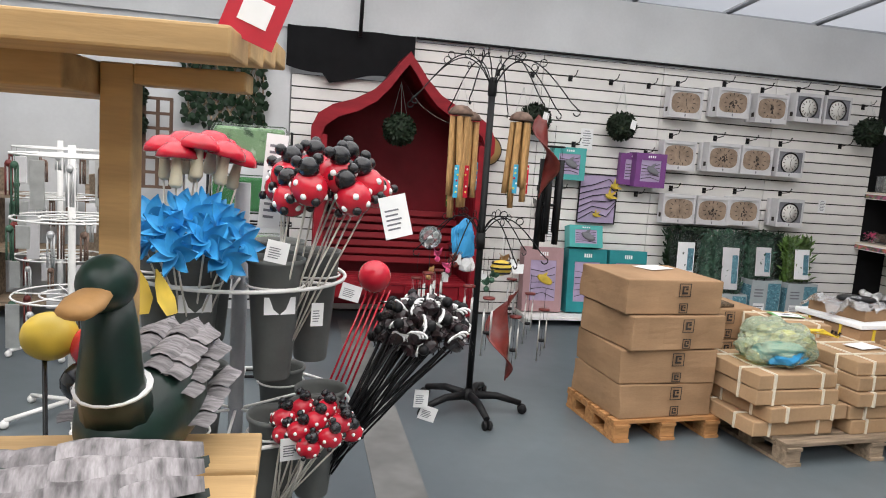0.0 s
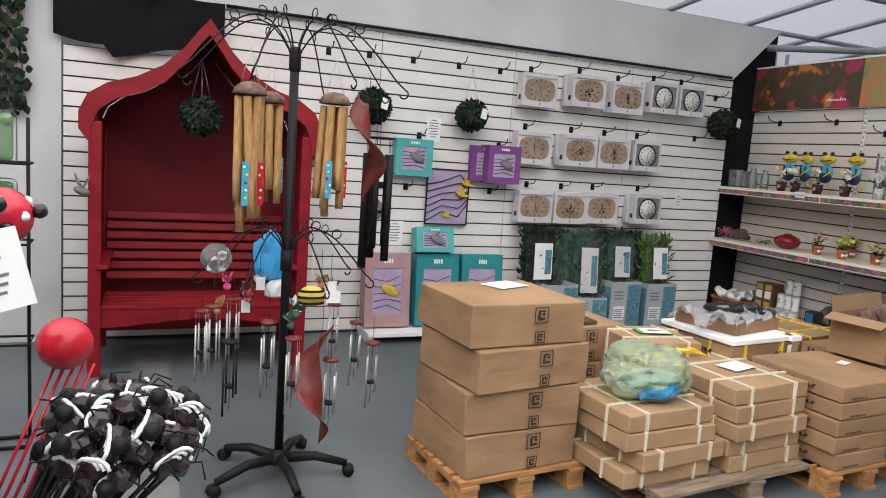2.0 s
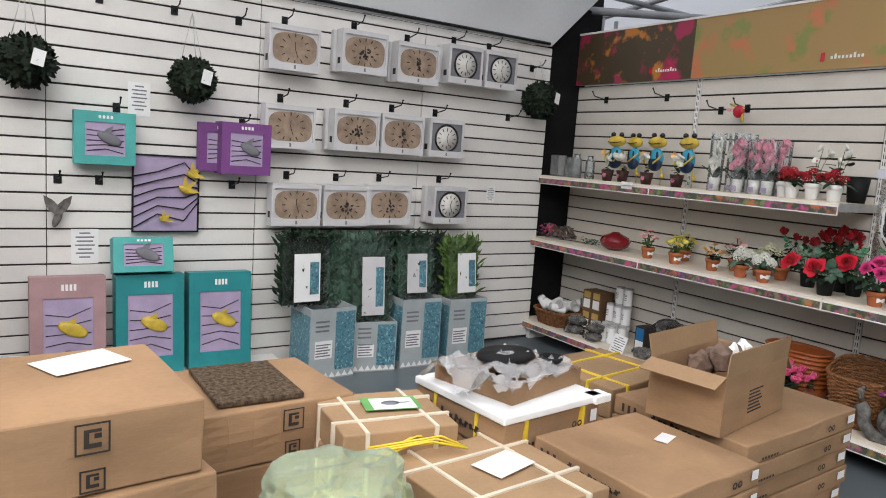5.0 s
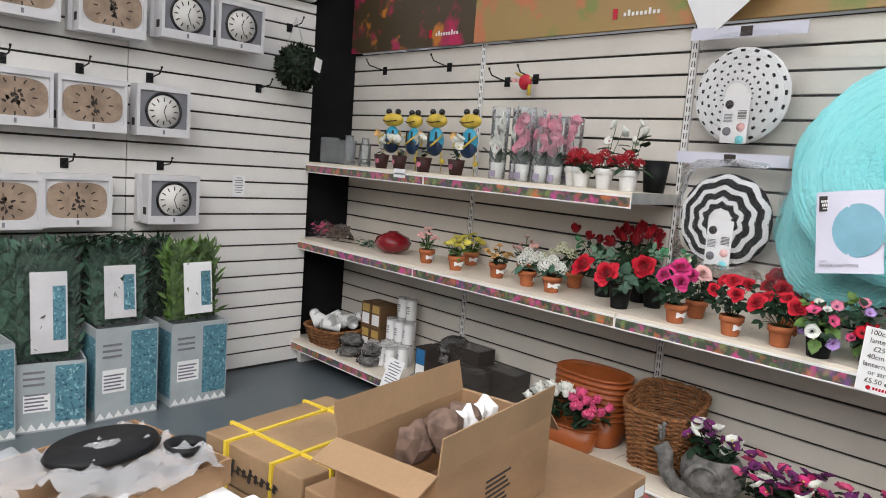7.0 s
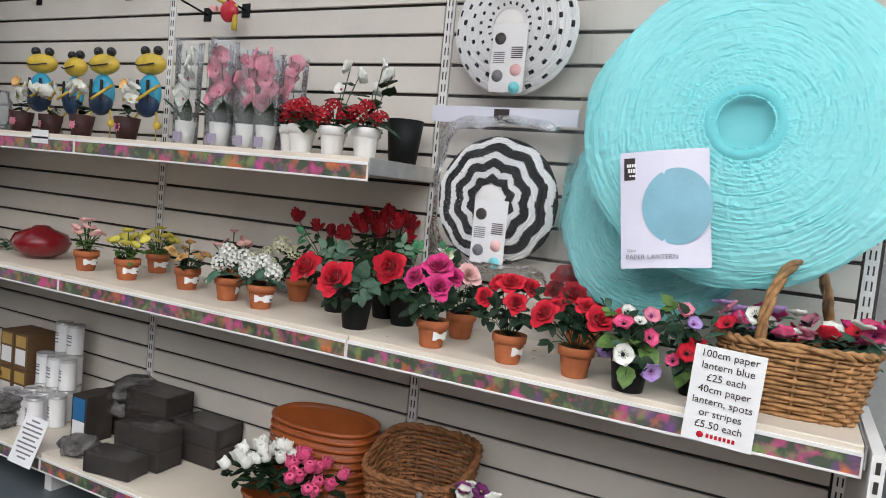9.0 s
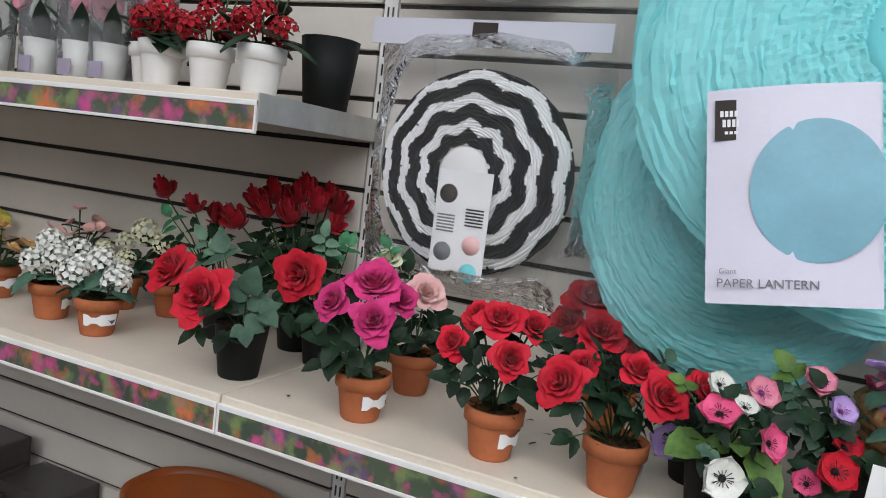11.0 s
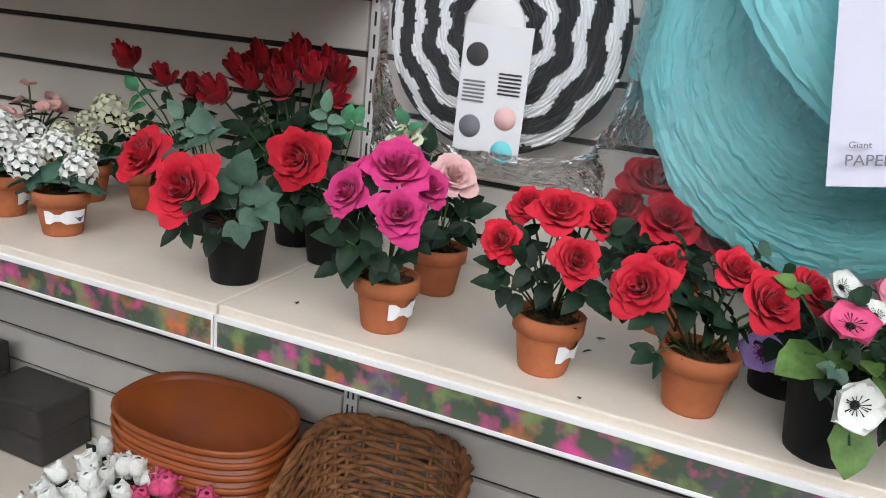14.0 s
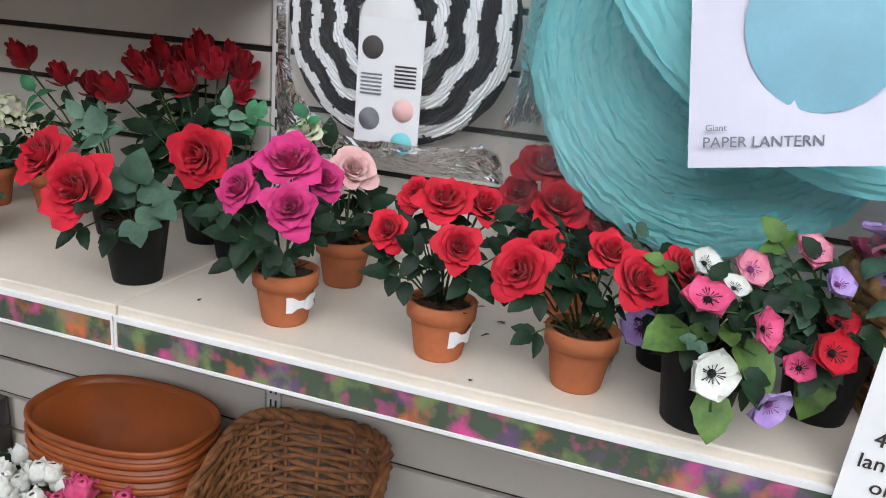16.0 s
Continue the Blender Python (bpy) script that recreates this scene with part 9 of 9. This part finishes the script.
def duck(x, y, turn, label, headless=False):
    root = thing("duck_ornament", label, "duck ornament", pose(x, y, 0.931, 0, 0, turn), "carved ducks on the table")
    bm = bmesh.new()
    ball(bm, 0.1, pose(0, 0, 0.085) @ Matrix.Diagonal((1.75, 0.85, 0.8, 1)), 22, 14)
    for v in bm.verts:
        if v.co.x > 0.1:
            v.co.z += (v.co.x - 0.1) * 0.5
        if v.co.z < 0.012:
            v.co.z = 0.0
    part("body", bm, M["duckgreen"], root)
    bm = bmesh.new()
    tube(bm, [(-0.11, 0, 0.1), (-0.15, 0, 0.17), (-0.15, 0, 0.24), (-0.155, 0, 0.285)], 0.05, 14, 0.028)
    ball(bm, 0.04, pose(-0.165, 0, 0.305) @ Matrix.Diagonal((1.2, 0.9, 0.95, 1)), 16, 10)
    part("neck", bm, M["duckgreen"], root)
    bm = bmesh.new()
    tube(bm, [(-0.138, 0.0, 0.157), (-0.139, 0.0, 0.161)], 0.0505, 18)
    part("collar", bm, M["paper"], root, "white neck ring")
    bm = bmesh.new()
    lathe(bm, [(0.022, 0), (0.026, 0.03), (0.022, 0.06), (0, 0.07)], 12, pose(-0.205, 0, 0.298, 0, -98, 0), 0.5, 1.0)
    part("beak", bm, M["beak"], root, "tan beak")
    if "feather" not in CACHE:
        bm = bmesh.new()
        petal(bm, Matrix.Identity(4), 0.062, 0.092, -0.5, -0.12, 0.12, 4, 6)
        CACHE["feather"] = mesh_of("feather", bm, M["feather"])
    for s in (-1, 1):
        for r in range(5):
            for c in range(4):
                o = part("feather", CACHE["feather"], None, root)
                u = -0.06 + 0.05 * r
                o.matrix_basis = pose(u, s * (0.022 + 0.019 * c), 0.172 - 0.010 * c * c + 0.012 * (r > 2) - 0.006 * abs(r - 1.5), 0, 0, -90) @ pose(0, 0, 0, 6, s * 18 * c * 0.5, 0)
    for k in range(3):
        bm = bmesh.new()
        petal(bm, pose(0.1, (k - 1) * 0.035, 0.14 - 0.02 * abs(k - 1), 0, 0, -90) @ pose(0, 0, 0, 8, 0, 0), 0.05, 0.14, -0.4, 0.02, 0.3, 3, 5)
        part("tail_feather", bm, M["duckgreen"], root)


duck(-6.25, -5.02, 84, "carved mallard with dark green neck and grey feathers")
duck(-6.35, -5.42, 8, "carved mallard with broad grey wing feathers")
root = thing("ladybird_ornament", "yellow and red metal ladybird ornament on wire legs", "ornament", pose(-6.41, -4.66, 0.0))
for dx, key, z in ((0.0, "redgloss", 1.0), (-0.09, "yellowp", 1.02)):
    bm = bmesh.new()
    ball(bm, 0.054, pose(dx, 0, z) @ Matrix.Diagonal((1, 0.9, 0.9, 1)), 18, 12)
    part("shell", bm, M[key], root)
bm = bmesh.new()
for k in range(3):
    tube(bm, [(-0.1 + 0.07 * k, 0, 0.98), (-0.1 + 0.07 * k, 0.02, 0.0)], 0.005, 5)
ball(bm, 0.04, pose(-0.02, -0.04, 0.94), 10, 7)
part("leg", bm, M["blackgloss"], root)
bm = bmesh.new()
for k in range(4):
    petal(bm, pose(-0.05 + 0.06 * k, 0.03, 1.06, 60, 0, -60 + 40 * k), 0.05, 0.1, 0.2, 0.1, 0.2, 2, 3)
part("wing", bm, M["yellowp"], root)

# ---- far side: trellis, racks ----
random.seed(101)
root = thing("ivy_trellis", "expanding trellis covered in dark artificial ivy leaves", "trellis", pose(-6.64, -0.06, 1.91))
bm = bmesh.new()
for k in range(-6, 7):
    for s in (-1, 1):
        box(bm, -0.008, 0.008, -0.004, 0.004, -0.42, 0.42, pose(0.1 * k * 0.9, 0.006 * s, 0, 0, 38 * s, 0))
for v in list(bm.verts):
    v.co.x = max(-0.31, min(0.31, v.co.x))
    v.co.z = max(-0.36, min(0.37, v.co.z))
part("lattice", bm, M["pallet"], root)
bm = bmesh.new()
for i in range(420):
    petal(bm, pose(rnd(-0.32, 0.32), rnd(-0.05, -0.01), rnd(-0.36, 0.37), 90 + rnd(-40, 40), rnd(0, 360), rnd(-40, 40)), 0.05, 0.06, -0.2, 0, 0.3, 2, 3)
tagged(part("ivy", bm, M["leaf"], root), kind="stuff")
root = thing("wooden_trellis", "brown square wooden trellis leaning on the wall", "trellis", pose(-7.13, -0.2, 1.37))
bm = bmesh.new()
for k in range(3):
    box(bm, -0.1 + 0.1 * k - 0.012, -0.1 + 0.1 * k + 0.012, -0.012, 0.012, -0.35, 0.35)
for k in range(7):
    box(bm, -0.112, 0.112, -0.02, -0.012, -0.35 + 0.115 * k - 0.012, -0.35 + 0.115 * k + 0.012)
part("lattice", bm, mat("brown stained wood", (0.14, 0.085, 0.06), 0.7, 0.2), root)
leaf_ball(-7.28, -0.3, 1.72, 0.1, 0.2, tag=False)
leaf_ball(-7.28, -0.3, 1.50, 0.1, 0.2, tag=False)
root = thing("bagged_goods_rack", "wire rack with green printed goods in shiny clear bags", "display rack", pose(-6.32, -1.8, 0))
bm = bmesh.new()
for x in (-0.24, 0.24):
    tube(bm, [(x, 0.06, 0), (x, 0.06, 1.5)], 0.008, 6)
for z in (0.5, 0.95, 1.3):
    tube(bm, [(-0.26, -0.1, z), (0.26, -0.1, z), (0.26, 0.06, z), (-0.26, 0.06, z)], 0.006, 5, closed=True)
tube(bm, [(-0.2, -0.06, 0.012), (0.24, -0.06, 0.012), (0.24, 0.06, 0.012), (-0.24, 0.06, 0.012)], 0.01, 5, closed=True)
part("wire_frame", bm, M["blackiron"], root)
gm = floral_print("green garden print", ((0.08, 0.2, 0.07), (0.3, 0.45, 0.25)), ((0.5, 0.6, 0.45), (0.03, 0.08, 0.03)), 9)
for z, sd in ((1.41, 1), (1.12, 2), (0.78, 3)):
    bm = bmesh.new()
    box(bm, -0.2, 0.2, -0.07, -0.03, z - 0.1, z + 0.1, bevel=0.018)
    pk = part("green_pack", bm, gm if sd != 2 else mat("plain green fabric %d" % sd, (0.03, 0.2, 0.05), 0.6, 0.2), root)
    bm = bmesh.new()
    box(bm, -0.215, 0.215, -0.082, -0.02, z - 0.115, z + 0.115, bevel=0.025)
    o = part("clear_bag", bm, M["film"], root)
    o.visible_shadow = False


def spinner_rack(x, y, label, zt=1.35):
    root = thing("spinner_rack", label, "display rack", pose(x, y, 0))
    bm = bmesh.new()
    tube(bm, [(0, 0, 0.05), (0, 0, zt)], 0.018, 10)
    for k in range(5):
        a = k * 1.2566
        tube(bm, [(0, 0, 0.08), (0.3 * math.cos(a), 0.3 * math.sin(a), 0.04)], 0.012, 6)
        ball(bm, 0.022, pose(0.3 * math.cos(a), 0.3 * math.sin(a), 0.022), 8, 6)
    part("pole", bm, M["white"], root)
    for z in (0.62, 1.0, 1.3):
        bm = bmesh.new()
        for R in (0.26, 0.14):
            tube(bm, [(R * math.cos(k * math.pi / 16), R * math.sin(k * math.pi / 16), z) for k in range(32)], 0.005, 5, closed=True)
        for k in range(6):
            tube(bm, [(0, 0, z), (0.26 * math.cos(k * 1.047), 0.26 * math.sin(k * 1.047), z)], 0.004, 4)
        part("wire_tier", bm, M["white"], root)
        for k in range(12):
            a = k * 0.5236 + z
            bm = bmesh.new()
            L = rnd(0.12, 0.28)
            c, s = 0.26 * math.cos(a), 0.26 * math.sin(a)
            if k % 3 == 0:
                box(bm, c - 0.03, c + 0.03, s - 0.004, s + 0.004, z - L, z - 0.02, bevel=0.002)
            else:
                for q in range(3):
                    tube(bm, [(c + 0.014 * q - 0.014, s + 0.01 * (q % 2), z - 0.05), (c + 0.014 * q - 0.014, s + 0.01 * (q % 2), z - L)], 0.005, 6)
                hang_cord(bm, c, s, z, z - 0.05)
                ball(bm, 0.018, pose(c, s, z - 0.05), 8, 6)
            part("hanging_chime", bm, M[("steel", "tin", "coconut", "whitecard", "brownleaf", "leafb")[k % 6]], root)


spinner_rack(-7.1, -2.45, "white wire spinner rack hung with silver chimes")
spinner_rack(-7.5, -1.3, "white wire spinner rack hung with small ornaments")
spinner_rack(-8.1, -2.6, "white wire spinner rack hung with silver chimes")
for x, y, h, key in ((-7.9, -0.35, 1.1, "pallet"), (-8.7, -0.35, 1.3, "coconut"), (-9.5, -0.4, 1.0, "pallet")):
    root = thing("display_cabinet", "dark timber display shelf against the grey wall", "shelf", pose(x, y, 0), "dark display shelves")
    for z in (0.1, 0.5, 0.9):
        bm = bmesh.new()
        box(bm, -0.36, 0.36, -0.18, 0.18, z, z + 0.025)
        part("shelf_board", bm, M[key], root)
    for s in (-1, 1):
        bm = bmesh.new()
        box(bm, s * 0.35 - 0.015, s * 0.35 + 0.015, -0.18, 0.18, 0, h)
        part("side", bm, M[key], root)

# ---- boards of the slatted walls ----
for root, a, b, z, material in SLAT_JOBS:
    slats(root, a, b, z, 0, material)
